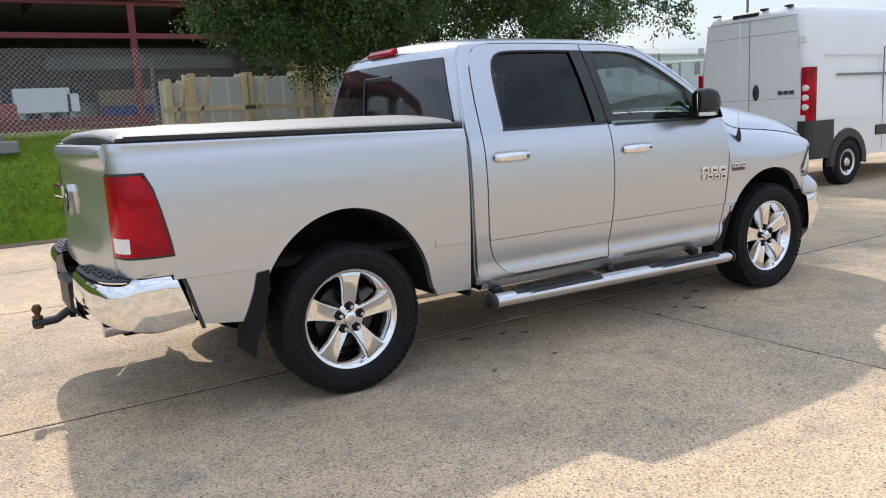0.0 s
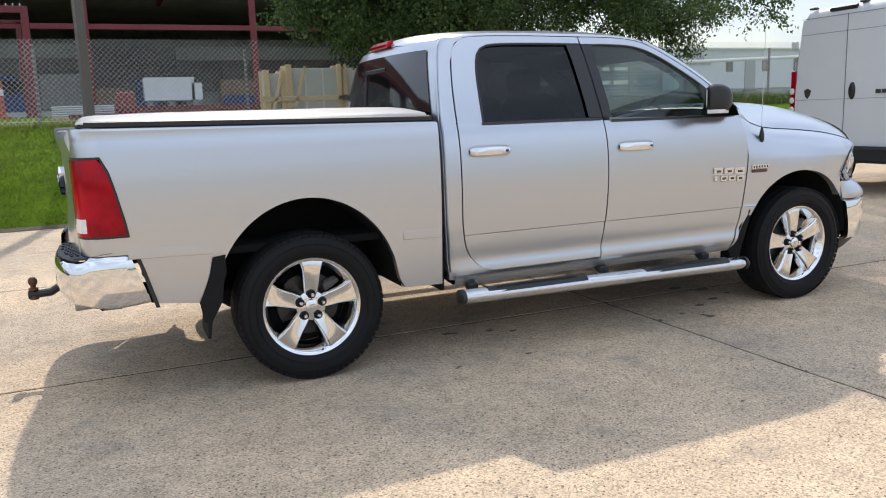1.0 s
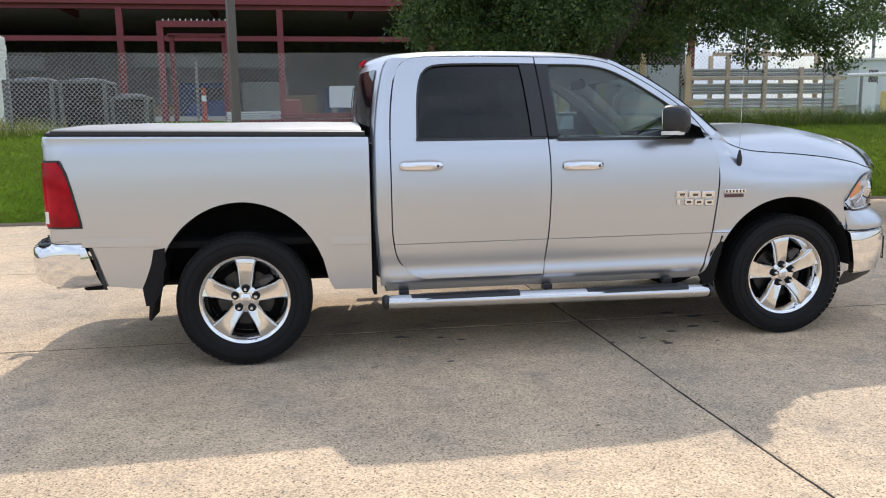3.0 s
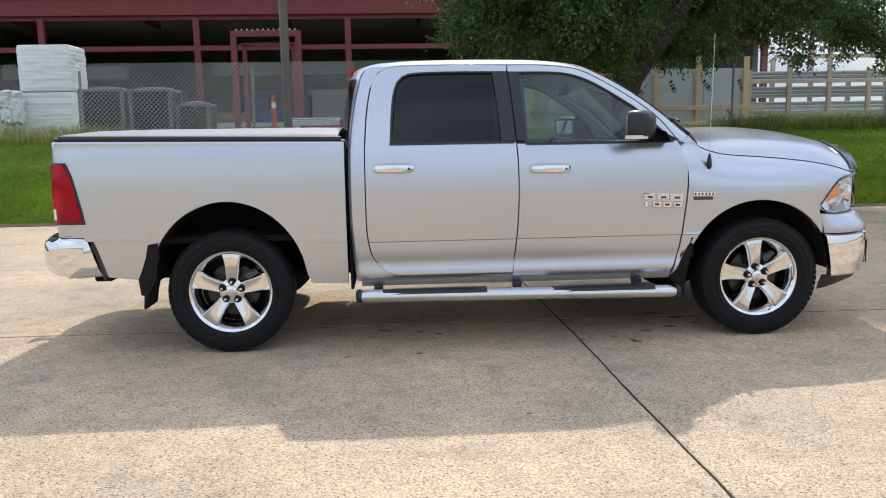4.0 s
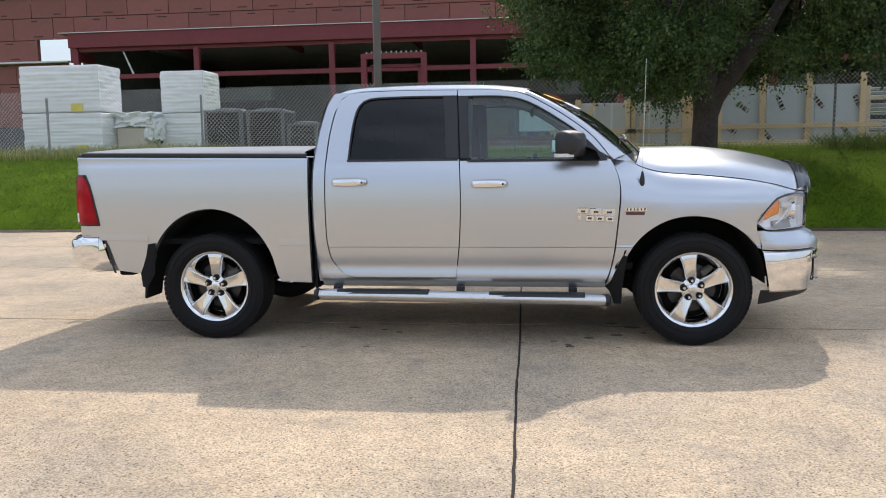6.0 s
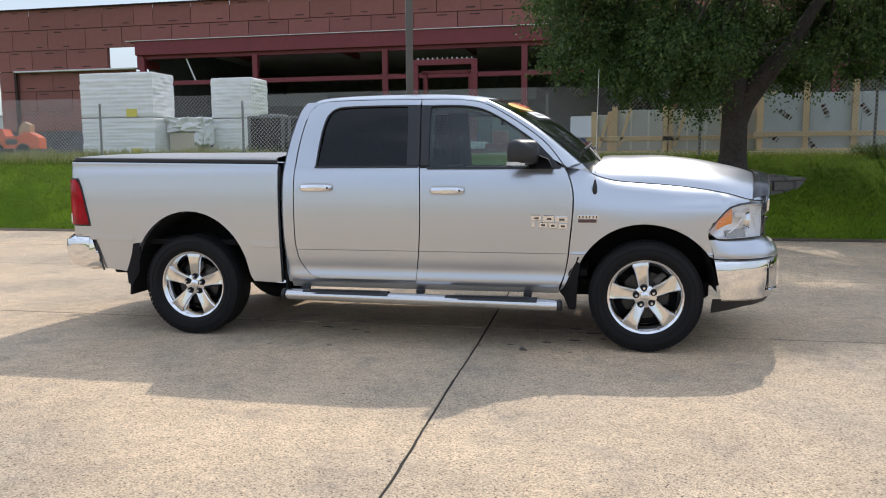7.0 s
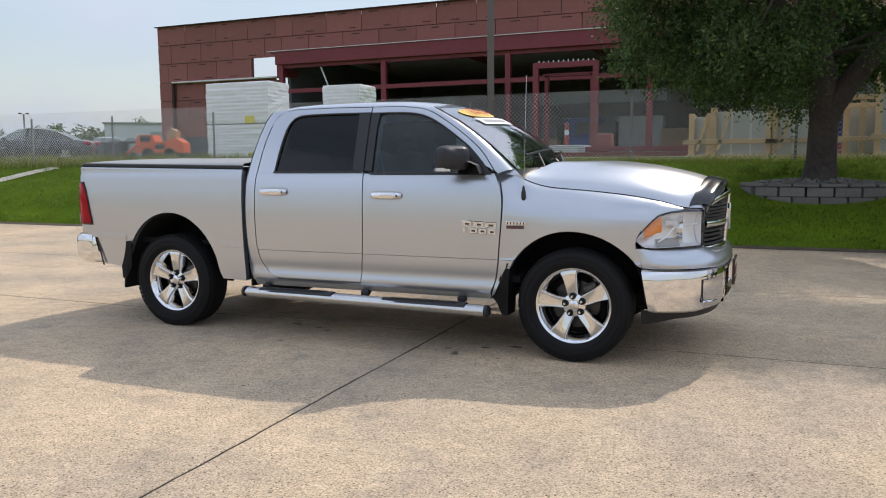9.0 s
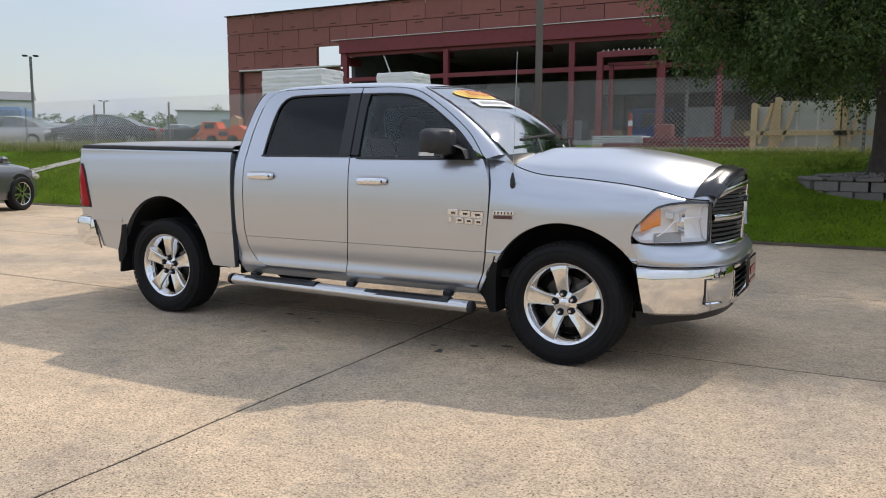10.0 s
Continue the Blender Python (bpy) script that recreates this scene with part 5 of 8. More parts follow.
    ff.grid([[(a[0], -0.99 - o, a[1]), ((a[0] + b[0]) / 2, -1.006 - o, (a[1] + b[1]) / 2), (b[0], -1.0 - o, b[1]), (b[0], -0.74, b[1])] for (a, b), o in zip(prof, (-0.012, -0.022, -0.035, -0.055, -0.07, -0.08))])
    part("mud_flap", q(ff), RUBBER, truck, "black moulded front mud flap")

yb = lambda x, z: -side(x, z) - 0.002
BADGE = mat("badge_chrome", (0.74, 0.75, 0.77), 0.10, metal=1.0)
nb = part("door_badge", M().prism([(2.742, 0.952), (3.012, 0.940), (3.016, 0.945), (2.744, 0.957)], yb(2.9, 0.95) - 0.003, yb(2.9, 0.95) + 0.004), BADGE, fdoors[0][0], "chrome badge of plain blocks")
for i, (x, w) in enumerate(((2.782, 0.074), (2.873, 0.078), (2.966, 0.088))):
    zc = 0.978 - (x - 2.74) * 0.045
    part("badge_block", M().box((x, yb(x, zc) - 0.004, zc), (w, 0.008, 0.041), None, 0.003), BADGE, nb)
    part("badge_slot", M().box((x + 0.004, yb(x, zc) - 0.009, zc - 0.004), (w * 0.42, 0.003, 0.014)), IRON, nb)
for i, x in enumerate((2.752, 2.806, 2.876, 2.948)):
    zc = 0.925 - (x - 2.74) * 0.045
    w = 0.020 if i == 0 else 0.056
    part("badge_block", M().box((x + w / 2, yb(x, zc) - 0.004, zc), (w, 0.008, 0.041), None, 0.003), BADGE, nb)
    if i:
        part("badge_slot", M().box((x + w / 2, yb(x, zc) - 0.009, zc), (w * 0.5, 0.003, 0.014)), IRON, nb)
eb = part("engine_badge", M().box((3.155, yb(3.155, 0.985) - 0.003, 0.983), (0.15, 0.006, 0.026), None, 0.002), BADGE, truck, "small chrome and dark red badge")
part("badge_bar", M().box((3.15, yb(3.15, 0.955) - 0.003, 0.955), (0.13, 0.006, 0.022), None, 0.002), mat("dark_red_enamel", (0.10, 0.045, 0.045), 0.3), eb)
for k in range(6):
    part("badge_slot", M().box((3.095 + k * 0.024, yb(3.1 + k * 0.024, 0.985) - 0.007, 0.984), (0.008, 0.003, 0.016)), IRON, eb)
tx = bpy.data.curves.new("four_wheel_drive_badge", "FONT")
tx.body, tx.size, tx.extrude, tx.align_x = "4x4", 0.085, 0.004, "CENTER"
tx.materials.append(CHROME)
to = new("drive_badge", tx)
to.parent = tg
to.matrix_basis = Matrix.Translation((-1.088, -0.66, 0.985)) @ Matrix(((0, 0, -1, 0), (-1, 0, 0, 0), (0, 1, 0, 0), (0, 0, 0, 1)))
tagged(to, "chrome letters on the tailgate")
# fuel-filler door is on the other side; side marker stickers on the windscreen
STK_Y = mat("yellow_sticker", (0.80, 0.52, 0.04), 0.6)
STK_W = mat("white_sticker", (0.75, 0.75, 0.76), 0.6)
RED_INK = mat("orange_red_ink", (0.65, 0.10, 0.02), 0.6)


def ws_patch(t0, t1, y0, y1, out, shape="box", n=12):
    rows = []
    for t in span(t0, t1, n):
        e = ws_edge(t)
        bow = ws_bow(t)
        k = (t - (t0 + t1) / 2) / ((t1 - t0) / 2)
        h = math.sqrt(max(0.0, 1 - k * k)) ** 0.7 if shape == "oval" else 1.0
        c, hw = (y0 + y1) / 2, (y1 - y0) / 2 * h
        rows.append([(e[0] + bow * (1 - (y / e[1]) ** 2) + out * 0.5, y, e[2] + out + 0.028 * (1 - (y / e[1]) ** 2)) for y in span(c - hw - 1e-4, c + hw + 1e-4, 9)])
    return M().grid(rows)


stk = part("windscreen_sticker", ws_patch(0.09, 0.28, -0.54, -0.02, 0.006, "oval"), STK_Y, truck, "yellow oval year sticker on the windscreen")
part("price_banner", ws_patch(0.30, 0.42, -0.52, -0.03, 0.008), STK_W, stk, "white banner sticker")
part("banner_bar", ws_patch(0.34, 0.38, -0.46, -0.10, 0.010), TRIMG, stk, "plain bar on the banner")
yt = bpy.data.curves.new("year_text", "FONT")
yt.body, yt.size, yt.extrude, yt.align_x, yt.align_y = "2016", 0.165, 0.001, "CENTER", "CENTER"
yt.materials.append(RED_INK)
yo = new("year_text", yt)
yo.parent = stk
def ws_at(t, y):
    e = ws_edge(t)
    k = 1 - (y / e[1]) ** 2
    return Vector((e[0] + ws_bow(t) * k, y, e[2] + 0.028 * k))


across = (ws_at(0.185, -0.08) - ws_at(0.185, -0.48)).normalized()
n_ = across.cross(ws_at(0.11, -0.28) - ws_at(0.26, -0.28)).normalized()
up_ = n_.cross(across)
at = ws_at(0.185, -0.28) + n_ * 0.018
yo.matrix_basis = Matrix.Translation(at) @ Matrix((across, up_, n_)).transposed().to_4x4()

# ---- cabin ----
def seat(x, y, w=0.52):
    st = new("seat")
    st.parent = truck
    tagged(st, "dark grey cloth seat")
    part("cushion", M().box((x + 0.05, y, 0.90), (0.52, w, 0.16), None, 0.05), SEATM, st)
    part("backrest", M().box((x - 0.26, y, 1.22), (0.15, w - 0.03, 0.62), pose(0, 0, 0, 0, -16, 0).to_3x3(), 0.05), SEATM, st)
    part("headrest", M().box((x - 0.37, y, 1.60), (0.10, 0.26, 0.17), pose(0, 0, 0, 0, -12, 0).to_3x3(), 0.035), SEATM, st)


seat(2.02, -0.40), seat(2.02, 0.40), seat(1.38, -0.42, 0.6), seat(1.38, 0.42, 0.6)
dash = M().grid([[(x, y, z) for y in span(-0.84, 0.84, 9)] for x, z in ((2.60, 0.95), (2.52, 1.08), (2.54, 1.20), (2.62, 1.28), (2.75, 1.315), (2.95, 1.325), (3.12, 1.33))])
da = part("dashboard", dash, TRIMG, truck, "grey dashboard")
part("instrument_hood", M().box((2.60, 0.40, 1.29), (0.22, 0.42, 0.10), None, 0.04), BLACKP, da)
part("radio_stack", M().box((2.53, 0.0, 1.12), (0.06, 0.30, 0.28), None, 0.02), BLACKP, da)
part("centre_console", M().box((2.15, 0, 0.88), (0.75, 0.26, 0.26), None, 0.04), TRIMG, truck)
sw = M().tube([(2.36 + 0.19 * math.sin(a) * 0.42, 0.40 + 0.19 * math.cos(a), 1.20 + 0.19 * math.sin(a) * 0.9) for a in (2 * math.pi * k / 28 for k in range(29))], 0.017, 8, False)
swp = part("steering_wheel", sw, BLACKP, truck, "black steering wheel")
part("steering_hub", M().revolve([(0.0, -0.03), (0.06, -0.025), (0.075, 0.0), (0.05, 0.04)], 16, "x", (2.38, 0.40, 1.19)).tube([(2.37, 0.22, 1.20), (2.38, 0.58, 1.20)], 0.02, 6).tube([(2.38, 0.40, 1.19), (2.31, 0.40, 1.04)], 0.02, 6), TRIMG, swp)
part("rear_view_mirror", M().box((2.42, 0, 1.72), (0.03, 0.24, 0.07), pose(0, 0, 0, 0, 10, 0).to_3x3(), 0.012).tube([(2.43, 0, 1.74), (2.47, 0, 1.80)], 0.01, 6), BLACKP, truck, "black rear-view mirror")
for s in (-1, 1):
    part("inner_pillar", M().grid([[(x, s * y, z) for x, y, z in ((ws_edge(t)[0] - dx, ws_edge(t)[1] + 0.0 - dy, ws_edge(t)[2] - 0.03) for t in span(0, 1, 8))] for dx, dy in ((0.0, 0.0), (0.05, 0.06), (0.12, -0.03))]), TRIMG, truck)
    part("seat_belt", M().tube([(1.90, s * 0.76, 1.62), (1.96, s * 0.66, 1.25), (1.98, s * 0.60, 0.95)], 0.016, 5), SEATM, truck)
    part("sun_visor", M().box((2.12, s * 0.36, 1.83), (0.16, 0.42, 0.02), pose(0, 0, 0, 0, 8, 0).to_3x3(), 0.006), TRIMG, truck)
# ---- concrete lot: poured slabs with open joints, each a piece ----
def crack(x, y):
    return 0.004 * noise.noise((x * 11, y * 11, 1.3)) + 0.007 * noise.noise((x * 1.7, y * 1.7, 3.1)) + 0.012 * noise.noise((x * 0.4, y * 0.4, 7.7))


lot = thing("pavement", "weathered exposed-aggregate concrete lot with joints", "pavement", kind="structure")
part("joint_bed", M().grid([[(x, y, -0.0045) for x in (-60, 60)] for y in (-40, LAWN_Y + 0.1)]), JOINT, lot, "dirt in the joints", fix=False)
JX = [2.345 + 6.75 * k for k in range(-5, 6)]
JY = [-0.37 - 6.6 * k for k in range(4, 0, -1)] + [-0.37, 2.68, 4.9, LAWN_Y]
JX, JY = [-40] + JX + [45], [-34] + JY
for i in range(len(JX) - 1):
    for j in range(len(JY) - 1):
        x0, x1, y0, y1 = JX[i], JX[i + 1], JY[j], JY[j + 1]
        near = -8 < x0 < 8 and y0 > -8
        n = 90 if near else 2
        gx, gy = 0.007, 0.011
        ring = []
        for k in range(n):
            ring.append((x0 + (x1 - x0) * k / n, y0, 0, 1))
        for k in range(n):
            ring.append((x1, y0 + (y1 - y0) * k / n, -1, 0))
        for k in range(n):
            ring.append((x1 - (x1 - x0) * k / n, y1, 0, -1))
        for k in range(n):
            ring.append((x0, y1 - (y1 - y0) * k / n, 1, 0))
        top, edge, low = [], [], []
        for q, (x, y, nx, ny) in enumerate(ring):
            if q % n == 0:
                nx, ny = ((1, 1), (-1, 1), (-1, -1), (1, -1))[q // n]
            wob = crack(x, y) if abs(y - LAWN_Y) > 0.01 else 0.03 * noise.noise((x * 0.9, 0, 0))
            px, py = x + (wob if nx else 0) - 0.016 * (y + 1.9), y + (wob if ny else 0)
            chip = 0.009 * max(0, noise.noise((x * 13, y * 13, nx)))
            top.append((px + nx * (gx + 0.005 + chip), py + ny * (gy + 0.005 + chip), 0.0))
            edge.append((px + nx * (gx + chip * 0.5), py + ny * (gy + chip * 0.5), -0.003))
            low.append((px + nx * gx, py + ny * gy, -0.05))
        m = M().add(top, [tuple(range(len(top)))])
        m.grid([top, edge, low], close=True)
        part("slab", m, CONCRETE, lot, smooth=0)
ro = random.Random(12)
spots = M()
for cx, cy, n, r in ((2.75, -1.0, 6, 0.018), (3.2, -0.55, 7, 0.035), (0.9, -1.25, 3, 0.012), (2.0, -2.2, 2, 0.008), (1.1, -0.6, 4, 0.02)):
    for _ in range(n):
        x, y, q = cx + ro.gauss(0, 0.28), cy + ro.gauss(0, 0.12), r * ro.uniform(0.4, 1.2)
        ring = [(x + q * 1.7 * math.cos(a) * ro.uniform(0.7, 1.2), y + q * math.sin(a) * ro.uniform(0.7, 1.2)) for a in span(0, 5.8, 11)]
        spots.prism(ring, 0.0005, 0.002, "z")
solid("oil_spots", spots, mat("old_oil_stain", (0.10, 0.085, 0.072), 0.6, var=0.3, scale=40), "dark dried oil spots on the concrete", "stain", kind="stuff", smooth=0)
# ---- building site behind the fence ----
SHEATH = mat("red_sheathing_board", (0.27, 0.10, 0.082), 0.75, var=0.10, scale=3, rand=0.10, bump=0.05, bump_scale=60)
REDSTEEL = mat("red_primed_steel", (0.19, 0.030, 0.038), 0.6, var=0.16, scale=6, rand=0.06)
FLASH = mat("white_flashing", (0.72, 0.72, 0.70), 0.5, var=0.06, scale=10)
# DARKWALL and GLOOM: the deep hall's shade is put into the wall colour
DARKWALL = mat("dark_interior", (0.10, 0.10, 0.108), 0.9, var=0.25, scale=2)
GLOOM = mat("shade_toned_block", (0.16, 0.15, 0.165), 0.9, var=0.4, scale=3)
BLOCKW = mat("grey_block_wall", (0.24, 0.24, 0.235), 0.9, var=0.15, scale=4, bump=0.2, bump_scale=30)
INK = mat("dark_print", (0.05, 0.022, 0.02), 0.8)
GZ = ground_z(0, 35)
hall = thing("unfinished_building", "unfinished red-clad building with a red steel canopy", "building")
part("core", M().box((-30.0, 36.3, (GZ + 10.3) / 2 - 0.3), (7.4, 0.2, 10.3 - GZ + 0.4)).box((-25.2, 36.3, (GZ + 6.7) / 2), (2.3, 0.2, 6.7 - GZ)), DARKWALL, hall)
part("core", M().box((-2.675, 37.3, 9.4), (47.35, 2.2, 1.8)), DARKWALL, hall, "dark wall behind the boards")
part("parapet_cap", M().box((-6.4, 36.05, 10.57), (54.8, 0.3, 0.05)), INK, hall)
part("back_wall", M().box((-1.75, 56, 5.0), (45.7, 0.3, 8.0)), GLOOM, hall, "back wall of the hall, toned dark for shade")
part("roof_deck", M().box((-1.625, 46.2, 8.45), (45.25, 20, 0.2)), mat("painted_roof_deck", (0.55, 0.46, 0.48), 0.8, var=0.2, scale=2), hall, "ribbed steel roof deck")
part("hall_floor", M().box((-1.625, 45.5, GZ + 0.1), (45.25, 21, 0.25)), mat("bare_hall_slab", (0.42, 0.41, 0.40), 0.85, var=0.15, scale=2), hall, "bare concrete floor")
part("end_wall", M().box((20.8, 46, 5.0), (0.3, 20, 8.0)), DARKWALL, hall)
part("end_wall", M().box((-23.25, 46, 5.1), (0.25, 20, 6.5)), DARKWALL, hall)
part("window_jamb", M().box((-26.2, 36.2, 7.5), (0.12, 0.3, 1.4)), SHEATH, hall)
rngp = random.Random(8)
prints = M()
ROWS_X = [[-33.7, -31.38, -28.87, -26.36, -24.25, -22.99], [-33.7, -32.6, -30.14, -27.55, -25.1, -23.82, -21.84], [-33.7, -32.9, -31.3, -28.9, -26.2], [-33.7, -32.35, -30.0, -27.6, -24.3], [-33.7, -32.4, -31.2, -28.7, -26.2, -24.3], [-33.7, -32.4, -30.0, -27.6, -24.3]]
PLATES = {}
for r, xs_ in enumerate(ROWS_X):
    z1 = 10.55 - 1.22 * r
    xs_ = list(xs_)
    if r < 2:
        while xs_[-1] < 20.5:
            xs_.append(min(xs_[-1] + 2.44, 21.0))
    for a, b in zip(xs_, xs_[1:]):
        w, h = round(b - a - 0.035, 3), 1.185
        low = r >= 3 and a > -32.6
        if (w, h) not in PLATES:
            PLATES[(w, h)] = M().box((0, 0, 0), (w, 0.05, h), None, 0.008).mesh("sheathing_board", SHEATH, 0)
        ob = part("sheathing_board", PLATES[(w, h)], None, hall)
        ob.location = ((a + b) / 2, 36.10 + (0.05 if low else 0) + rngp.uniform(-0.012, 0.012), z1 - 0.61)
        ob.rotation_euler = (rngp.uniform(-0.006, 0.006), 0, 0)
        for zz in (z1 - 0.16, z1 - 1.02):
            wx = rngp.uniform(0.35, 0.6)
            prints.box((a + rngp.uniform(0.4, max(0.5, w - 0.5)), 36.065 + (0.05 if low else 0), zz), (wx, 0.01, 0.05)) if w > 1.5 else None
ob = part("board_print", prints, INK, hall, "unreadable printed bars", smooth=0)
tagged(ob, kind="stuff")
part("drip_ledge", M().box((-28.3, 35.98, 6.86), (8.3, 0.35, 0.09), None, 0.01), FLASH, hall, "white metal drip ledge")
part("downspout", M().box((-32.45, 36.0, 5.0), (0.16, 0.2, 3.8)), INK, hall)
can = thing("steel_canopy", "dark red steel canopy frame on tall columns", "canopy")
part("fascia", M().box((-1.225, 34.9, 7.83), (44.45, 0.25, 0.80), None, 0.02), REDSTEEL, can)
part("fascia", M().box((-1.175, 35.1, 7.33), (44.25, 0.2, 0.22), None, 0.01), REDSTEEL, can)
part("canopy_roof", M().box((-1.35, 36.1, 8.20), (45.1, 2.4, 0.06)), REDSTEEL, can)
part("flashing", M().box((-1.4, 34.76, 8.245), (45.2, 0.12, 0.035)), FLASH, can, "white metal edge flashing")
part("tie_beam", M().box((-1.15, 35.0, 5.83), (44.1, 0.22, 0.24), None, 0.01), REDSTEEL, can)
part("end_beam", M().box((-23.2, 35.9, 7.0), (0.25, 1.6, 0.5)).box((-23.2, 35.0, 7.2), (0.4, 0.25, 1.1)), REDSTEEL, can)
for k in range(-1, 6):
    x = min(max(-16.1 + 7.55 * k, -23.1), 20.8)
    part("column", M().box((x, 35.0, (GZ + 7.3) / 2), (0.30, 0.26, 7.3 - GZ), None, 0.01).box((x, 35.0, GZ + 0.03), (0.5, 0.5, 0.06)), REDSTEEL, can)
    if k < 5:
        part("joist", M().box((x + 3.8, 38.5, 7.9), (0.18, 7.0, 0.35)), REDSTEEL, can)
part("brace", M().tube([(-20.5, 35.2, 7.3), (-19.9, 35.2, 5.9)], 0.05, 6), FLASH, can, "pale diagonal brace")
portal = thing("steel_door_frame", "red steel door frame standing before the hall", "door frame")
pz = ground_z(0, 32.5)
for x in (-6.27, -3.24):
    part("leg", M().box((x, 32.5, (pz + 6.34) / 2), (0.28, 0.24, 6.34 - pz), None, 0.01), REDSTEEL, portal)
part("lintel", M().box((-4.75, 32.5, 6.21), (3.0, 0.26, 0.28), None, 0.01), REDSTEEL, portal)
part("lintel", M().box((-4.75, 33.3, 5.80), (2.7, 0.2, 0.16), None, 0.01), REDSTEEL, portal)
for k in range(12):
    part("stud", M().box((-6.12 + k * 0.25, 32.5, 6.40), (0.05, 0.05, 0.10)), FLASH, portal)
for x in (-5.92, -3.57):
    part("leg", M().box((x, 33.3, (pz + 5.8) / 2), (0.2, 0.2, 5.8 - pz)), REDSTEEL, portal)
tarp = mat("blue_tarp", (0.02, 0.05, 0.16), 0.6, var=0.3, scale=5)
for x, w, h, mt, lb in ((-4.9, 2.4, 1.1, tarp, "blue tarpaulin-covered pile on the site"), (-12.0, 3.0, 1.3, DARKWALL, "dark heap of site material"), (6.8, 3.4, 1.0, tarp, "blue tarpaulin-covered pile by the hall"), (12.5, 4, 1.6, DARKWALL, "dark heap of site material")):
    m = M()
    m.grid([[(x + w * (u - 0.5) * (1 - 0.25 * v), 37.5 + 1.2 * (v - 0.2) * (1 if s else 1), GZ + 0.15 + h * math.sin(math.pi * min(1, v * 0.55)) * (0.8 + 0.25 * noise.noise((u * 4 + x, v * 3, 1)))) for u in span(0, 1, 12)] for s, v in ((0, k / 7) for k in range(8))])
    solid("covered_mound", m, mt, lb, "pile")
# partition walls share the shade-darkened block colour
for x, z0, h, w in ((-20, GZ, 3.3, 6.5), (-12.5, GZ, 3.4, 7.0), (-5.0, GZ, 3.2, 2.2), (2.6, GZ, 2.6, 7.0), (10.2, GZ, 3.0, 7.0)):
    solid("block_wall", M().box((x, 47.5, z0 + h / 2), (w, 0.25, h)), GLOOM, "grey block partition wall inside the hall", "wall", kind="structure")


# a duct run and stored material inside the hall
for xa, xb, zc in ((-21.5, -14.5, 5.25), (-9.5, -1.0, 5.35), (3.5, 13.5, 5.2), (15, 19.5, 5.3)):
    solid("air_duct", M().box(((xa + xb) / 2, 42.5, zc), (xb - xa, 0.8, 0.75), None, 0.03), mat("dull_duct_metal", (0.20, 0.215, 0.225), 0.6, metal=0.3, var=0.2, scale=2), "dull grey air duct hung in the hall", "duct", group="ducts in the hall")
rh = random.Random(21)
STORE = [mat("stored_" + n, c, 0.7, var=0.25, scale=4) for n, c in (("blue_wrap", (0.03, 0.06, 0.17)), ("black_wrap", (0.02, 0.02, 0.022)), ("grey_board", (0.22, 0.22, 0.21)), ("brown_carton", (0.20, 0.13, 0.075)))]
for k in range(22):
    w, d, h = rh.uniform(1.0, 2.8), rh.uniform(0.8, 1.4), rh.uniform(0.5, 1.9)
    st = thing("material_stack", "wrapped stack of building material on the hall floor", "material stack", (-21 + 1.85 * k + rh.uniform(-0.5, 0.5), rh.uniform(38.0, 43.0), GZ + 0.225), "stacks in the hall")
    part("load", M().box((0, 0, 0.12 + h / 2), (w, d, h), None, 0.05), STORE[k % 4], st)
    part("pallet", M().box((0, 0, 0.06), (w, d, 0.12)), BLOCKW, st)

# loose material on the site
WHITEB = mat("white_cabinet_paint", (0.72, 0.74, 0.76), 0.5, var=0.08, scale=5)
WRAP = mat("white_plastic_wrap", (0.80, 0.80, 0.79), 0.38, var=0.05, scale=6, bump=0.25, bump_scale=22, coat=0.2)
LABELY = mat("yellow_label", (0.72, 0.60, 0.04), 0.6)
WOOD = mat("pine_lumber", (0.68, 0.48, 0.27), 0.75, var=0.16, scale=9, rand=0.16)
GALV = mat("galvanised_steel", (0.34, 0.35, 0.35), 0.45, metal=0.6, var=0.12, scale=12)
GREYB = mat("grey_crated_panel", (0.54, 0.55, 0.54), 0.6, var=0.07, scale=3, rand=0.06)
REYB = mat("grey_insulation_board", (0.46, 0.50, 0.53), 0.6, var=0.08, scale=3, rand=0.05)
wc = thing("white_cabinet_unit", "long white metal cabinet unit on blocks", "cabinet", (0, 0, 0))
part("body", M().box((2.53, 36.9, 3.05), (2.38, 0.9, 1.13), None, 0.03), WHITEB, wc)
part("body", M().box((3.83, 36.9, 2.91), (0.51, 0.9, 0.85), None, 0.03), WHITEB, wc)
for x in (1.6, 2.6, 3.75):
    part("block_foot", M().box((x, 36.9, (GZ + 0.225 + 2.49) / 2), (0.3, 0.8, 2.49 - GZ - 0.225)), BLOCKW, wc)
solid("red_barrel_box", M().box((-0.15, 19.2, ground_z(0, 19.2) + 0.38), (0.48, 0.48, 0.76), None, 0.04), mat("faded_red_plastic", (0.22, 0.05, 0.045), 0.6, var=0.2, scale=6), "faded red plastic bin on the site", "bin")
for x, y, h in ((-1.25, 18.2, 0.28), (0.95, 18.3, 0.20)):
    pl = thing("pallet_stack", "stack of white boards on a pallet", "pallet", (x, y, ground_z(x, y)))
    for k in range(5):
        part("board", M().box((0.02 * (k % 2), 0, 0.12 + (k + 0.5) * h / 5), (1.5, 1.1, h / 5 - 0.02), None, 0.01), WHITEB, pl)
    part("pallet", M().box((0, 0, 0.06), (1.5, 1.1, 0.12)), WOOD, pl)
cone = thing("orange_post", "orange and white warning post", "post", (-4.35, 31.2, ground_z(0, 31.2)))
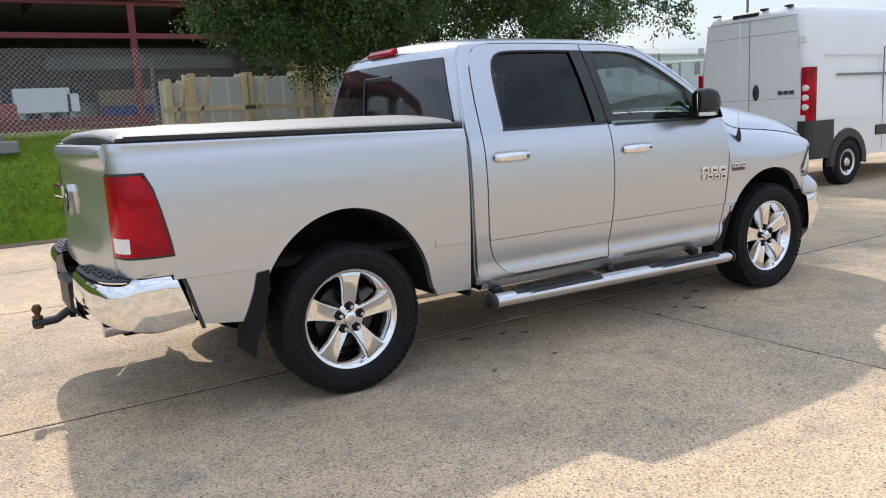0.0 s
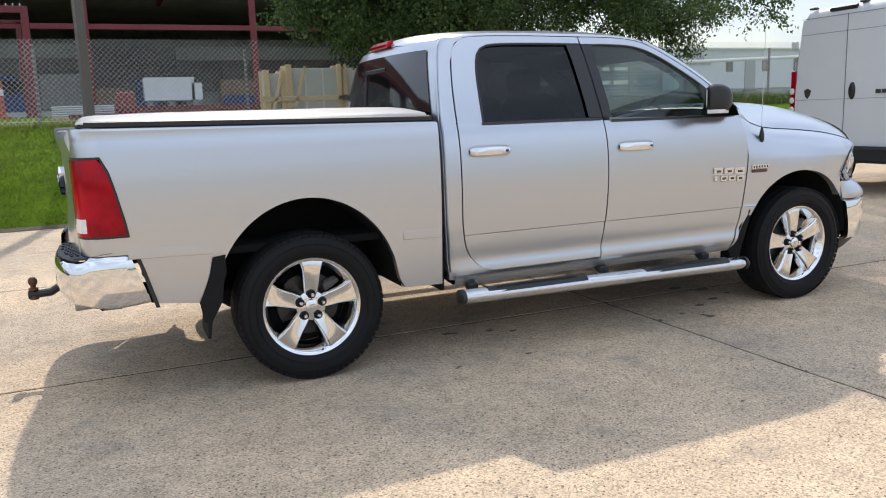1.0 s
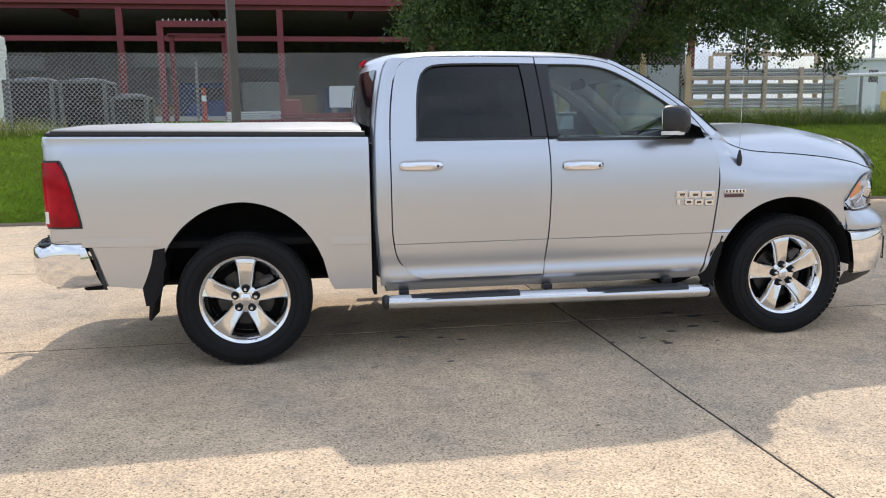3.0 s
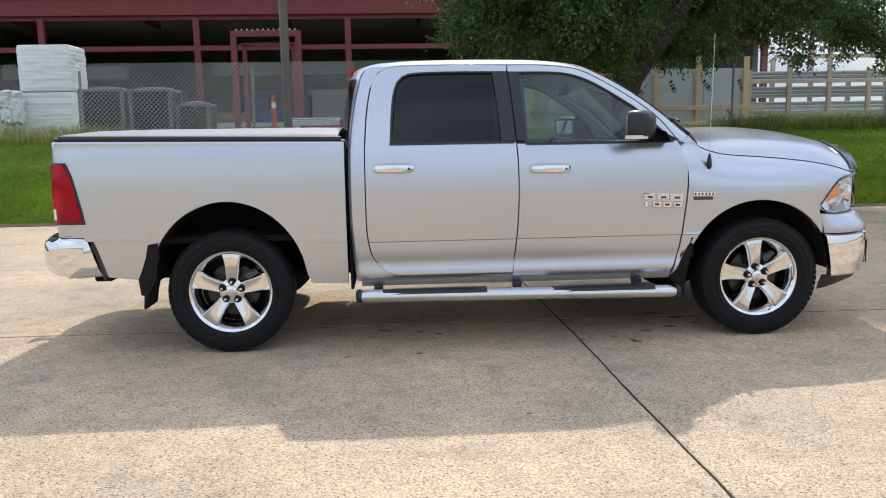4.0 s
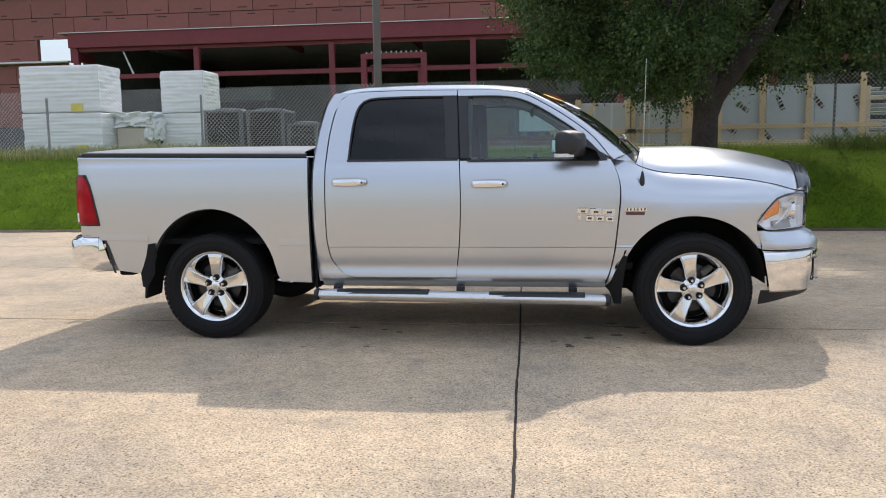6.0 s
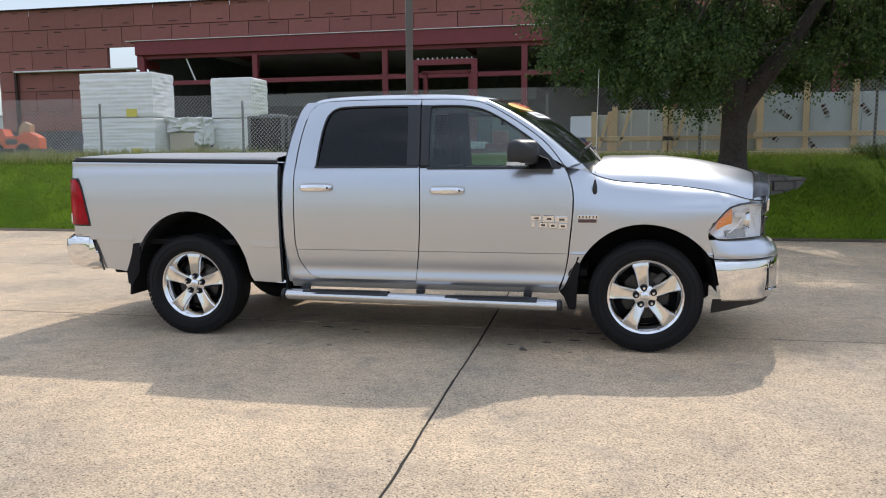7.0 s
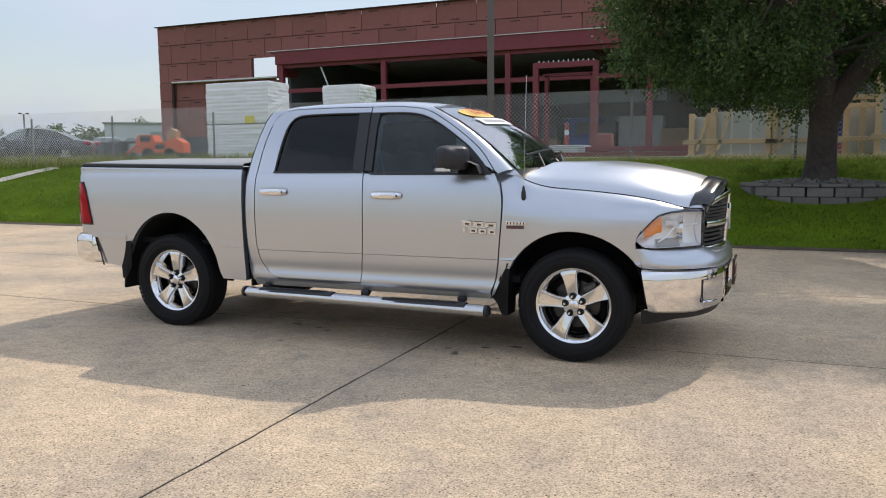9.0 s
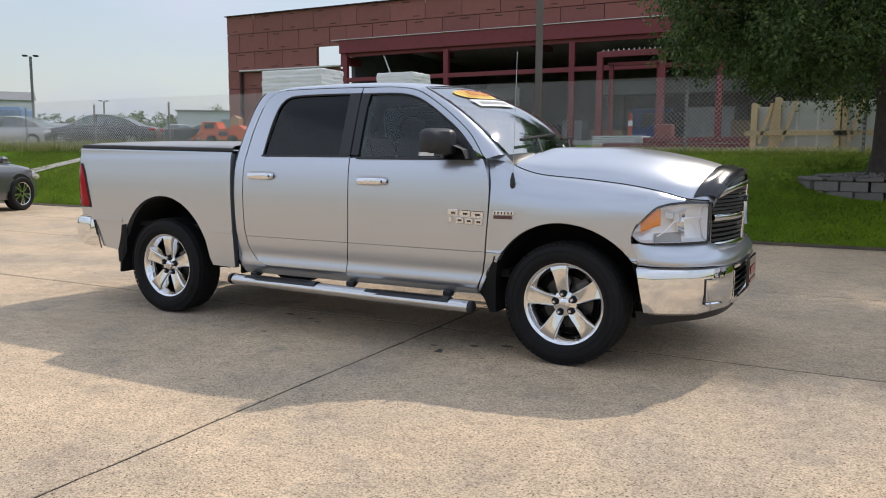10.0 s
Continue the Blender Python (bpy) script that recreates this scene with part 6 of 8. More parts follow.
part("stem", M().revolve([(0.0, 1.5), (0.09, 1.5), (0.12, 0.1), (0.3, 0.06), (0.3, 0.0)], 12, "z"), mat("orange_plastic", (0.38, 0.06, 0.03), 0.5), cone)
part("band", M().revolve([(0.105, 0.9), (0.105, 1.15)], 12, "z"), WHITEB, cone)
rs = thing("steel_beam_stack", "stack of red steel beams lying on the ground", "beams", (4.4, 17.5, ground_z(0, 17.5)))
for k in range(4):
    part("beam", M().box((-1.5 + 0.4 * k, 0.35 * (k % 3), 0.10 + 0.17 * (k // 2)), (9.0, 0.2, 0.15), None, 0.01), REDSTEEL, rs)


def wrapped_stack(x0, x1, y0, depth, z_mid, z_top, name_label, seed):
    """Foam boards shrink-wrapped in two tiers."""
    g0 = ground_z(0, y0)
    st = thing("wrapped_board_stack", name_label, "board stack", ((x0 + x1) / 2, y0 + depth / 2, g0))
    r2 = random.Random(seed)
    for za, zb in ((0.10, z_mid - g0 - 0.015), (z_mid - g0 + 0.015, z_top - g0)):
        m = M()
        n = 44
        w, d = (x1 - x0) / 2, depth / 2
        rows = []
        for i in range(n + 1):
            z = za + (zb - za) * i / n
            tuck = 0.02 if i in (0, n) else (0.0, 0.002, 0.008, 0.003)[i % 4]
            row = []
            per = [(-w, -d), (0, -d), (w, -d), (w, 0), (w, d), (0, d), (-w, d), (-w, 0)]
            for k in range(8):
                for q in range(8):
                    a, b = per[k], per[(k + 1) % 8]
                    px, py = a[0] + (b[0] - a[0]) * q / 8, a[1] + (b[1] - a[1]) * q / 8
                    jj = 0.022 * noise.noise((px * 3 + seed, py * 3, z * 7)) + 0.012 * noise.noise((px * 11, py * 11 + seed, z * 23)) - tuck
                    row.append((px * (1 + jj / w), py * (1 + jj / d), z))
            rows.append(row)
        m.grid(rows, close=True)
        top = rows[-1]
        m.add(top + [(0, 0, zb + 0.04)], [(k, (k + 1) % 64, 64) for k in range(64)])
        part("wrapped_tier", m, WRAP, st, smooth=50)
    part("pallet", M().box((0, 0, 0.05), (x1 - x0 - 0.1, depth - 0.1, 0.10)), WOOD, st)
    return st


sa = wrapped_stack(-12.87, -10.37, 15.3, 1.22, 2.74, 4.11, "tall stack of boards in white plastic wrap", 3)
part("label", M().box((0.52, -0.635, 1.40), (0.36, 0.01, 0.24)), LABELY, sa, "yellow paper label")
part("label", M().box((0.62, -0.635, 0.20), (0.36, 0.01, 0.22)), LABELY, sa, "yellow paper label")
wrapped_stack(-9.20, -7.80, 16.75, 1.22, 2.74, 4.02, "narrow stack of boards in white plastic wrap", 5)
tp = thing("torn_bundle", "torn white plastic bundle sagging off a crate", "bundle", (-9.85, 16.4, ground_z(0, 16.4)))


def crumple(c, s, n, amp, seed):
    """A soft box with creased, pushed-in faces."""
    m = M()
    for ax in range(3):
        for sg in (-1, 1):
            rows = []
            for i in range(n + 1):
                row = []
                for j in range(n + 1):
                    p = [0, 0, 0]
                    p[ax], p[(ax + 1) % 3], p[(ax + 2) % 3] = sg * 0.5, i / n - 0.5, j / n - 0.5
                    d = 1 + amp * noise.noise((p[0] * 4 + seed, p[1] * 4, p[2] * 4)) + 0.4 * amp * noise.noise((p[0] * 11, p[1] * 11 + seed, p[2] * 11))
                    row.append((c[0] + p[0] * s[0] * d, c[1] + p[1] * s[1] * d, c[2] + p[2] * s[2] * d))
                rows.append(row if sg > 0 else row[::-1])
            m.grid(rows)
    return m


part("plastic", crumple((0.1, 0, 1.03), (1.15, 0.95, 0.42), 9, 0.35, 2.0), WRAP, tp, smooth=25)
part("plastic", crumple((0.62, -0.1, 0.72), (0.32, 0.7, 0.6), 7, 0.4, 7.0), WRAP, tp, smooth=25)
part("crate", M().box((0.05, 0, 0.4), (0.95, 0.8, 0.75), None, 0.03), mat("cream_foam", (0.55, 0.48, 0.36), 0.8, var=0.15, scale=5), tp)


def condenser(x, w, h, y=14.0):
    ac = thing("air_conditioner", "grey outdoor air-conditioning condenser with louvred sides", "air conditioner", (x, y, ground_z(x, y)), "condensers by the fence")
    d = w
    CASE = mat("condenser_case", (0.125, 0.13, 0.13), 0.5, metal=0.2, var=0.1, scale=6)
    part("core", M().box((0, 0, h / 2), (w - 0.06, d - 0.06, h - 0.1)), DARK, ac)
    for sx in (-1, 1):
        for sy in (-1, 1):
            part("corner_post", M().box((sx * (w / 2 - 0.04), sy * (d / 2 - 0.04), h / 2), (0.08, 0.08, h), None, 0.01), CASE, ac)
    lou = M()
    for k in range(18):
        z = 0.08 + (h - 0.2) * k / 17
        for sy in (-1, 1):
            lou.box((0, sy * (d / 2 - 0.015), z), (w - 0.16, 0.012, 0.014))
            lou.box((sy * (w / 2 - 0.015), 0, z), (0.012, d - 0.16, 0.014))
    tagged(part("louvre", lou, IRON, ac, "dark louvres", smooth=0), kind="stuff")
    part("top_panel", M().box((0, 0, h - 0.02), (w, d, 0.07), None, 0.015), CASE, ac)
    part("fan_guard", M().revolve([(w * 0.4, 0.0), (w * 0.38, 0.05), (w * 0.2, 0.07), (0.0, 0.075)], 20, "z", (0, 0, h + 0.01)), CASE, ac, "domed wire fan guard")


condenser(-5.87, 1.06, 1.12), condenser(-4.72, 1.02, 1.10), condenser(-3.75, 0.82, 0.74)
solid("loose_conduit", M().tube([(-6.7, 13.7, ground_z(0, 13.7)), (-6.45, 13.6, ground_z(0, 13.6) + 0.35), (-6.35, 13.7, ground_z(0, 13.7) + 0.9)], 0.02, 6), GALV, "bent grey conduit beside the condenser", "conduit")

# crated panels in pine frames
def crate(x0, x1, y, top, n):
    g0 = ground_z(0, y)
    cr = thing("crated_panels", "grey panels standing in a pine crate", "crate", ((x0 + x1) / 2, y, g0), "crates behind the fence")
    w, h = x1 - x0, top - g0
    for k in range(n):
        part("panel", M().box((-w / 2 + (k + 0.5) * w / n, 0.15, 0.1 + h * 0.46), (w / n - 0.03, 0.5, h * 0.92), None, 0.01), GREYB, cr)
        if k:
            part("edge_strip", M().box((-w / 2 + k * w / n, -0.105, 0.1 + h * 0.46), (0.05, 0.02, h * 0.9)), FLASH, cr)
    for x in (-w / 2 + 0.02, w / 2 - 0.02):
        part("crate_post", M().box((x, -0.17, h / 2 + 0.05), (0.14, 0.10, h + 0.1), None, 0.01), WOOD, cr)
        part("crate_post", M().box((x, 0.45, h / 2 + 0.05), (0.10, 0.10, h + 0.1), None, 0.01), WOOD, cr)
    part("crate_rail", M().box((0, -0.23, 0.42), (w + 0.35, 0.05, 0.12), None, 0.008), WOOD, cr)
    part("crate_rail", M().box((0, 0.0, 0.05), (w + 0.2, 0.8, 0.1), None, 0.008), WOOD, cr)
    part("crate_brace", M().box((-w / 2 + 0.28, -0.24, h * 0.62), (0.07, 0.03, h * 0.9), pose(0, 0, 0, 0, 16, 0).to_3x3()), WOOD, cr)


crate(3.45, 4.78, 14.6, 2.62, 3)
crate(4.85, 6.2, 14.6, 2.62, 3)
crate(2.92, 3.38, 14.75, 2.5, 1)
tall = thing("pine_frame", "tall pine frame with crated boards", "wooden frame", (6.9, 15.4, ground_z(0, 15.4)))
for x, h in ((-0.40, 2.40), (-0.05, 1.5), (0.30, 3.15), (0.62, 1.6)):
    part("stud", M().box((x, 0.1 * math.sin(x * 9), h / 2), (0.13, 0.10, h), None, 0.008), WOOD, tall)
for z in (0.45, 1.25, 1.45):
    part("rail", M().box((0, -0.08, z), (1.3, 0.05, 0.12), None, 0.008), WOOD, tall)
part("board", M().box((0.1, 0.2, 0.7), (0.9, 0.08, 1.2)), GREYB, tall)
# insulation boards in a pine frame
g0 = ground_z(0, 15)
ins = thing("insulation_board_crate", "grey printed insulation boards in a pine frame", "board crate", (9.1, 15.0, g0))
for k in range(3):
    part("insulation_board", M().box((-1.95 + 0.6 + k * 1.22, 0.12, 0.12 + 0.72), (1.2, 0.10, 1.42), None, 0.008), REYB, ins)
rk = random.Random(2)
for k in range(8):
    x, z = -1.62 + (k % 4) * 0.95 + 0.3 * (k // 4), 0.30 + (k // 4) * 0.72 + rk.uniform(-0.08, 0.14)
    pb = M()
    for q, w in enumerate((0.07, 0.05, 0.09, 0.03)):
        pb.box((q * 0.10 - 0.15, 0, 0.0), (w, 0.008, 0.10))
    pb.moved(Matrix.Translation((x, 0.062, z)) @ Matrix.Rotation(radians(rk.choice((35, 52, 66))), 4, "Y") @ Matrix.Diagonal((1.0, 1, 1.15, 1)))
    part("print_bar", pb, INK, ins, "slanted unreadable print", smooth=0)
for x in (-1.95, -0.85, 0.3, 1.62):
    part("stud", M().box((x, -0.03, 0.85), (0.14, 0.06, 1.75 + 0.25 * math.sin(x * 5)), None, 0.008), WOOD, ins)
part("rail", M().box((0, -0.08, 0.50), (4.2, 0.05, 0.13), None, 0.008), WOOD, ins)
part("rail", M().box((0, 0.0, 0.07), (4.0, 0.5, 0.12), None, 0.008), WOOD, ins)
# lumber and metal racks
g0 = ground_z(0, 16)
rack = thing("lumber_rack", "pine rack loaded with pale siding and metal lengths", "rack", (13.3, 16.0, g0))
WEATHERED = mat("weathered_lumber", (0.47, 0.37, 0.26), 0.85, var=0.25, scale=9, rand=0.2)
for k in range(5):
    for y in (-0.5, 0.5):
        part("rack_post", M().box((-2.25 + k * 1.15, y, 0.75 + 0.4 * ((k * 7) % 3) / 2), (0.11, 0.10, 1.5 + 0.8 * ((k * 7) % 3) / 2), None, 0.008), WEATHERED, rack)
for z in (0.25, 1.18):
    part("rack_rail", M().box((0, -0.57, z), (5.2, 0.05, 0.10), None, 0.008), WEATHERED, rack)
for j in range(3):
    for k in range(6):
        part("siding_length", M().box((0.05 * ((k * 5) % 3), -0.1 + 0.02 * (k % 2), 0.36 + j * 0.42 + 0.05 * k), (4.9 + 0.15 * (k % 3), 0.7, 0.028)), FLASH if k % 2 else GALV, rack)
part("rack_rail", M().box((0.5, 0, 1.9), (3.6, 0.1, 0.10)), WEATHERED, rack)
# ---- chain-link fence ----
POSTM = mat("weathered_galvanised_post", (0.20, 0.20, 0.195), 0.6, metal=0.4, var=0.15, scale=12)
WIRE = mat("chain_link_wire", (0.64, 0.64, 0.63), 0.45, metal=0.2, var=0.1, scale=5)
fence = thing("chain_link_fence", "weathered galvanised chain-link fence on thin posts", "fence")
POSTS = [-27.6, -23.8, -20.0, -16.56, -13.25, -9.55, -5.58, -1.92, 1.92, 5.28, 8.82, 12.45, 16.1, 19.8, 23.5]
FY, FTOP = 11.5, 2.98


def fence_base(x):
    return ground_z(x, FY) + 0.03


for x in POSTS:
    part("post", M().tube([(x, FY, fence_base(x) - 0.1), (x + 0.01, FY, FTOP - 0.12)], 0.03, 8), POSTM, fence)
for a, b in zip(POSTS, POSTS[1:]):
    m = M()
    z0 = fence_base(a)
    h = FTOP - z0
    n = int((b - a + h) / 0.096)
    for k in range(n):
        for s in (1, -1):
            x0 = (a - h + k * 0.096) if s > 0 else (b + h - k * 0.096)
            t0 = max(0, (a - x0) / h) if s > 0 else max(0, (x0 - b) / h)
            t1 = min(1, (b - x0) / h) if s > 0 else min(1, (x0 - a) / h)
            if t1 <= t0:
                continue
            p, q = (x0 + s * h * t0, z0 + h * t0), (x0 + s * h * t1, z0 + h * t1 + 0.03)
            yy = FY - 0.035 + 0.004 * s
            r = 0.0044
            m.add([(p[0] - r, yy, p[1]), (p[0] + r, yy, p[1]), (p[0], yy + r * 1.6, p[1]), (q[0] - r, yy, q[1]), (q[0] + r, yy, q[1]), (q[0], yy + r * 1.6, q[1])], [(0, 1, 4, 3), (1, 2, 5, 4), (2, 0, 3, 5)])
    tagged(part("chain_link", m, WIRE, fence, "diamond chain-link mesh", smooth=0, fix=False), kind="stuff")
    part("tension_wire", M().tube([(a, FY - 0.03, z0 + 0.06), (b, FY - 0.03, z0 + 0.06)], 0.004, 4), WIRE, fence)

pole = thing("light_pole", "tall square brown-grey light pole", "light pole", (-1.07, 10.6, ground_z(0, 10.6)))
part("shaft", M().box((0, 0, 2.7), (0.15, 0.15, 5.6), Matrix.Rotation(radians(20), 3, "Z"), 0.02), mat("bronze_pole_paint", (0.13, 0.115, 0.10), 0.5, var=0.1, scale=8), pole)
part("base", M().box((0, 0, 0.05), (0.45, 0.45, 0.3), None, 0.04), BLOCKW, pole, "concrete pole base")
part("lamp_head", M().box((0, -0.4, 5.45), (0.4, 0.6, 0.14), None, 0.04), BLACKP, pole)
pad_ = thing("utility_cover", "small concrete pad with a grey box on the lawn", "utility pad", (-1.15, 10.25, ground_z(0, 10.25)))
part("pad", M().box((0, 0, 0.06), (1.0, 0.5, 0.22), None, 0.03), BLOCKW, pad_)
part("box", M().box((0.15, 0, 0.24), (0.22, 0.22, 0.16), None, 0.03), BLOCKW, pad_)
path_ = M().grid([[(x - 0.55 * k, y + 0.22 * k, ground_z(0, y + 0.22 * k) + 0.025) for k in (0, 0.33, 0.66, 1)] for x, y in ((-17.0, 7.75), (-16.2, 8.2), (-15.6, 8.6), (-15.25, 9.0), (-15.05, 9.4), (-14.85, 9.8), (-14.65, 10.2), (-14.45, 10.6))])
solid("footpath", path_, mat("pale_concrete_path", (0.46, 0.42, 0.35), 0.9, var=0.08, scale=6), "narrow pale concrete path across the lawn", "path", kind="structure")

# ---- tree with block-walled bed ----
TX, TY = 5.64, 9.20
TZ = ground_z(TX, TY)
BLOCKS = mat("grey_retaining_block", (0.165, 0.155, 0.145), 0.95, var=0.18, scale=8, rand=0.14, bump=0.4, bump_scale=45)
bed = thing("tree_bed", "oval of rough grey retaining blocks round the tree", "planter bed", (TX - 0.02, TY, 0))
BRX, BRY = 1.17, 0.64
for c, (zc, hh, dd, n) in enumerate(((0.70, 0.165, 0.22, 14), (0.868, 0.165, 0.22, 14), (0.985, 0.06, 0.27, 14))):
    turns = np.cumsum([math.hypot(BRX * math.sin(a), BRY * math.cos(a)) for a in (2 * math.pi * k / 720 for k in range(720))])
    length = turns[-1] * 2 * math.pi / 720 / n
    blk = M().box((0, 0, 0), (length - 0.012, dd, hh), None, 0.014).mesh("block", BLOCKS, 0)
    for k in range(n):
        a = 2 * math.pi * int(np.searchsorted(turns, turns[-1] * ((k + 0.5 * (c % 2)) / n))) / 720
        ob = part("retaining_block", blk, None, bed)
        ob.matrix_basis = Matrix.Translation((BRX * math.cos(a), BRY * math.sin(a), zc)) @ Matrix.Rotation(math.atan2(BRY * math.cos(a), -BRX * math.sin(a)), 4, "Z")
mul = M()
for k in range(900):
    r, a = 0.92 * math.sqrt(rng.random()), rng.uniform(0, 6.283)
    q = rng.uniform(0.025, 0.055)
    mul.box((r * BRX * math.cos(a), r * BRY * math.sin(a), 1.0 + 0.10 * (1 - r) + rng.uniform(-0.01, 0.02)), (q, q * 0.8, q * 0.6), Euler((rng.random(), rng.random(), rng.random() * 3)).to_matrix())
mul.grid([[(r * BRX * math.cos(a), r * BRY * math.sin(a), 0.99 + 0.10 * (1 - r)) for a in span(0, 2 * math.pi, 24)] for r in (0.02, 0.5, 0.96)])
tagged(part("river_stone", mul, mat("bed_stone", (0.20, 0.185, 0.165), 0.9, var=0.3, scale=20), bed, "grey stone mulch", smooth=0, fix=False), kind="stuff")
BARK = mat("tree_bark", (0.060, 0.050, 0.042), 0.95, var=0.5, scale=18, bump=1.0, bump_scale=16)


def leaf_mat():
    m = bpy.data.materials.new("tree_leaf")
    m.use_nodes = True
    nt = m.node_tree
    b = nt.nodes["Principled BSDF"]
    geo = nt.nodes.new("ShaderNodeNewGeometry")
    ramp = nt.nodes.new("ShaderNodeValToRGB")
    e = ramp.color_ramp.elements
    e[0].color, e[1].color = (0.034, 0.072, 0.020, 1), (0.16, 0.22, 0.065, 1)
    q = e.new(0.6)
    q.color = (0.072, 0.128, 0.036, 1)
    nt.links.new(geo.outputs["Random Per Island"], ramp.inputs[0])
    nt.links.new(ramp.outputs[0], b.inputs["Base Color"])
    b.inputs["Roughness"].default_value = 0.5
    tl_ = nt.nodes.new("ShaderNodeBsdfTranslucent")
    mx = nt.nodes.new("ShaderNodeMixShader")
    mx.inputs[0].default_value = 0.42
    nt.links.new(ramp.outputs[0], tl_.inputs[0])
    nt.links.new(b.outputs[0], mx.inputs[1])
    nt.links.new(tl_.outputs[0], mx.inputs[2])
    nt.links.new(mx.outputs[0], nt.nodes["Material Output"].inputs[0])
    return m


LEAF = leaf_mat()


def leaves(clumps, per, size, seed):
    """Small pointed leaves along short drooping shoots that leave each clump (centre, radius)."""
    g_ = np.random.RandomState(seed)
    unit = lambda v: v / (np.linalg.norm(v, axis=1)[:, None] + 1e-9)
    vs = []
    for centre, cr in clumps:
        n = int(per * (cr / 0.7) ** 2)
        shoots = max(5, int(34 * (cr / 0.7) ** 2))
        way = unit(g_.normal(size=(shoots, 3))) * (cr * g_.uniform(0.55, 1.3, size=(shoots, 1))) * np.array([1, 1, 0.75])
        pick = g_.randint(shoots, size=n)
        k = g_.uniform(0.2, 1.0, size=(n, 1)) ** 0.7
        p = way[pick] * k + g_.normal(size=(n, 3)) * (0.11 * cr)
        p[:, 2] -= 0.22 * cr * k[:, 0] ** 2
        c = np.array(centre) + p
        d = unit(g_.normal(size=(n, 3)) + 0.9 * unit(way[pick]) + np.array((0, 0, -0.6)))
        u = unit(np.cross(d, g_.normal(size=(n, 3))))
        s = size * g_.uniform(0.6, 1.3, size=(n, 1))
        vs.append(np.stack([c, c + d * s * 0.45 + u * s * 0.3, c + d * s, c + d * s * 0.45 - u * s * 0.3], axis=1).reshape(-1, 3))
    allv = np.concatenate(vs)
    m = M()
    m.v = [tuple(q) for q in allv.tolist()]
    m.f = [(k, k + 1, k + 2, k + 3) for k in range(0, len(m.v), 4)]
    return m


def tree(base, limbs, crown_c, crown_r, n_clumps, per, seed, label, zmin=2.4, droop=()):
    r_ = random.Random(seed)
    t = thing("tree", label, "tree", Matrix.Translation(base))
    tips = []
    for L in limbs:
        pts = [Vector(p) for p in L[0]]
        part(L[2], M().tube(pts, L[1], 12, False), BARK, t, smooth=60)
        tips.append(pts[-1])
    clumps = []
    tries = 0
    while len(clumps) < n_clumps and tries < 9000:
        tries += 1
        d = Vector((r_.gauss(0, 1), r_.gauss(0, 1), r_.gauss(0, 1))).normalized()
        k = r_.uniform(0.55, 1.0) ** 0.6
        p = Vector(crown_c) + Vector((d.x * crown_r[0], d.y * crown_r[1], d.z * crown_r[2])) * k
        low = zmin + 0.55 * noise.noise((p.x * 0.6, p.y * 0.6, seed))
        if p.z < low + 1.3 * max(0.0, 1 - math.hypot(p.x - 0.7, p.y) / 2.0):
            continue
        if p.x > 1.9 and p.y < 0.5 and r_.random() < 0.55:
            continue
        if 1.9 < p.x - 0.5 * p.y < 3.3 and p.z < 2.5:
            continue
        clumps.append((tuple(p), r_.uniform(0.42, 0.82)))
    clumps += list(droop)
    tw = M()
    for (c, cr) in clumps:
        src = min(tips, key=lambda q: (q - Vector(c)).length)
        mid = (src + Vector(c)) / 2 + Vector((r_.uniform(-0.2, 0.2), r_.uniform(-0.2, 0.2), 0.25))
        tw.tube([src, mid, Vector(c)], [0.05, 0.03, 0.012], 5, False)
    tagged(part("twig_work", tw, BARK, t, "thin dark branches", smooth=60, fix=False), kind="stuff")
    tagged(part("crown", leaves(clumps, int(per * 5.0), 0.066, seed), LEAF, t, "dense dark green leaf crown", smooth=0, fix=False), kind="stuff")
    return t


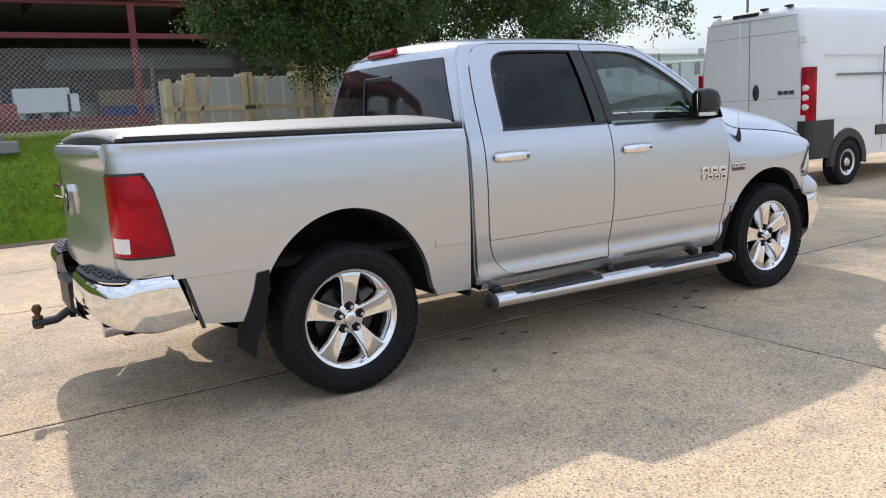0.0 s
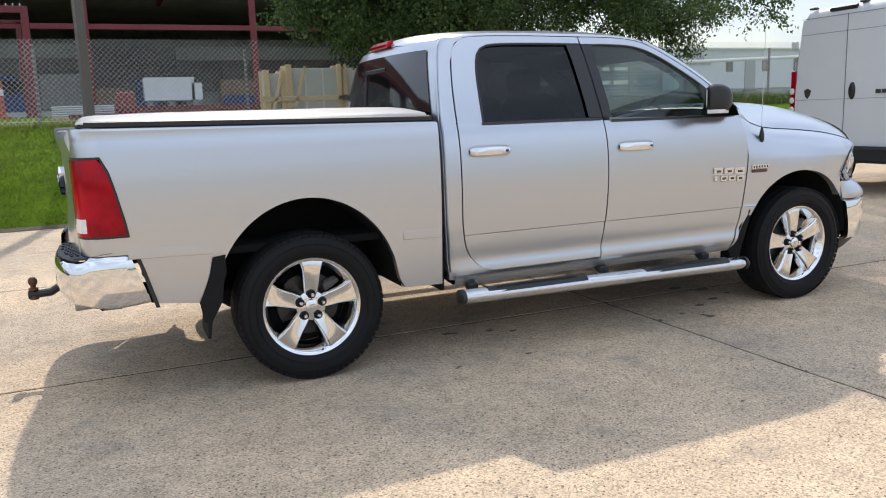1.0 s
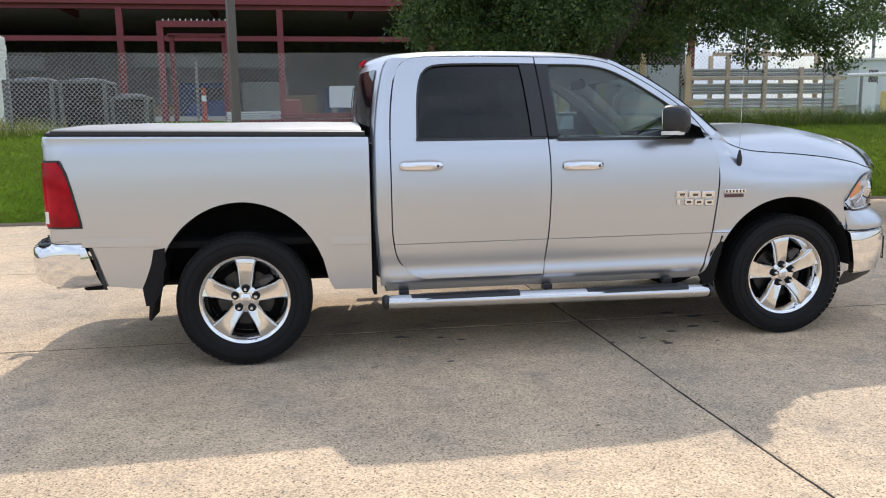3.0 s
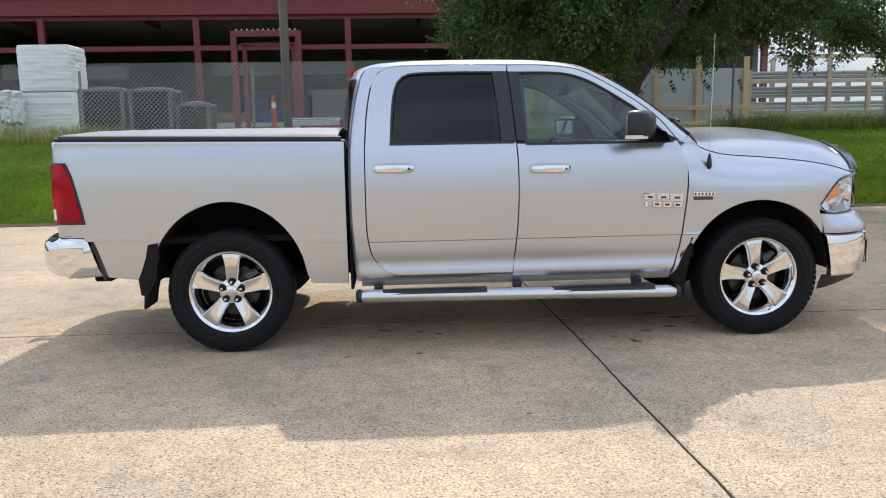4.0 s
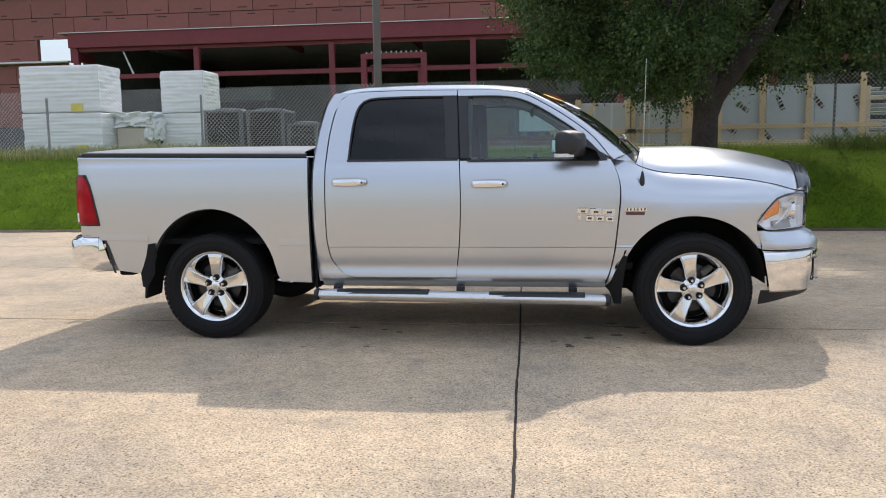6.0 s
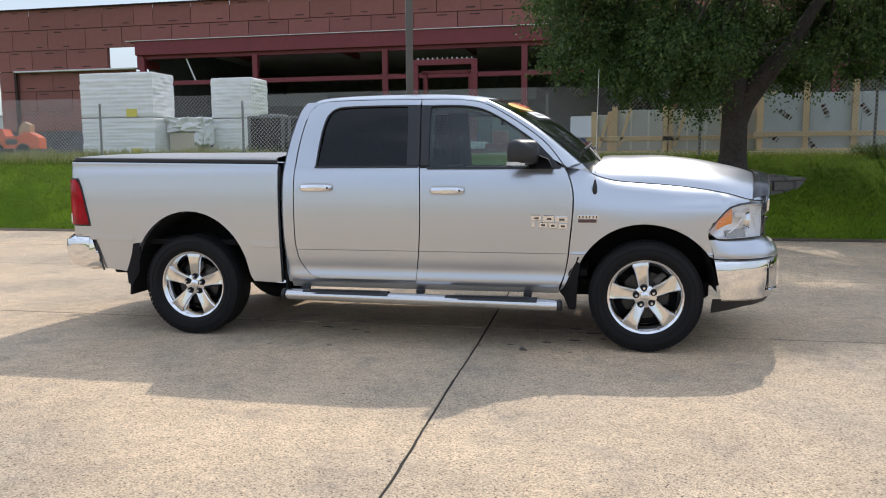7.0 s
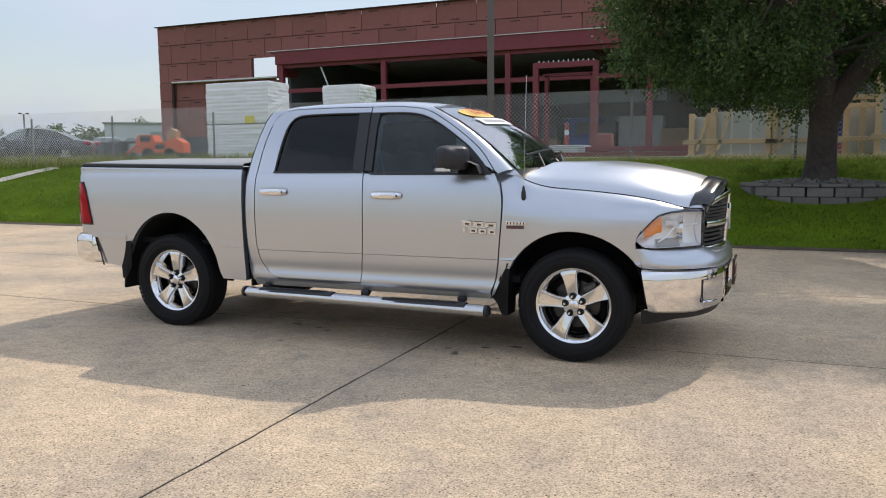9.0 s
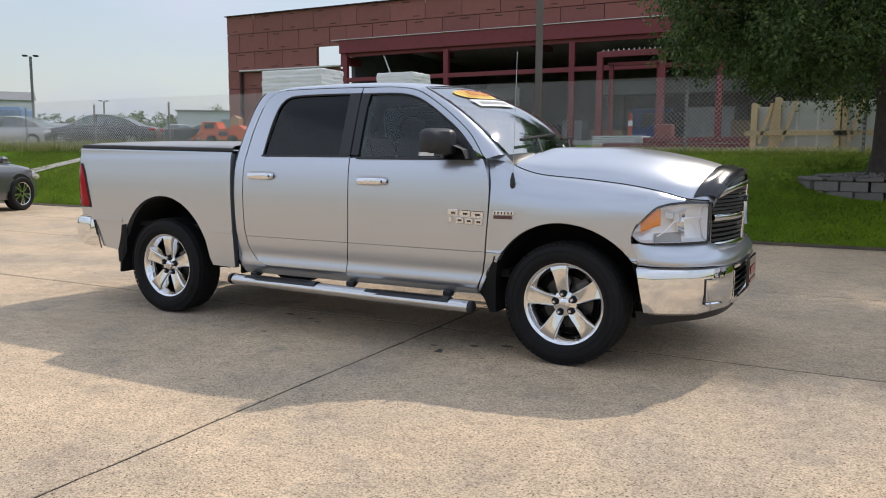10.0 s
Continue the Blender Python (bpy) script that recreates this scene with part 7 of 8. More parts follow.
b0 = (TX, TY, TZ)
tree(b0, [
    ([(0.0, 0, -0.1), (0.0, 0, 0.18), (0.01, 0, 0.5), (0.02, 0, 1.2), (0.0, 0, 1.75), (-0.10, 0, 2.3)], [0.42, 0.30, 0.25, 0.235, 0.25, 0.22], "trunk"),
    ([(-0.08, 0, 2.1), (-0.5, 0.1, 2.9), (-1.3, 0.2, 3.9), (-1.9, 0.2, 4.8)], [0.19, 0.15, 0.11, 0.06], "limb"),
    ([(0.0, 0, 1.0), (0.16, 0, 1.45), (0.46, -0.06, 1.9), (0.95, -0.1, 2.5), (1.3, 0, 3.1), (1.9, 0, 4.0)], [0.22, 0.21, 0.19, 0.15, 0.11, 0.06], "limb"),
    ([(-0.08, 0, 2.2), (0.05, 0.5, 3.2), (0.2, 1.2, 4.4), (0.2, 1.5, 5.4)], [0.18, 0.14, 0.1, 0.05], "limb"),
    ([(-0.08, 0, 2.2), (0.0, -0.7, 3.0), (-0.2, -1.5, 3.8), (-0.2, -2.2, 4.5)], [0.16, 0.12, 0.09, 0.05], "limb"),
    ([(-0.1, 0, 2.2), (-0.2, 0, 3.6), (-0.2, 0, 5.2)], [0.2, 0.13, 0.06], "limb")],
    (0.75, -0.2, 4.0), (4.45, 3.6, 3.0), 290, 300, 11, "broad leafy tree with a dark forked trunk", zmin=1.95,
    droop=[((3.6, -3.6, 2.8), 0.6), ((4.2, -3.7, 2.1), 0.5), ((4.8, -2.0, 2.7), 0.7), ((4.2, -0.2, 2.55), 0.6), ((4.7, 0.0, 2.35), 0.65), ((5.1, -0.2, 2.05), 0.6), ((5.3, -0.2, 1.75), 0.4),
           ((4.9, 0.2, 2.7), 0.7), ((5.6, 0.1, 2.4), 0.6), ((6.0, 0.2, 2.8), 0.6), ((5.5, 0.6, 2.1), 0.45), ((4.4, 0.2, 3.0), 0.7), ((4.1, -0.1, 2.3), 0.45), ((4.6, 0.0, 2.15), 0.5), ((5.5, -0.6, 2.5), 0.6), ((3.6, -0.1, 2.75), 0.5), ((6.3, -0.4, 2.6), 0.5), ((-3.3, -0.6, 2.3), 0.55), ((-2.4, -1.2, 2.15), 0.6), ((-1.4, -1.8, 2.05), 0.6), ((-3.0, 0.5, 2.5), 0.6)])
# ---- grass ----
def blades(n, box, h, w, seed, keep=None, lean=0.35):
    """Bent blades of grass with a pointed tip, standing on the ground."""
    g_ = np.random.RandomState(seed)
    x, y = g_.uniform(box[0], box[1], n), g_.uniform(box[2], box[3], n)
    if keep:
        ok = keep(x, y)
        x, y = x[ok], y[ok]
        n = len(x)
    bank = np.array(BANK)
    z = np.interp(y, bank[:, 0], bank[:, 1]) + 0.02 * np.clip(y - 15, 0, None) - 0.01
    tuft = 1 + 0.3 * np.sin(x * 2.3 + 1.7 * np.sin(y * 3.1)) * np.sin(y * 2.9 + 1.3 * np.sin(x * 1.9))
    hh = g_.uniform(h[0], h[1], n) * tuft
    a, b = g_.uniform(0, 6.283, n), g_.uniform(0, 6.283, n)
    d = np.stack([np.cos(a), np.sin(a), np.zeros(n)], 1) * w * 0.5
    tip = np.stack([np.cos(b) * hh * lean, np.sin(b) * hh * lean, hh], 1)
    base = np.stack([x, y, z], 1)
    mid = base + tip * np.array([0.4, 0.4, 0.6])
    v = np.stack([base - d, base + d, mid + d * 0.7, mid - d * 0.7, base + tip], 1).reshape(-1, 3)
    k = np.arange(n) * 5
    m = M()
    m.v = v.tolist()
    m.f = np.stack([k, k + 1, k + 2, k + 3], 1).tolist() + np.stack([k + 3, k + 2, k + 4], 1).tolist()
    return m


def grass_mat(name, c0, c1, c2):
    m = mat(name, c1, 0.7)
    nt = m.node_tree
    trl, mxs = nt.nodes.new("ShaderNodeBsdfTranslucent"), nt.nodes.new("ShaderNodeMixShader")
    mxs.inputs[0].default_value = 0.5
    geo = nt.nodes.new("ShaderNodeNewGeometry")
    ramp = nt.nodes.new("ShaderNodeValToRGB")
    e = ramp.color_ramp.elements
    e[0].color, e[1].color = (*c0, 1), (*c2, 1)
    q = e.new(0.5)
    q.color = (*c1, 1)
    nt.links.new(geo.outputs["Random Per Island"], ramp.inputs[0])
    nt.links.new(ramp.outputs[0], nt.nodes["Principled BSDF"].inputs["Base Color"])
    nt.links.new(ramp.outputs[0], trl.inputs[0])
    nt.links.new(nt.nodes["Principled BSDF"].outputs[0], mxs.inputs[1])
    nt.links.new(trl.outputs[0], mxs.inputs[2])
    nt.links.new(mxs.outputs[0], nt.nodes["Material Output"].inputs[0])
    return m


off_bed = lambda x, y: np.hypot((x - TX) / 1.32, (y - TY) / 0.78) > 1
LAWN = grass_mat("lawn_blade", (0.100, 0.155, 0.014), (0.135, 0.20, 0.020), (0.175, 0.235, 0.032))
WILD = grass_mat("wild_grass_blade", (0.10, 0.16, 0.03), (0.22, 0.24, 0.07), (0.42, 0.36, 0.17))
WEEDM = grass_mat("weed_blade", (0.05, 0.085, 0.015), (0.085, 0.13, 0.025), (0.17, 0.19, 0.06))
# bare earth along the lawn, its edge shadow included in the brown
SOIL_SHADOW = mat("soil_and_shadow", (0.10, 0.075, 0.05), 0.95, var=0.4, scale=22)
ers = random.Random(77)
edge_rows = []
for i in range(241):
    x = -17 + 30 * i / 240
    a, b = LAWN_Y - 0.05 - 0.05 * ers.random(), LAWN_Y + 0.03
    edge_rows.append([(x, y, ground_z(x, y) + dz) for y, dz in ((a, 0.006), ((a + b) / 2, 0.026), (b, 0.03))])
solid("soil_shadow_edge", M().grid(edge_rows), SOIL_SHADOW, "bare soil edge darkened with its shadow between concrete and lawn", "soil", kind="structure", fix=False)
lawn_m = blades(12000, (-17, 13, LAWN_Y - 0.03, LAWN_Y + 0.4), (0.012, 0.032), 0.014, 5, off_bed, 1.5)
turf = blades(170000, (-19, 15, LAWN_Y + 0.05, 11.6), (0.03, 0.062), 0.013, 9, off_bed, 0.9)
lawn_m.add(turf.v, turf.f)
solid("lawn_grass", lawn_m, LAWN, "short mown green lawn grass", "grass", kind="stuff", smooth=0, fix=False)
wildm = blades(16000, (-29, -5, 10.7, 13.2), (0.12, 0.34), 0.016, 6)
wild2 = blades(14000, (-5, 20, 11.0, 13.2), (0.05, 0.14), 0.014, 16)
wildm.add(wild2.v, wild2.f)
solid("wild_grass", wildm, WILD, "tall seeding grass along the fence", "grass", kind="stuff", smooth=0, fix=False)
solid("weeds", blades(9000, (8.5, 20, 10.7, 12.2), (0.10, 0.34), 0.016, 7, None, 0.7), WEEDM, "tall green weeds along the fence", "weeds", kind="stuff", smooth=0, fix=False)

# ---- white van behind the pickup's nose ----
VANP = mat("white_van_paint", (0.78, 0.785, 0.79), 0.3, coat=0.8, var=0.02, scale=3)
SEAM = mat("panel_seam", (0.22, 0.22, 0.225), 0.8)
van = thing("delivery_van", "white high-roof delivery van with black rear bumper", "van", pose(9.55, 3.62, 0) @ Matrix.Diagonal((1.03, 1.03, 1.045, 1)))


def van_sec(x, w, z0, z1, wt):
    r = 0.12
    pts = [(-w, z0), (-w - 0.005, z0 + 0.3), (-w, z0 + 0.75), (-w + (w - wt) * 0.35, z0 + 1.4), (-wt, z1 - 0.35), (-wt + 0.03, z1 - 0.14), (-wt + 0.11, z1 - 0.04), (-wt + 0.25, z1), (0, z1 + 0.02)]
    pts = pts + [(-y, z) for y, z in reversed(pts[:-1])]
    return [(x, y, z) for y, z in pts]


vrows = [van_sec(x, w, z0, z1, wt) for x, w, z0, z1, wt in ((0.0, 0.93, 0.50, 2.60, 0.80), (0.03, 0.98, 0.48, 2.66, 0.86), (0.10, 1.015, 0.46, 2.70, 0.90), (0.3, 1.025, 0.45, 2.72, 0.92), (2.5, 1.025, 0.42, 2.74, 0.92), (3.9, 1.025, 0.42, 2.72, 0.91), (4.15, 1.02, 0.42, 2.55, 0.85), (4.6, 1.0, 0.42, 1.75, 0.86), (5.1, 0.97, 0.42, 1.35, 0.88), (5.38, 0.85, 0.42, 1.05, 0.80))]
vb = M().grid(vrows)
vb.add(vrows[0], [tuple(range(len(vrows[0])))]).add(vrows[-1], [tuple(reversed(range(len(vrows[-1]))))])
part("body", vb, VANP, van, smooth=40)
for s in (-1, 1):
    d = part("rear_door", M().grid([[(-0.014 - 0.006 * math.sin(math.pi * k / 10), s * (0.008 + (wd - 0.008) * j / 6), z) for j in range(7)] for k, (z, wd) in enumerate(((0.62, 0.90), (0.75, 0.91), (0.95, 0.91), (1.30, 0.905), (1.38, 0.905), (1.7, 0.88), (2.0, 0.855), (2.3, 0.83), (2.38, 0.825), (2.44, 0.82), (2.55, 0.80)))]), VANP, van, "white rear door")
    for z in (0.80, 1.95):
        part("hinge", M().box((-0.03, s * 0.93, z + 0.25), (0.04, 0.10, 0.11), None, 0.01), VANP, d)
    tlv = M().grid([[(x, s * y, z) for x, y in ((-0.022, 0.90), (-0.020, 0.99), (0.04, 1.035), (0.13, 1.045), (0.17, 1.035))] for z in (1.02, 1.06, 1.3, 1.5, 1.72, 1.80)])
    tb = part("tail_lamp", tlv, REDL, van, "tall red tail lamp")
    for zc in (1.22, 1.36, 1.50):
        part("lamp_centre", M().revolve([(0.0, -0.012), (0.030, -0.010), (0.048, 0.0), (0.050, 0.03)], 16, "x", (-0.022, s * 0.965, zc)), CLEARL, tb, "clear round lamp cell")
    part("side_rail", M().box((1.9, s * 1.03, 1.68), (2.4, 0.02, 0.035)), SEAM, van, "dark sliding door rail")
    part("swage_line", M().box((2.2, s * 1.005, 1.98), (3.6, 0.02, 0.02)), VANP, van)
    part("door_seam", M().box((2.0, s * 1.022, 1.3), (0.007, 0.02, 1.6)), SEAM, van)
    part("side_moulding", M().box((2.55, s * 1.035, 0.80), (1.5, 0.03, 0.16), None, 0.012), BLACKP, van)
    part("rear_cladding", M().grid([[(x, s * y, z) for x, y in ((-0.06, 0.88), (-0.06, 1.0), (0.0, 1.045), (0.12, 1.055), (0.62, 1.05))] for z in (0.45, 0.5, 0.85, 1.0, 1.02)]), BLACKP, van, "black corner cladding")
    for wx in (1.02, 4.4):
        part("wheel_arch", M().grid([[(wx + r * math.cos(a), s * (1.035 + o), 0.36 + r * math.sin(a)) for a in span(-0.1, math.pi + 0.1, 18)] for r, o in ((0.36, -0.05), (0.38, 0.03), (0.50, 0.03), (0.52, -0.02))]), BLACKP, van, "black wheel arch")
        # the body is uncut: a flat black plate paints the wheel well's shade
        part("arch_shade_plate", M().prism([(wx + 0.40 * math.cos(a), 0.36 + 0.40 * math.sin(a)) for a in span(-0.35, math.pi + 0.35, 24)], s * 1.034, s * 1.02), DARK, van, "flat black plate drawn as the shaded wheel well")
        wv = new("wheel")
        wv.parent = van
        wv.matrix_basis = pose(wx, s * 0.945, 0.345, 0, 0, 0 if s < 0 else 180)
        part("tyre", M().revolve([(0.20, -0.09), (0.24, -0.112), (0.30, -0.115), (0.335, -0.10), (0.345, -0.07), (0.345, 0.1), (0.2, 0.1)], 36), RUBBER, wv)
        part("hub_cap", M().revolve([(0.0, -0.11), (0.05, -0.108), (0.07, -0.085), (0.14, -0.075), (0.17, -0.095), (0.205, -0.10), (0.21, -0.08)], 30), STEEL, wv, "steel wheel")
        # black discs on the closed cap paint the dark of its holes
        for k in range(8):
            a = 2 * math.pi * k / 8
            part("hole", M().revolve([(0.0, -0.092), (0.02, -0.09)], 10, "y", (0.145 * math.cos(a), 0, 0.145 * math.sin(a))), DARK, wv)
part("door_gap", M().box((-0.020, 0, 1.6), (0.006, 0.007, 1.95)), SEAM, van)
part("door_gap", M().box((-0.016, 0, 2.565), (0.01, 1.64, 0.007)), SEAM, van)
part("swage", M().box((-0.019, 0, 2.33), (0.006, 1.62, 0.006)), SEAM, van)
part("swage", M().box((-0.019, 0, 1.36), (0.006, 1.76, 0.005)), SEAM, van)
part("rear_bumper", M().box((-0.03, 0, 0.56), (0.14, 1.98, 0.24), None, 0.04), BLACKP, van, "black rear bumper step")
part("door_handle", M().revolve([(0.0, -0.045), (0.035, -0.04), (0.05, -0.02), (0.055, 0.0)], 16, "x", (-0.02, 0, 0)).moved(Matrix.Translation((0, -0.13, 1.47)) @ Matrix.Diagonal((1, 1, 2.3, 1))), BLACKP, van, "black door handle recess")
part("badge", M().prism([(0.60, 1.50), (0.66, 1.53), (0.72, 1.50), (0.70, 1.42), (0.66, 1.38), (0.62, 1.42)], -0.035, -0.02, "x"), IRON, van, "dark shield badge")
for k in range(3):
    part("badge_block", M().box((-0.03, -0.56 - k * 0.095, 1.45), (0.012, 0.075, 0.055)), IRON, van)
part("brake_light", M().box((0.02, 0.1, 2.655), (0.06, 0.46, 0.07), None, 0.015), BLACKP, van, "black high brake light")
for y in (-0.62, -0.20, 0.68):
    part("roof_marker", M().box((0.06, y, 2.715), (0.09, 0.10, 0.035), None, 0.01), BLACKP, van)

# ---- sales office trailer far behind ----
TRAILER = mat("white_trailer_siding", (0.62, 0.64, 0.67), 0.6, var=0.05, scale=2)
so = thing("office_trailer", "white office trailer with dark windows and a sign", "office trailer", Matrix.Translation((34.5, 30.0, ground_z(34, 30))) @ Matrix.Diagonal((0.82, 0.82, 0.80, 1)))
part("body", M().box((0, 1.5, 1.9), (18.0, 3.2, 2.75), None, 0.04), TRAILER, so)
part("skirt", M().box((0, 1.5, 0.3), (17.8, 3.0, 0.6)), GALV, so)
part("roof", M().box((0, 1.5, 3.32), (18.3, 3.5, 0.12)), FLASH, so)
for x in (-8.0, -2.9, 0.4, 3.4, 6.6):
    w_ = part("window", M().box((x, -0.12, 2.2), (0.62, 0.06, 0.95)), GLOSSB, so)
    part("window_frame", M().box((x, -0.10, 2.2), (0.75, 0.05, 1.08)), FLASH, w_)
part("door", M().box((-1.0, -0.12, 1.5), (0.95, 0.06, 2.0)), GALV, so)
part("steps", M().box((-1.0, -0.9, 0.35), (1.6, 1.4, 0.1)).box((-1.0, -1.5, 0.17), (1.6, 0.4, 0.1)), GALV, so)
for body, sz, z in (("SALES", 0.44, 2.66), ("DEPARTMENT", 0.40, 2.24)):
    cv = bpy.data.curves.new("sign_text", "FONT")
    cv.body, cv.size, cv.extrude, cv.align_x = body, sz, 0.01, "CENTER"
    cv.materials.append(SEAM)
    so_t = new("sign_text", cv)
    so_t.parent = so
    so_t.matrix_basis = pose(-5.7, -0.14, z - 0.05, 90)
part("sign_logo", M().box((-5.7, -0.14, 3.15), (1.3, 0.02, 0.05)).box((-5.8, -0.14, 3.09), (0.4, 0.02, 0.11)), SEAM, so, "plain bar above the sign words")
gp = thing("white_lattice_panel", "white perforated panel standing by the drive", "panel", (18.98, 18.5, ground_z(0, 18.5)))
part("panel", M().box((0, 0, 0.58), (0.58, 0.08, 1.15), None, 0.01), WHITEB, gp)
solid("yellow_bollard", M().revolve([(0.0, 0.90), (0.08, 0.88), (0.10, 0.82), (0.10, 0.0)], 12, "z"), mat("yellow_bollard_paint", (0.55, 0.42, 0.10), 0.6), "yellow bollard beside the drive", "bollard", (20.28, 19.37, ground_z(0, 19.37)))
hr = thing("white_pipe_rail", "long white pipe rail behind the fence", "rail", (0, 0, 0))
part("pipe", M().tube([(14.5, 13.5, 2.62), (24, 14.6, 2.95), (34, 16, 3.3)], 0.05, 8), FLASH, hr)
for x, y, z in ((15.0, 13.56, 2.64), (20, 14.1, 2.8), (26, 14.8, 3.0)):
    part("rail_post", M().tube([(x, y, ground_z(x, y)), (x, y, z)], 0.04, 6), POSTM, hr)
for x, y, h, lab in ((31.0, 34.0, 9.0, "thin lamp post behind the trailer"), (41.0, 27.0, 10.0, "thin lamp post beyond the van")):
    solid("lamp_post", M().tube([(x, y, 1.5), (x, y, h)], 0.08, 6).box((x, y, h), (0.5, 0.2, 0.12)), POSTM, lab, "lamp post")
# ---- parked cars and far things ----
CARG = glass("tinted_car_glass", (0.45, 0.5, 0.5), 0.12)
def car(name, label, at, color, scale=1.0, suv=0.0):
    c = thing(name, label, "car", at @ Matrix.Diagonal((scale, scale, scale, 1)))
    paint = mat(name + "_paint", color, 0.3, metal=0.6, coat=1.0)
    # stations: x, half-width, belt height, hood or deck height
    st = [(-2.35, 0.62, 0.62), (-2.30, 0.74, 0.78), (-2.1, 0.85, 0.90), (-1.6, 0.90, 0.94), (-0.8, 0.91, 0.94), (0.0, 0.91, 0.93), (0.8, 0.91, 0.92), (1.35, 0.90, 0.89), (1.8, 0.87, 0.82), (2.06, 0.76, 0.72), (2.17, 0.60, 0.60)]
    rows = []
    for x, w, zb in st:
        arch = max((0.36 + math.sqrt(max(0, 0.37 ** 2 - (x - wx) ** 2)) if abs(x - wx) < 0.37 else 0) for wx in (-1.4, 1.42))
        rows.append([(x, -w * 0.96, 0.22), (x, -w, 0.40), (x, -w * 1.0, 0.62 * zb / 0.93), (x, -w * 0.97, zb - 0.06), (x, -w * 0.90, zb), (x, -w * 0.6, zb + 0.03), (x, 0, zb + 0.045), (x, w * 0.6, zb + 0.03), (x, w * 0.90, zb), (x, w * 0.97, zb - 0.06), (x, w, 0.62 * zb / 0.93), (x, w, 0.40), (x, w * 0.96, 0.22)])
    b = M().grid(rows)
    b.add(rows[0], [tuple(range(13))]).add(rows[-1], [tuple(reversed(range(13)))])
    part("body", b, paint, c, smooth=50)
    roof = [(-1.75, 0.70, 0.95), (-1.45, 0.66, 1.12 + suv), (-1.0, 0.63, 1.32 + suv), (-0.5, 0.61, 1.41 + suv), (0.0, 0.61, 1.43 + suv), (0.4, 0.61, 1.38 + suv), (0.8, 0.66, 1.17 + suv), (1.25, 0.74, 0.90)]
    part("roof", M().grid([[(x, -w, z - 0.03), (x, -w * 0.8, z + 0.01), (x, 0, z + 0.03), (x, w * 0.8, z + 0.01), (x, w, z - 0.03)] for x, w, z in roof[2:6]]), paint, c, smooth=60)
    part("windscreen", M().grid([[(x, y * w, z) for y in (-1, -0.5, 0, 0.5, 1)] for x, w, z in (roof[5], roof[6], roof[7])]), CLEARG, c, "clear windscreen", smooth=60)
    part("rear_screen", M().grid([[(x, y * w, z) for y in (-1, -0.5, 0, 0.5, 1)] for x, w, z in (roof[0], roof[1], roof[2])]), CLEARG, c, "clear rear window", smooth=60)
    for s in (-1, 1):
        part("side_window", M().grid([[(x, s * w, z - 0.04), (x, s * (w + (0.86 - w) * 0.5), (z + 0.93) / 2 - 0.02), (x, s * 0.86, 0.93)] for x, w, z in roof]), CARG, c, "tinted side windows", smooth=60)
        part("window_trim", M().tube([(x, s * (w + 0.012), z - 0.02) for x, w, z in roof], 0.014, 5), CHROME, c)
        part("pillar", M().grid([[(0.02 + o, s * 0.62, 1.40 + suv), (0.06 + o, s * 0.868, 0.93)] for o in (-0.05, 0.05)]), BLACKP, c)
        part("head_lamp", M().box((1.93, s * 0.70, 0.66), (0.36, 0.26, 0.13), pose(0, 0, 0, 0, 8, s * -24).to_3x3(), 0.04), CLEARL, c, "clear head lamp")
        part("tail_lamp", M().box((-2.2, s * 0.68, 0.80), (0.24, 0.30, 0.14), pose(0, 0, 0, 0, 0, s * 20).to_3x3(), 0.04), REDL, c, "red tail lamp")
        part("mirror", M().box((0.85, s * 0.98, 0.98), (0.14, 0.18, 0.13), None, 0.04), paint, c)
        for wx in (-1.4, 1.42):
            # black disc on the uncut side draws the shade inside the arch
            part("arch", M().revolve([(0.0, -0.02), (0.355, -0.02), (0.37, 0.02)], 28, "y", (wx, s * 0.88, 0.35)), DARK, c)
            wv = new("wheel")
            wv.parent = c
            wv.matrix_basis = pose(wx, s * 0.84, 0.325, 0, 0, 0 if s < 0 else 180)
            part("tyre", M().revolve([(0.215, -0.08), (0.25, -0.105), (0.30, -0.105), (0.325, -0.08), (0.325, 0.09), (0.215, 0.09)], 36), RUBBER, wv)
            part("rim", M().revolve([(0.215, 0.05), (0.205, -0.03), (0.21, -0.085), (0.222, -0.09)], 30), STEEL, wv)
            # black disc drawn as shade inside the wheel
            part("wheel_shade_disc", M().revolve([(0.0, 0.0), (0.205, 0.0)], 24), DARK, wv)
            for k in range(10):
                a = 2 * math.pi * k / 10 + (0.12 if k % 2 else -0.12)
                part("spoke", M().grid([[(r * math.cos(a) - o * math.sin(a), y, r * math.sin(a) + o * math.cos(a)) for o in (-0.017, 0.017)] for r, y in ((0.03, -0.075), (0.10, -0.085), (0.205, -0.075))]), STEEL, wv)
    part("grille", M().box((2.15, 0, 0.50), (0.06, 0.9, 0.2), None, 0.03), BLACKP, c)
    return c


car("grey_sedan", "dark grey sedan parked at the lawn edge", pose(-12.6, 3.9, 0, 0, 0, 107), (0.13, 0.135, 0.145), 1.2)
def far_spot(t_dir, dist):
    """A place at a distance along a heading (degrees from +y towards -x) from the middle of the camera's way."""
    a = radians(t_dir)
    x, y = 5.2 - dist * math.sin(a), -5.7 + dist * math.cos(a)
    return x, y, ground_z(x, y)


x, y, z = far_spot(51.2, 37)
car("dark_sedan", "dark sedan parked on the far lot", pose(x, y, z, 0, 0, 215), (0.05, 0.05, 0.055))
x, y, z = far_spot(56.4, 41)
car("silver_sedan", "silver sedan parked on the far lot", pose(x, y, z, 0, 0, 205), (0.42, 0.40, 0.39))
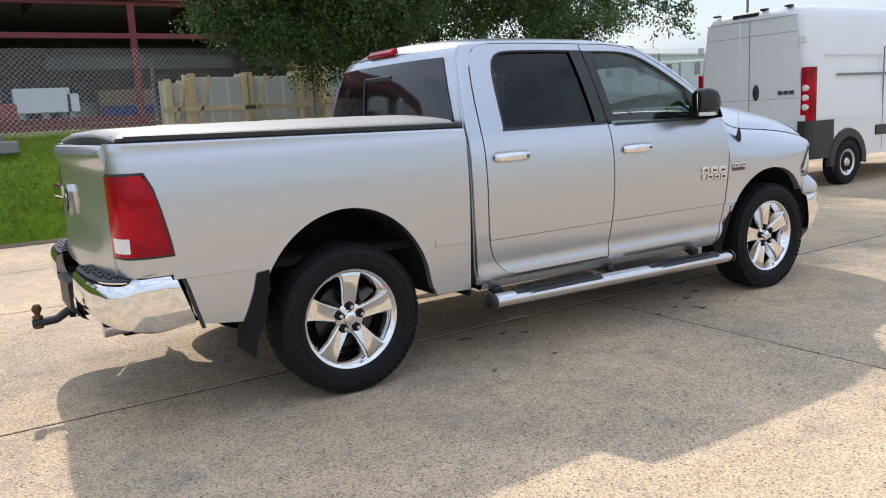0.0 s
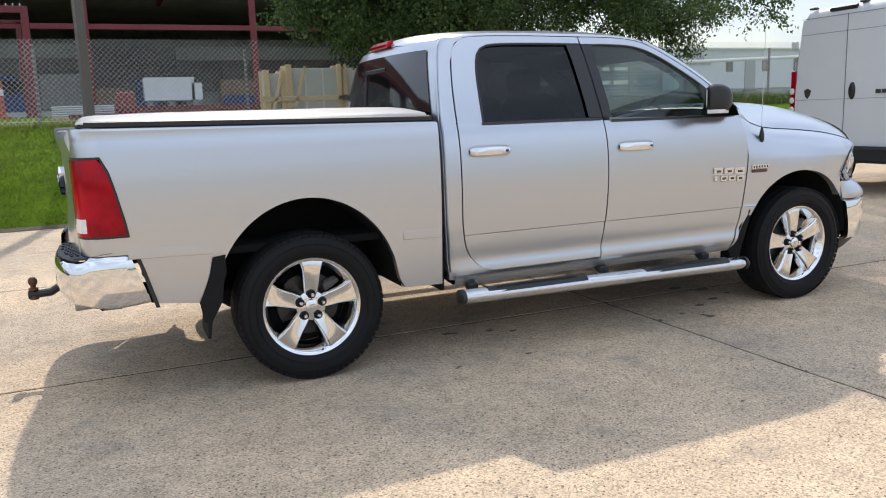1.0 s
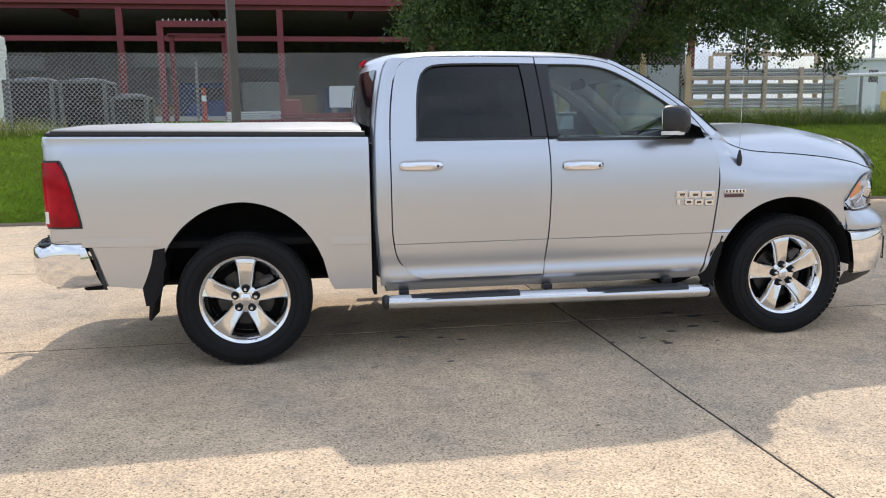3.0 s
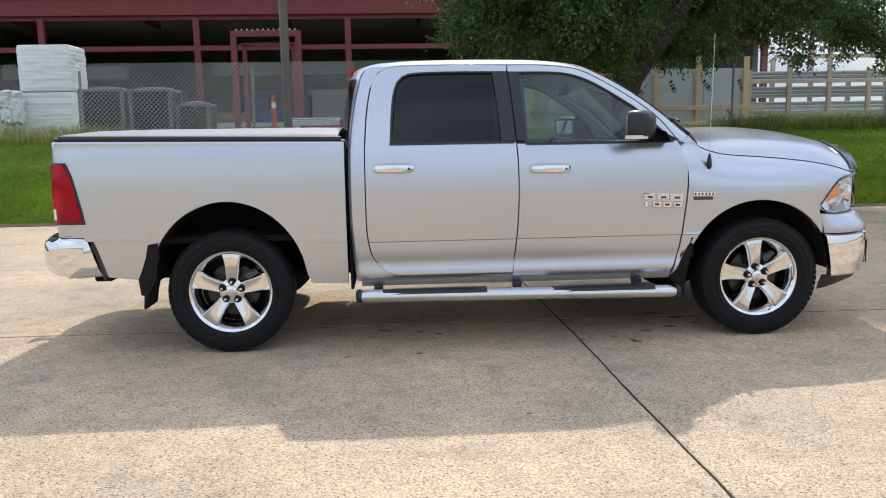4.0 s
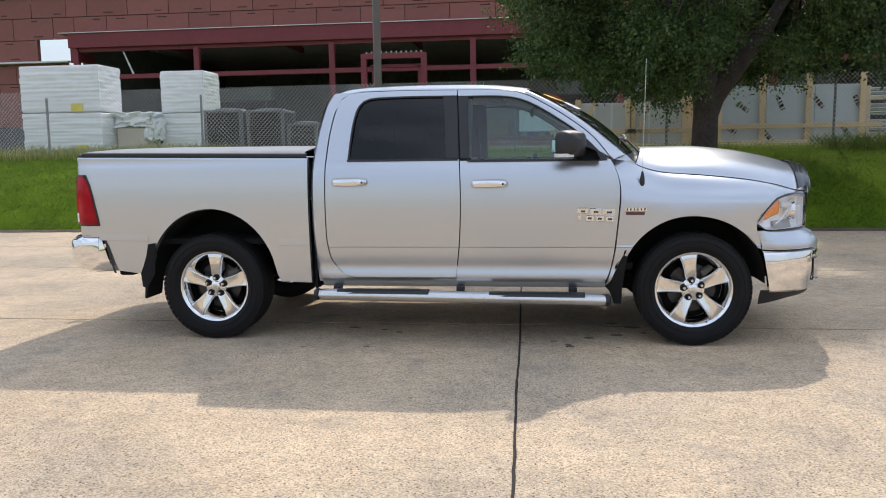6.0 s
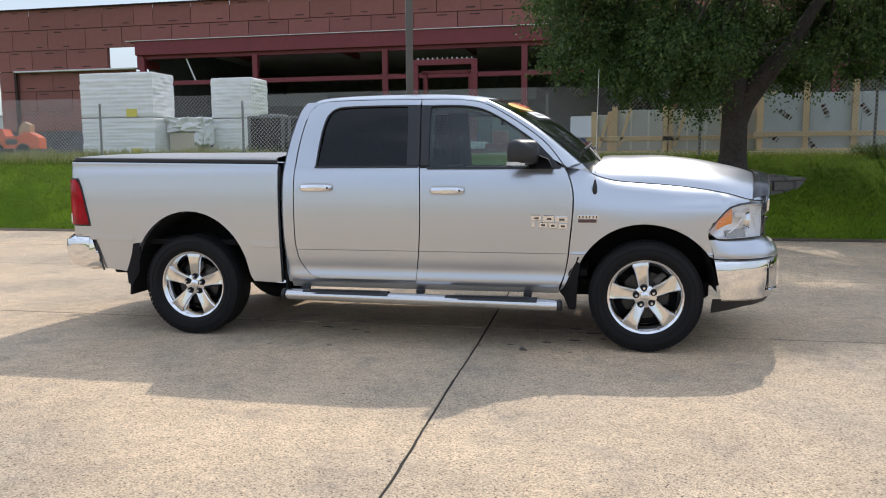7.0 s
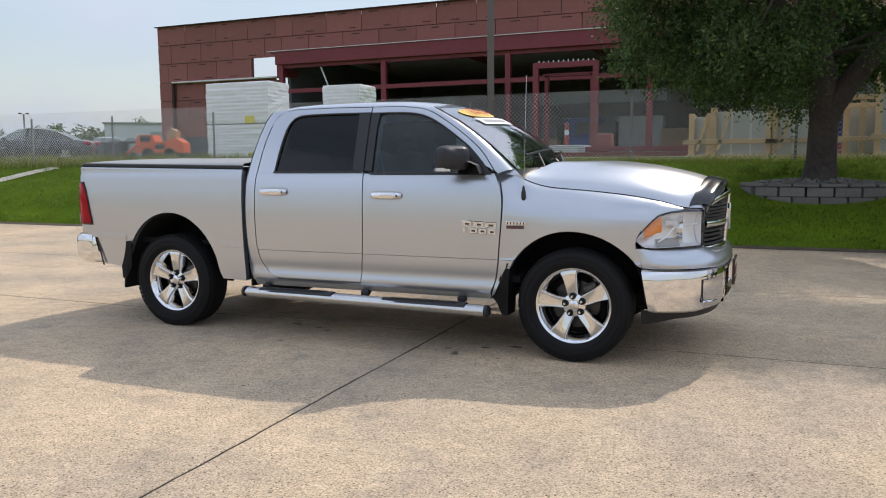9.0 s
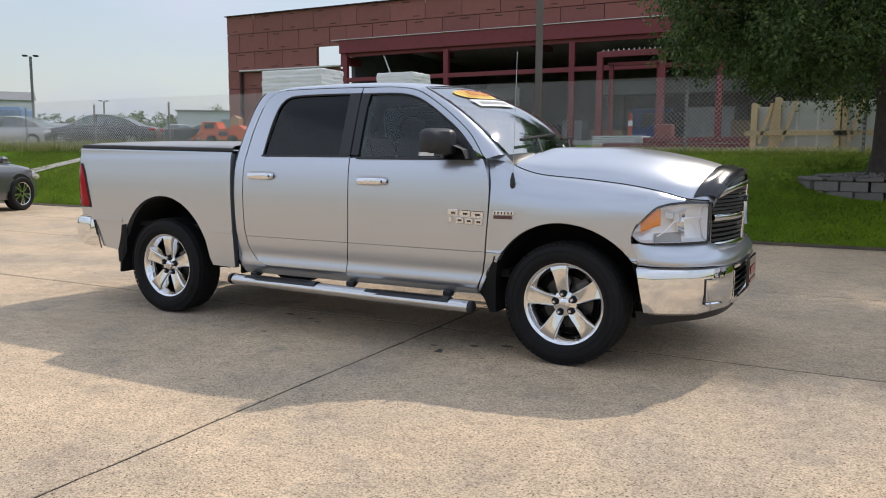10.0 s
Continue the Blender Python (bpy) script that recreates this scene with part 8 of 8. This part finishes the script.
x, y, z = far_spot(46.5, 58)
car("maroon_car", "dark maroon car on the far lot", pose(x, y, z, 0, 0, 150), (0.10, 0.03, 0.035))
x, y, z = far_spot(44.5, 60)
car("black_car", "black car on the far lot", pose(x, y, z, 0, 0, 170), (0.03, 0.03, 0.03))
# orange loader
x, y, z = -22.9, 24.2, ground_z(0, 24.2)
ld = thing("orange_loader", "small orange construction loader with a cab", "loader", pose(x, y, z, 0, 0, 20) @ Matrix.Diagonal((0.60, 0.60, 0.60, 1)))
ORG = mat("orange_machine_paint", (0.70, 0.13, 0.05), 0.5, var=0.12, scale=4)
part("body", M().prism([(-2.0, 0.55), (2.0, 0.55), (2.0, 1.35), (1.4, 1.75), (0.9, 1.75), (0.6, 1.45), (-0.3, 1.45), (-0.5, 2.0), (-1.7, 2.0), (-1.9, 1.5)], -0.8, 0.8), ORG, ld)
part("cab_window", M().box((-1.1, -0.815, 1.68), (0.85, 0.03, 0.45), None, 0.01), GLOSSB, ld)
part("engine_grille", M().box((0.1, -0.815, 1.05), (0.8, 0.03, 0.4), None, 0.01), IRON, ld)
part("counterweight", M().prism([(0.5, 1.5), (1.3, 1.75), (1.35, 2.3), (0.9, 2.55), (0.6, 2.2)], -0.5, 0.5), mat("tan_machine_paint", (0.42, 0.26, 0.15), 0.6, var=0.2, scale=4), ld, "tan lifting arm")
part("arm", M().tube([(-1.6, -0.8, 1.2), (-2.2, -0.8, 0.9), (-2.7, -0.8, 0.45)], 0.11, 8), ORG, ld)
part("bucket", M().box((-2.8, 0, 0.42), (0.5, 1.7, 0.6), None, 0.08), IRON, ld)
for wx in (-0.9, 0.9):
    for s in (-1, 1):
        part("tyre", M().revolve([(0.0, -0.15), (0.3, -0.17), (0.45, -0.12), (0.47, 0.12), (0.3, 0.17), (0.0, 0.15)], 24, "y", (wx, s * 0.85, 0.47)), RUBBER, ld)
x, y, z = far_spot(44.0, 75)
sh = thing("site_shed", "pale site shed with a flat roof", "shed", pose(x, y, z, 0, 0, 40))
part("wall", M().box((0, 0, 1.4), (6, 3, 2.8)), TRAILER, sh)
part("roof", M().box((0, 0, 2.87), (6.3, 3.3, 0.14)), BLOCKW, sh)
part("door", M().box((1.2, -1.52, 1.1), (1, 0.06, 2.1)), GALV, sh)
x, y, z = far_spot(62.5, 95)
bn = thing("white_warehouse", "long white warehouse with a grey roof", "warehouse", pose(x, y, z, 0, 0, 56))
part("wall", M().box((0, 0, 2.2), (24, 12, 4.4)), TRAILER, bn)
part("roof", M().grid([[(sx, sy, zz_) for sx in (-12.3, 12.3)] for sy, zz_ in ((-6.3, 4.4), (0, 5.6), (6.3, 4.4))]), BLOCKW, bn)
for k in range(4):
    part("door", M().box((-9 + 6 * k, -6.03, 1.8), (3.2, 0.08, 3.4)), GALV, bn)
x, y, z = far_spot(54.7, 80)
tk = thing("blue_truck", "blue tractor unit with a white trailer bed", "truck", pose(x, y, z, 0, 0, 30))
part("cab", M().box((-2.5, 0, 2.0), (2.4, 2.4, 2.6), None, 0.3), mat("blue_truck_paint", (0.03, 0.14, 0.32), 0.4), tk)
part("bed", M().box((1.5, 0, 1.4), (6.5, 2.4, 0.9), None, 0.1), TRAILER, tk)
for wx in (-2.5, 0.8, 3.5):
    part("wheel", M().revolve([(0.0, -1.2), (0.5, -1.2), (0.5, 1.2), (0.0, 1.2)], 20, "y", (wx, 0, 0.5)), RUBBER, tk)
for d, dist, h, lab in ((55.2, 60, 5.9, "twin-headed lot light on a tall pole"), (51.0, 95, 4.6, "far lot light on a tall pole")):
    x, y, z = far_spot(d, dist)
    lp = thing("lot_light", lab, "light pole", (x, y, z))
    part("shaft", M().tube([(0, 0, 0), (0, 0, h)], 0.09, 8), POSTM, lp)
    for s in (-1, 1):
        part("lamp_head", M().box((0.28 * s, 0.2 * s, h + 0.05), (0.32, 0.24, 0.12), pose(0, 0, 0, 0, 0, 35).to_3x3(), 0.04), BLACKP, lp)
rt = random.Random(31)
for d, dist, s in ((61.0, 150, 9), (49.0, 230, 7), (53, 260, 7), (47, 240, 7), (44, 250, 8), (56.5, 250, 8)):
    x, y, z = far_spot(d, dist)
    cl = [((rt.gauss(0, s * 0.55), rt.gauss(0, s * 0.3), s * 0.35 + abs(rt.gauss(0, s * 0.28))), s * rt.uniform(0.12, 0.22)) for _ in range(34)]
    t_ = thing("far_tree", "rounded green tree on the skyline", "tree", (x, y, z))
    part("trunk", M().tube([(0, 0, 0), (0, 0, s * 0.5)], [0.4, 0.25], 8), BARK, t_)
    lm = leaves([(c_, r_ * 1.6) for c_, r_ in cl], 10, 0.8, 3)
    tagged(part("crown", lm, LEAF, t_, smooth=0, fix=False), kind="stuff")
rubble = thing("scrap_row", "row of scrap machinery and pallets on the far lot", "scrap")
for k in range(14):
    x, y, z = far_spot(48.8 - k * 0.45, 55 + (k * 7) % 5)
    part("scrap", M().box((x, y, z + 0.5), (rt.uniform(0.8, 2.2), 1.2, rt.uniform(0.6, 1.3)), pose(0, 0, 0, 0, 0, rt.uniform(0, 90)).to_3x3(), 0.08), (IRON, DARKWALL, GALV, BLOCKW)[k % 4], rubble)
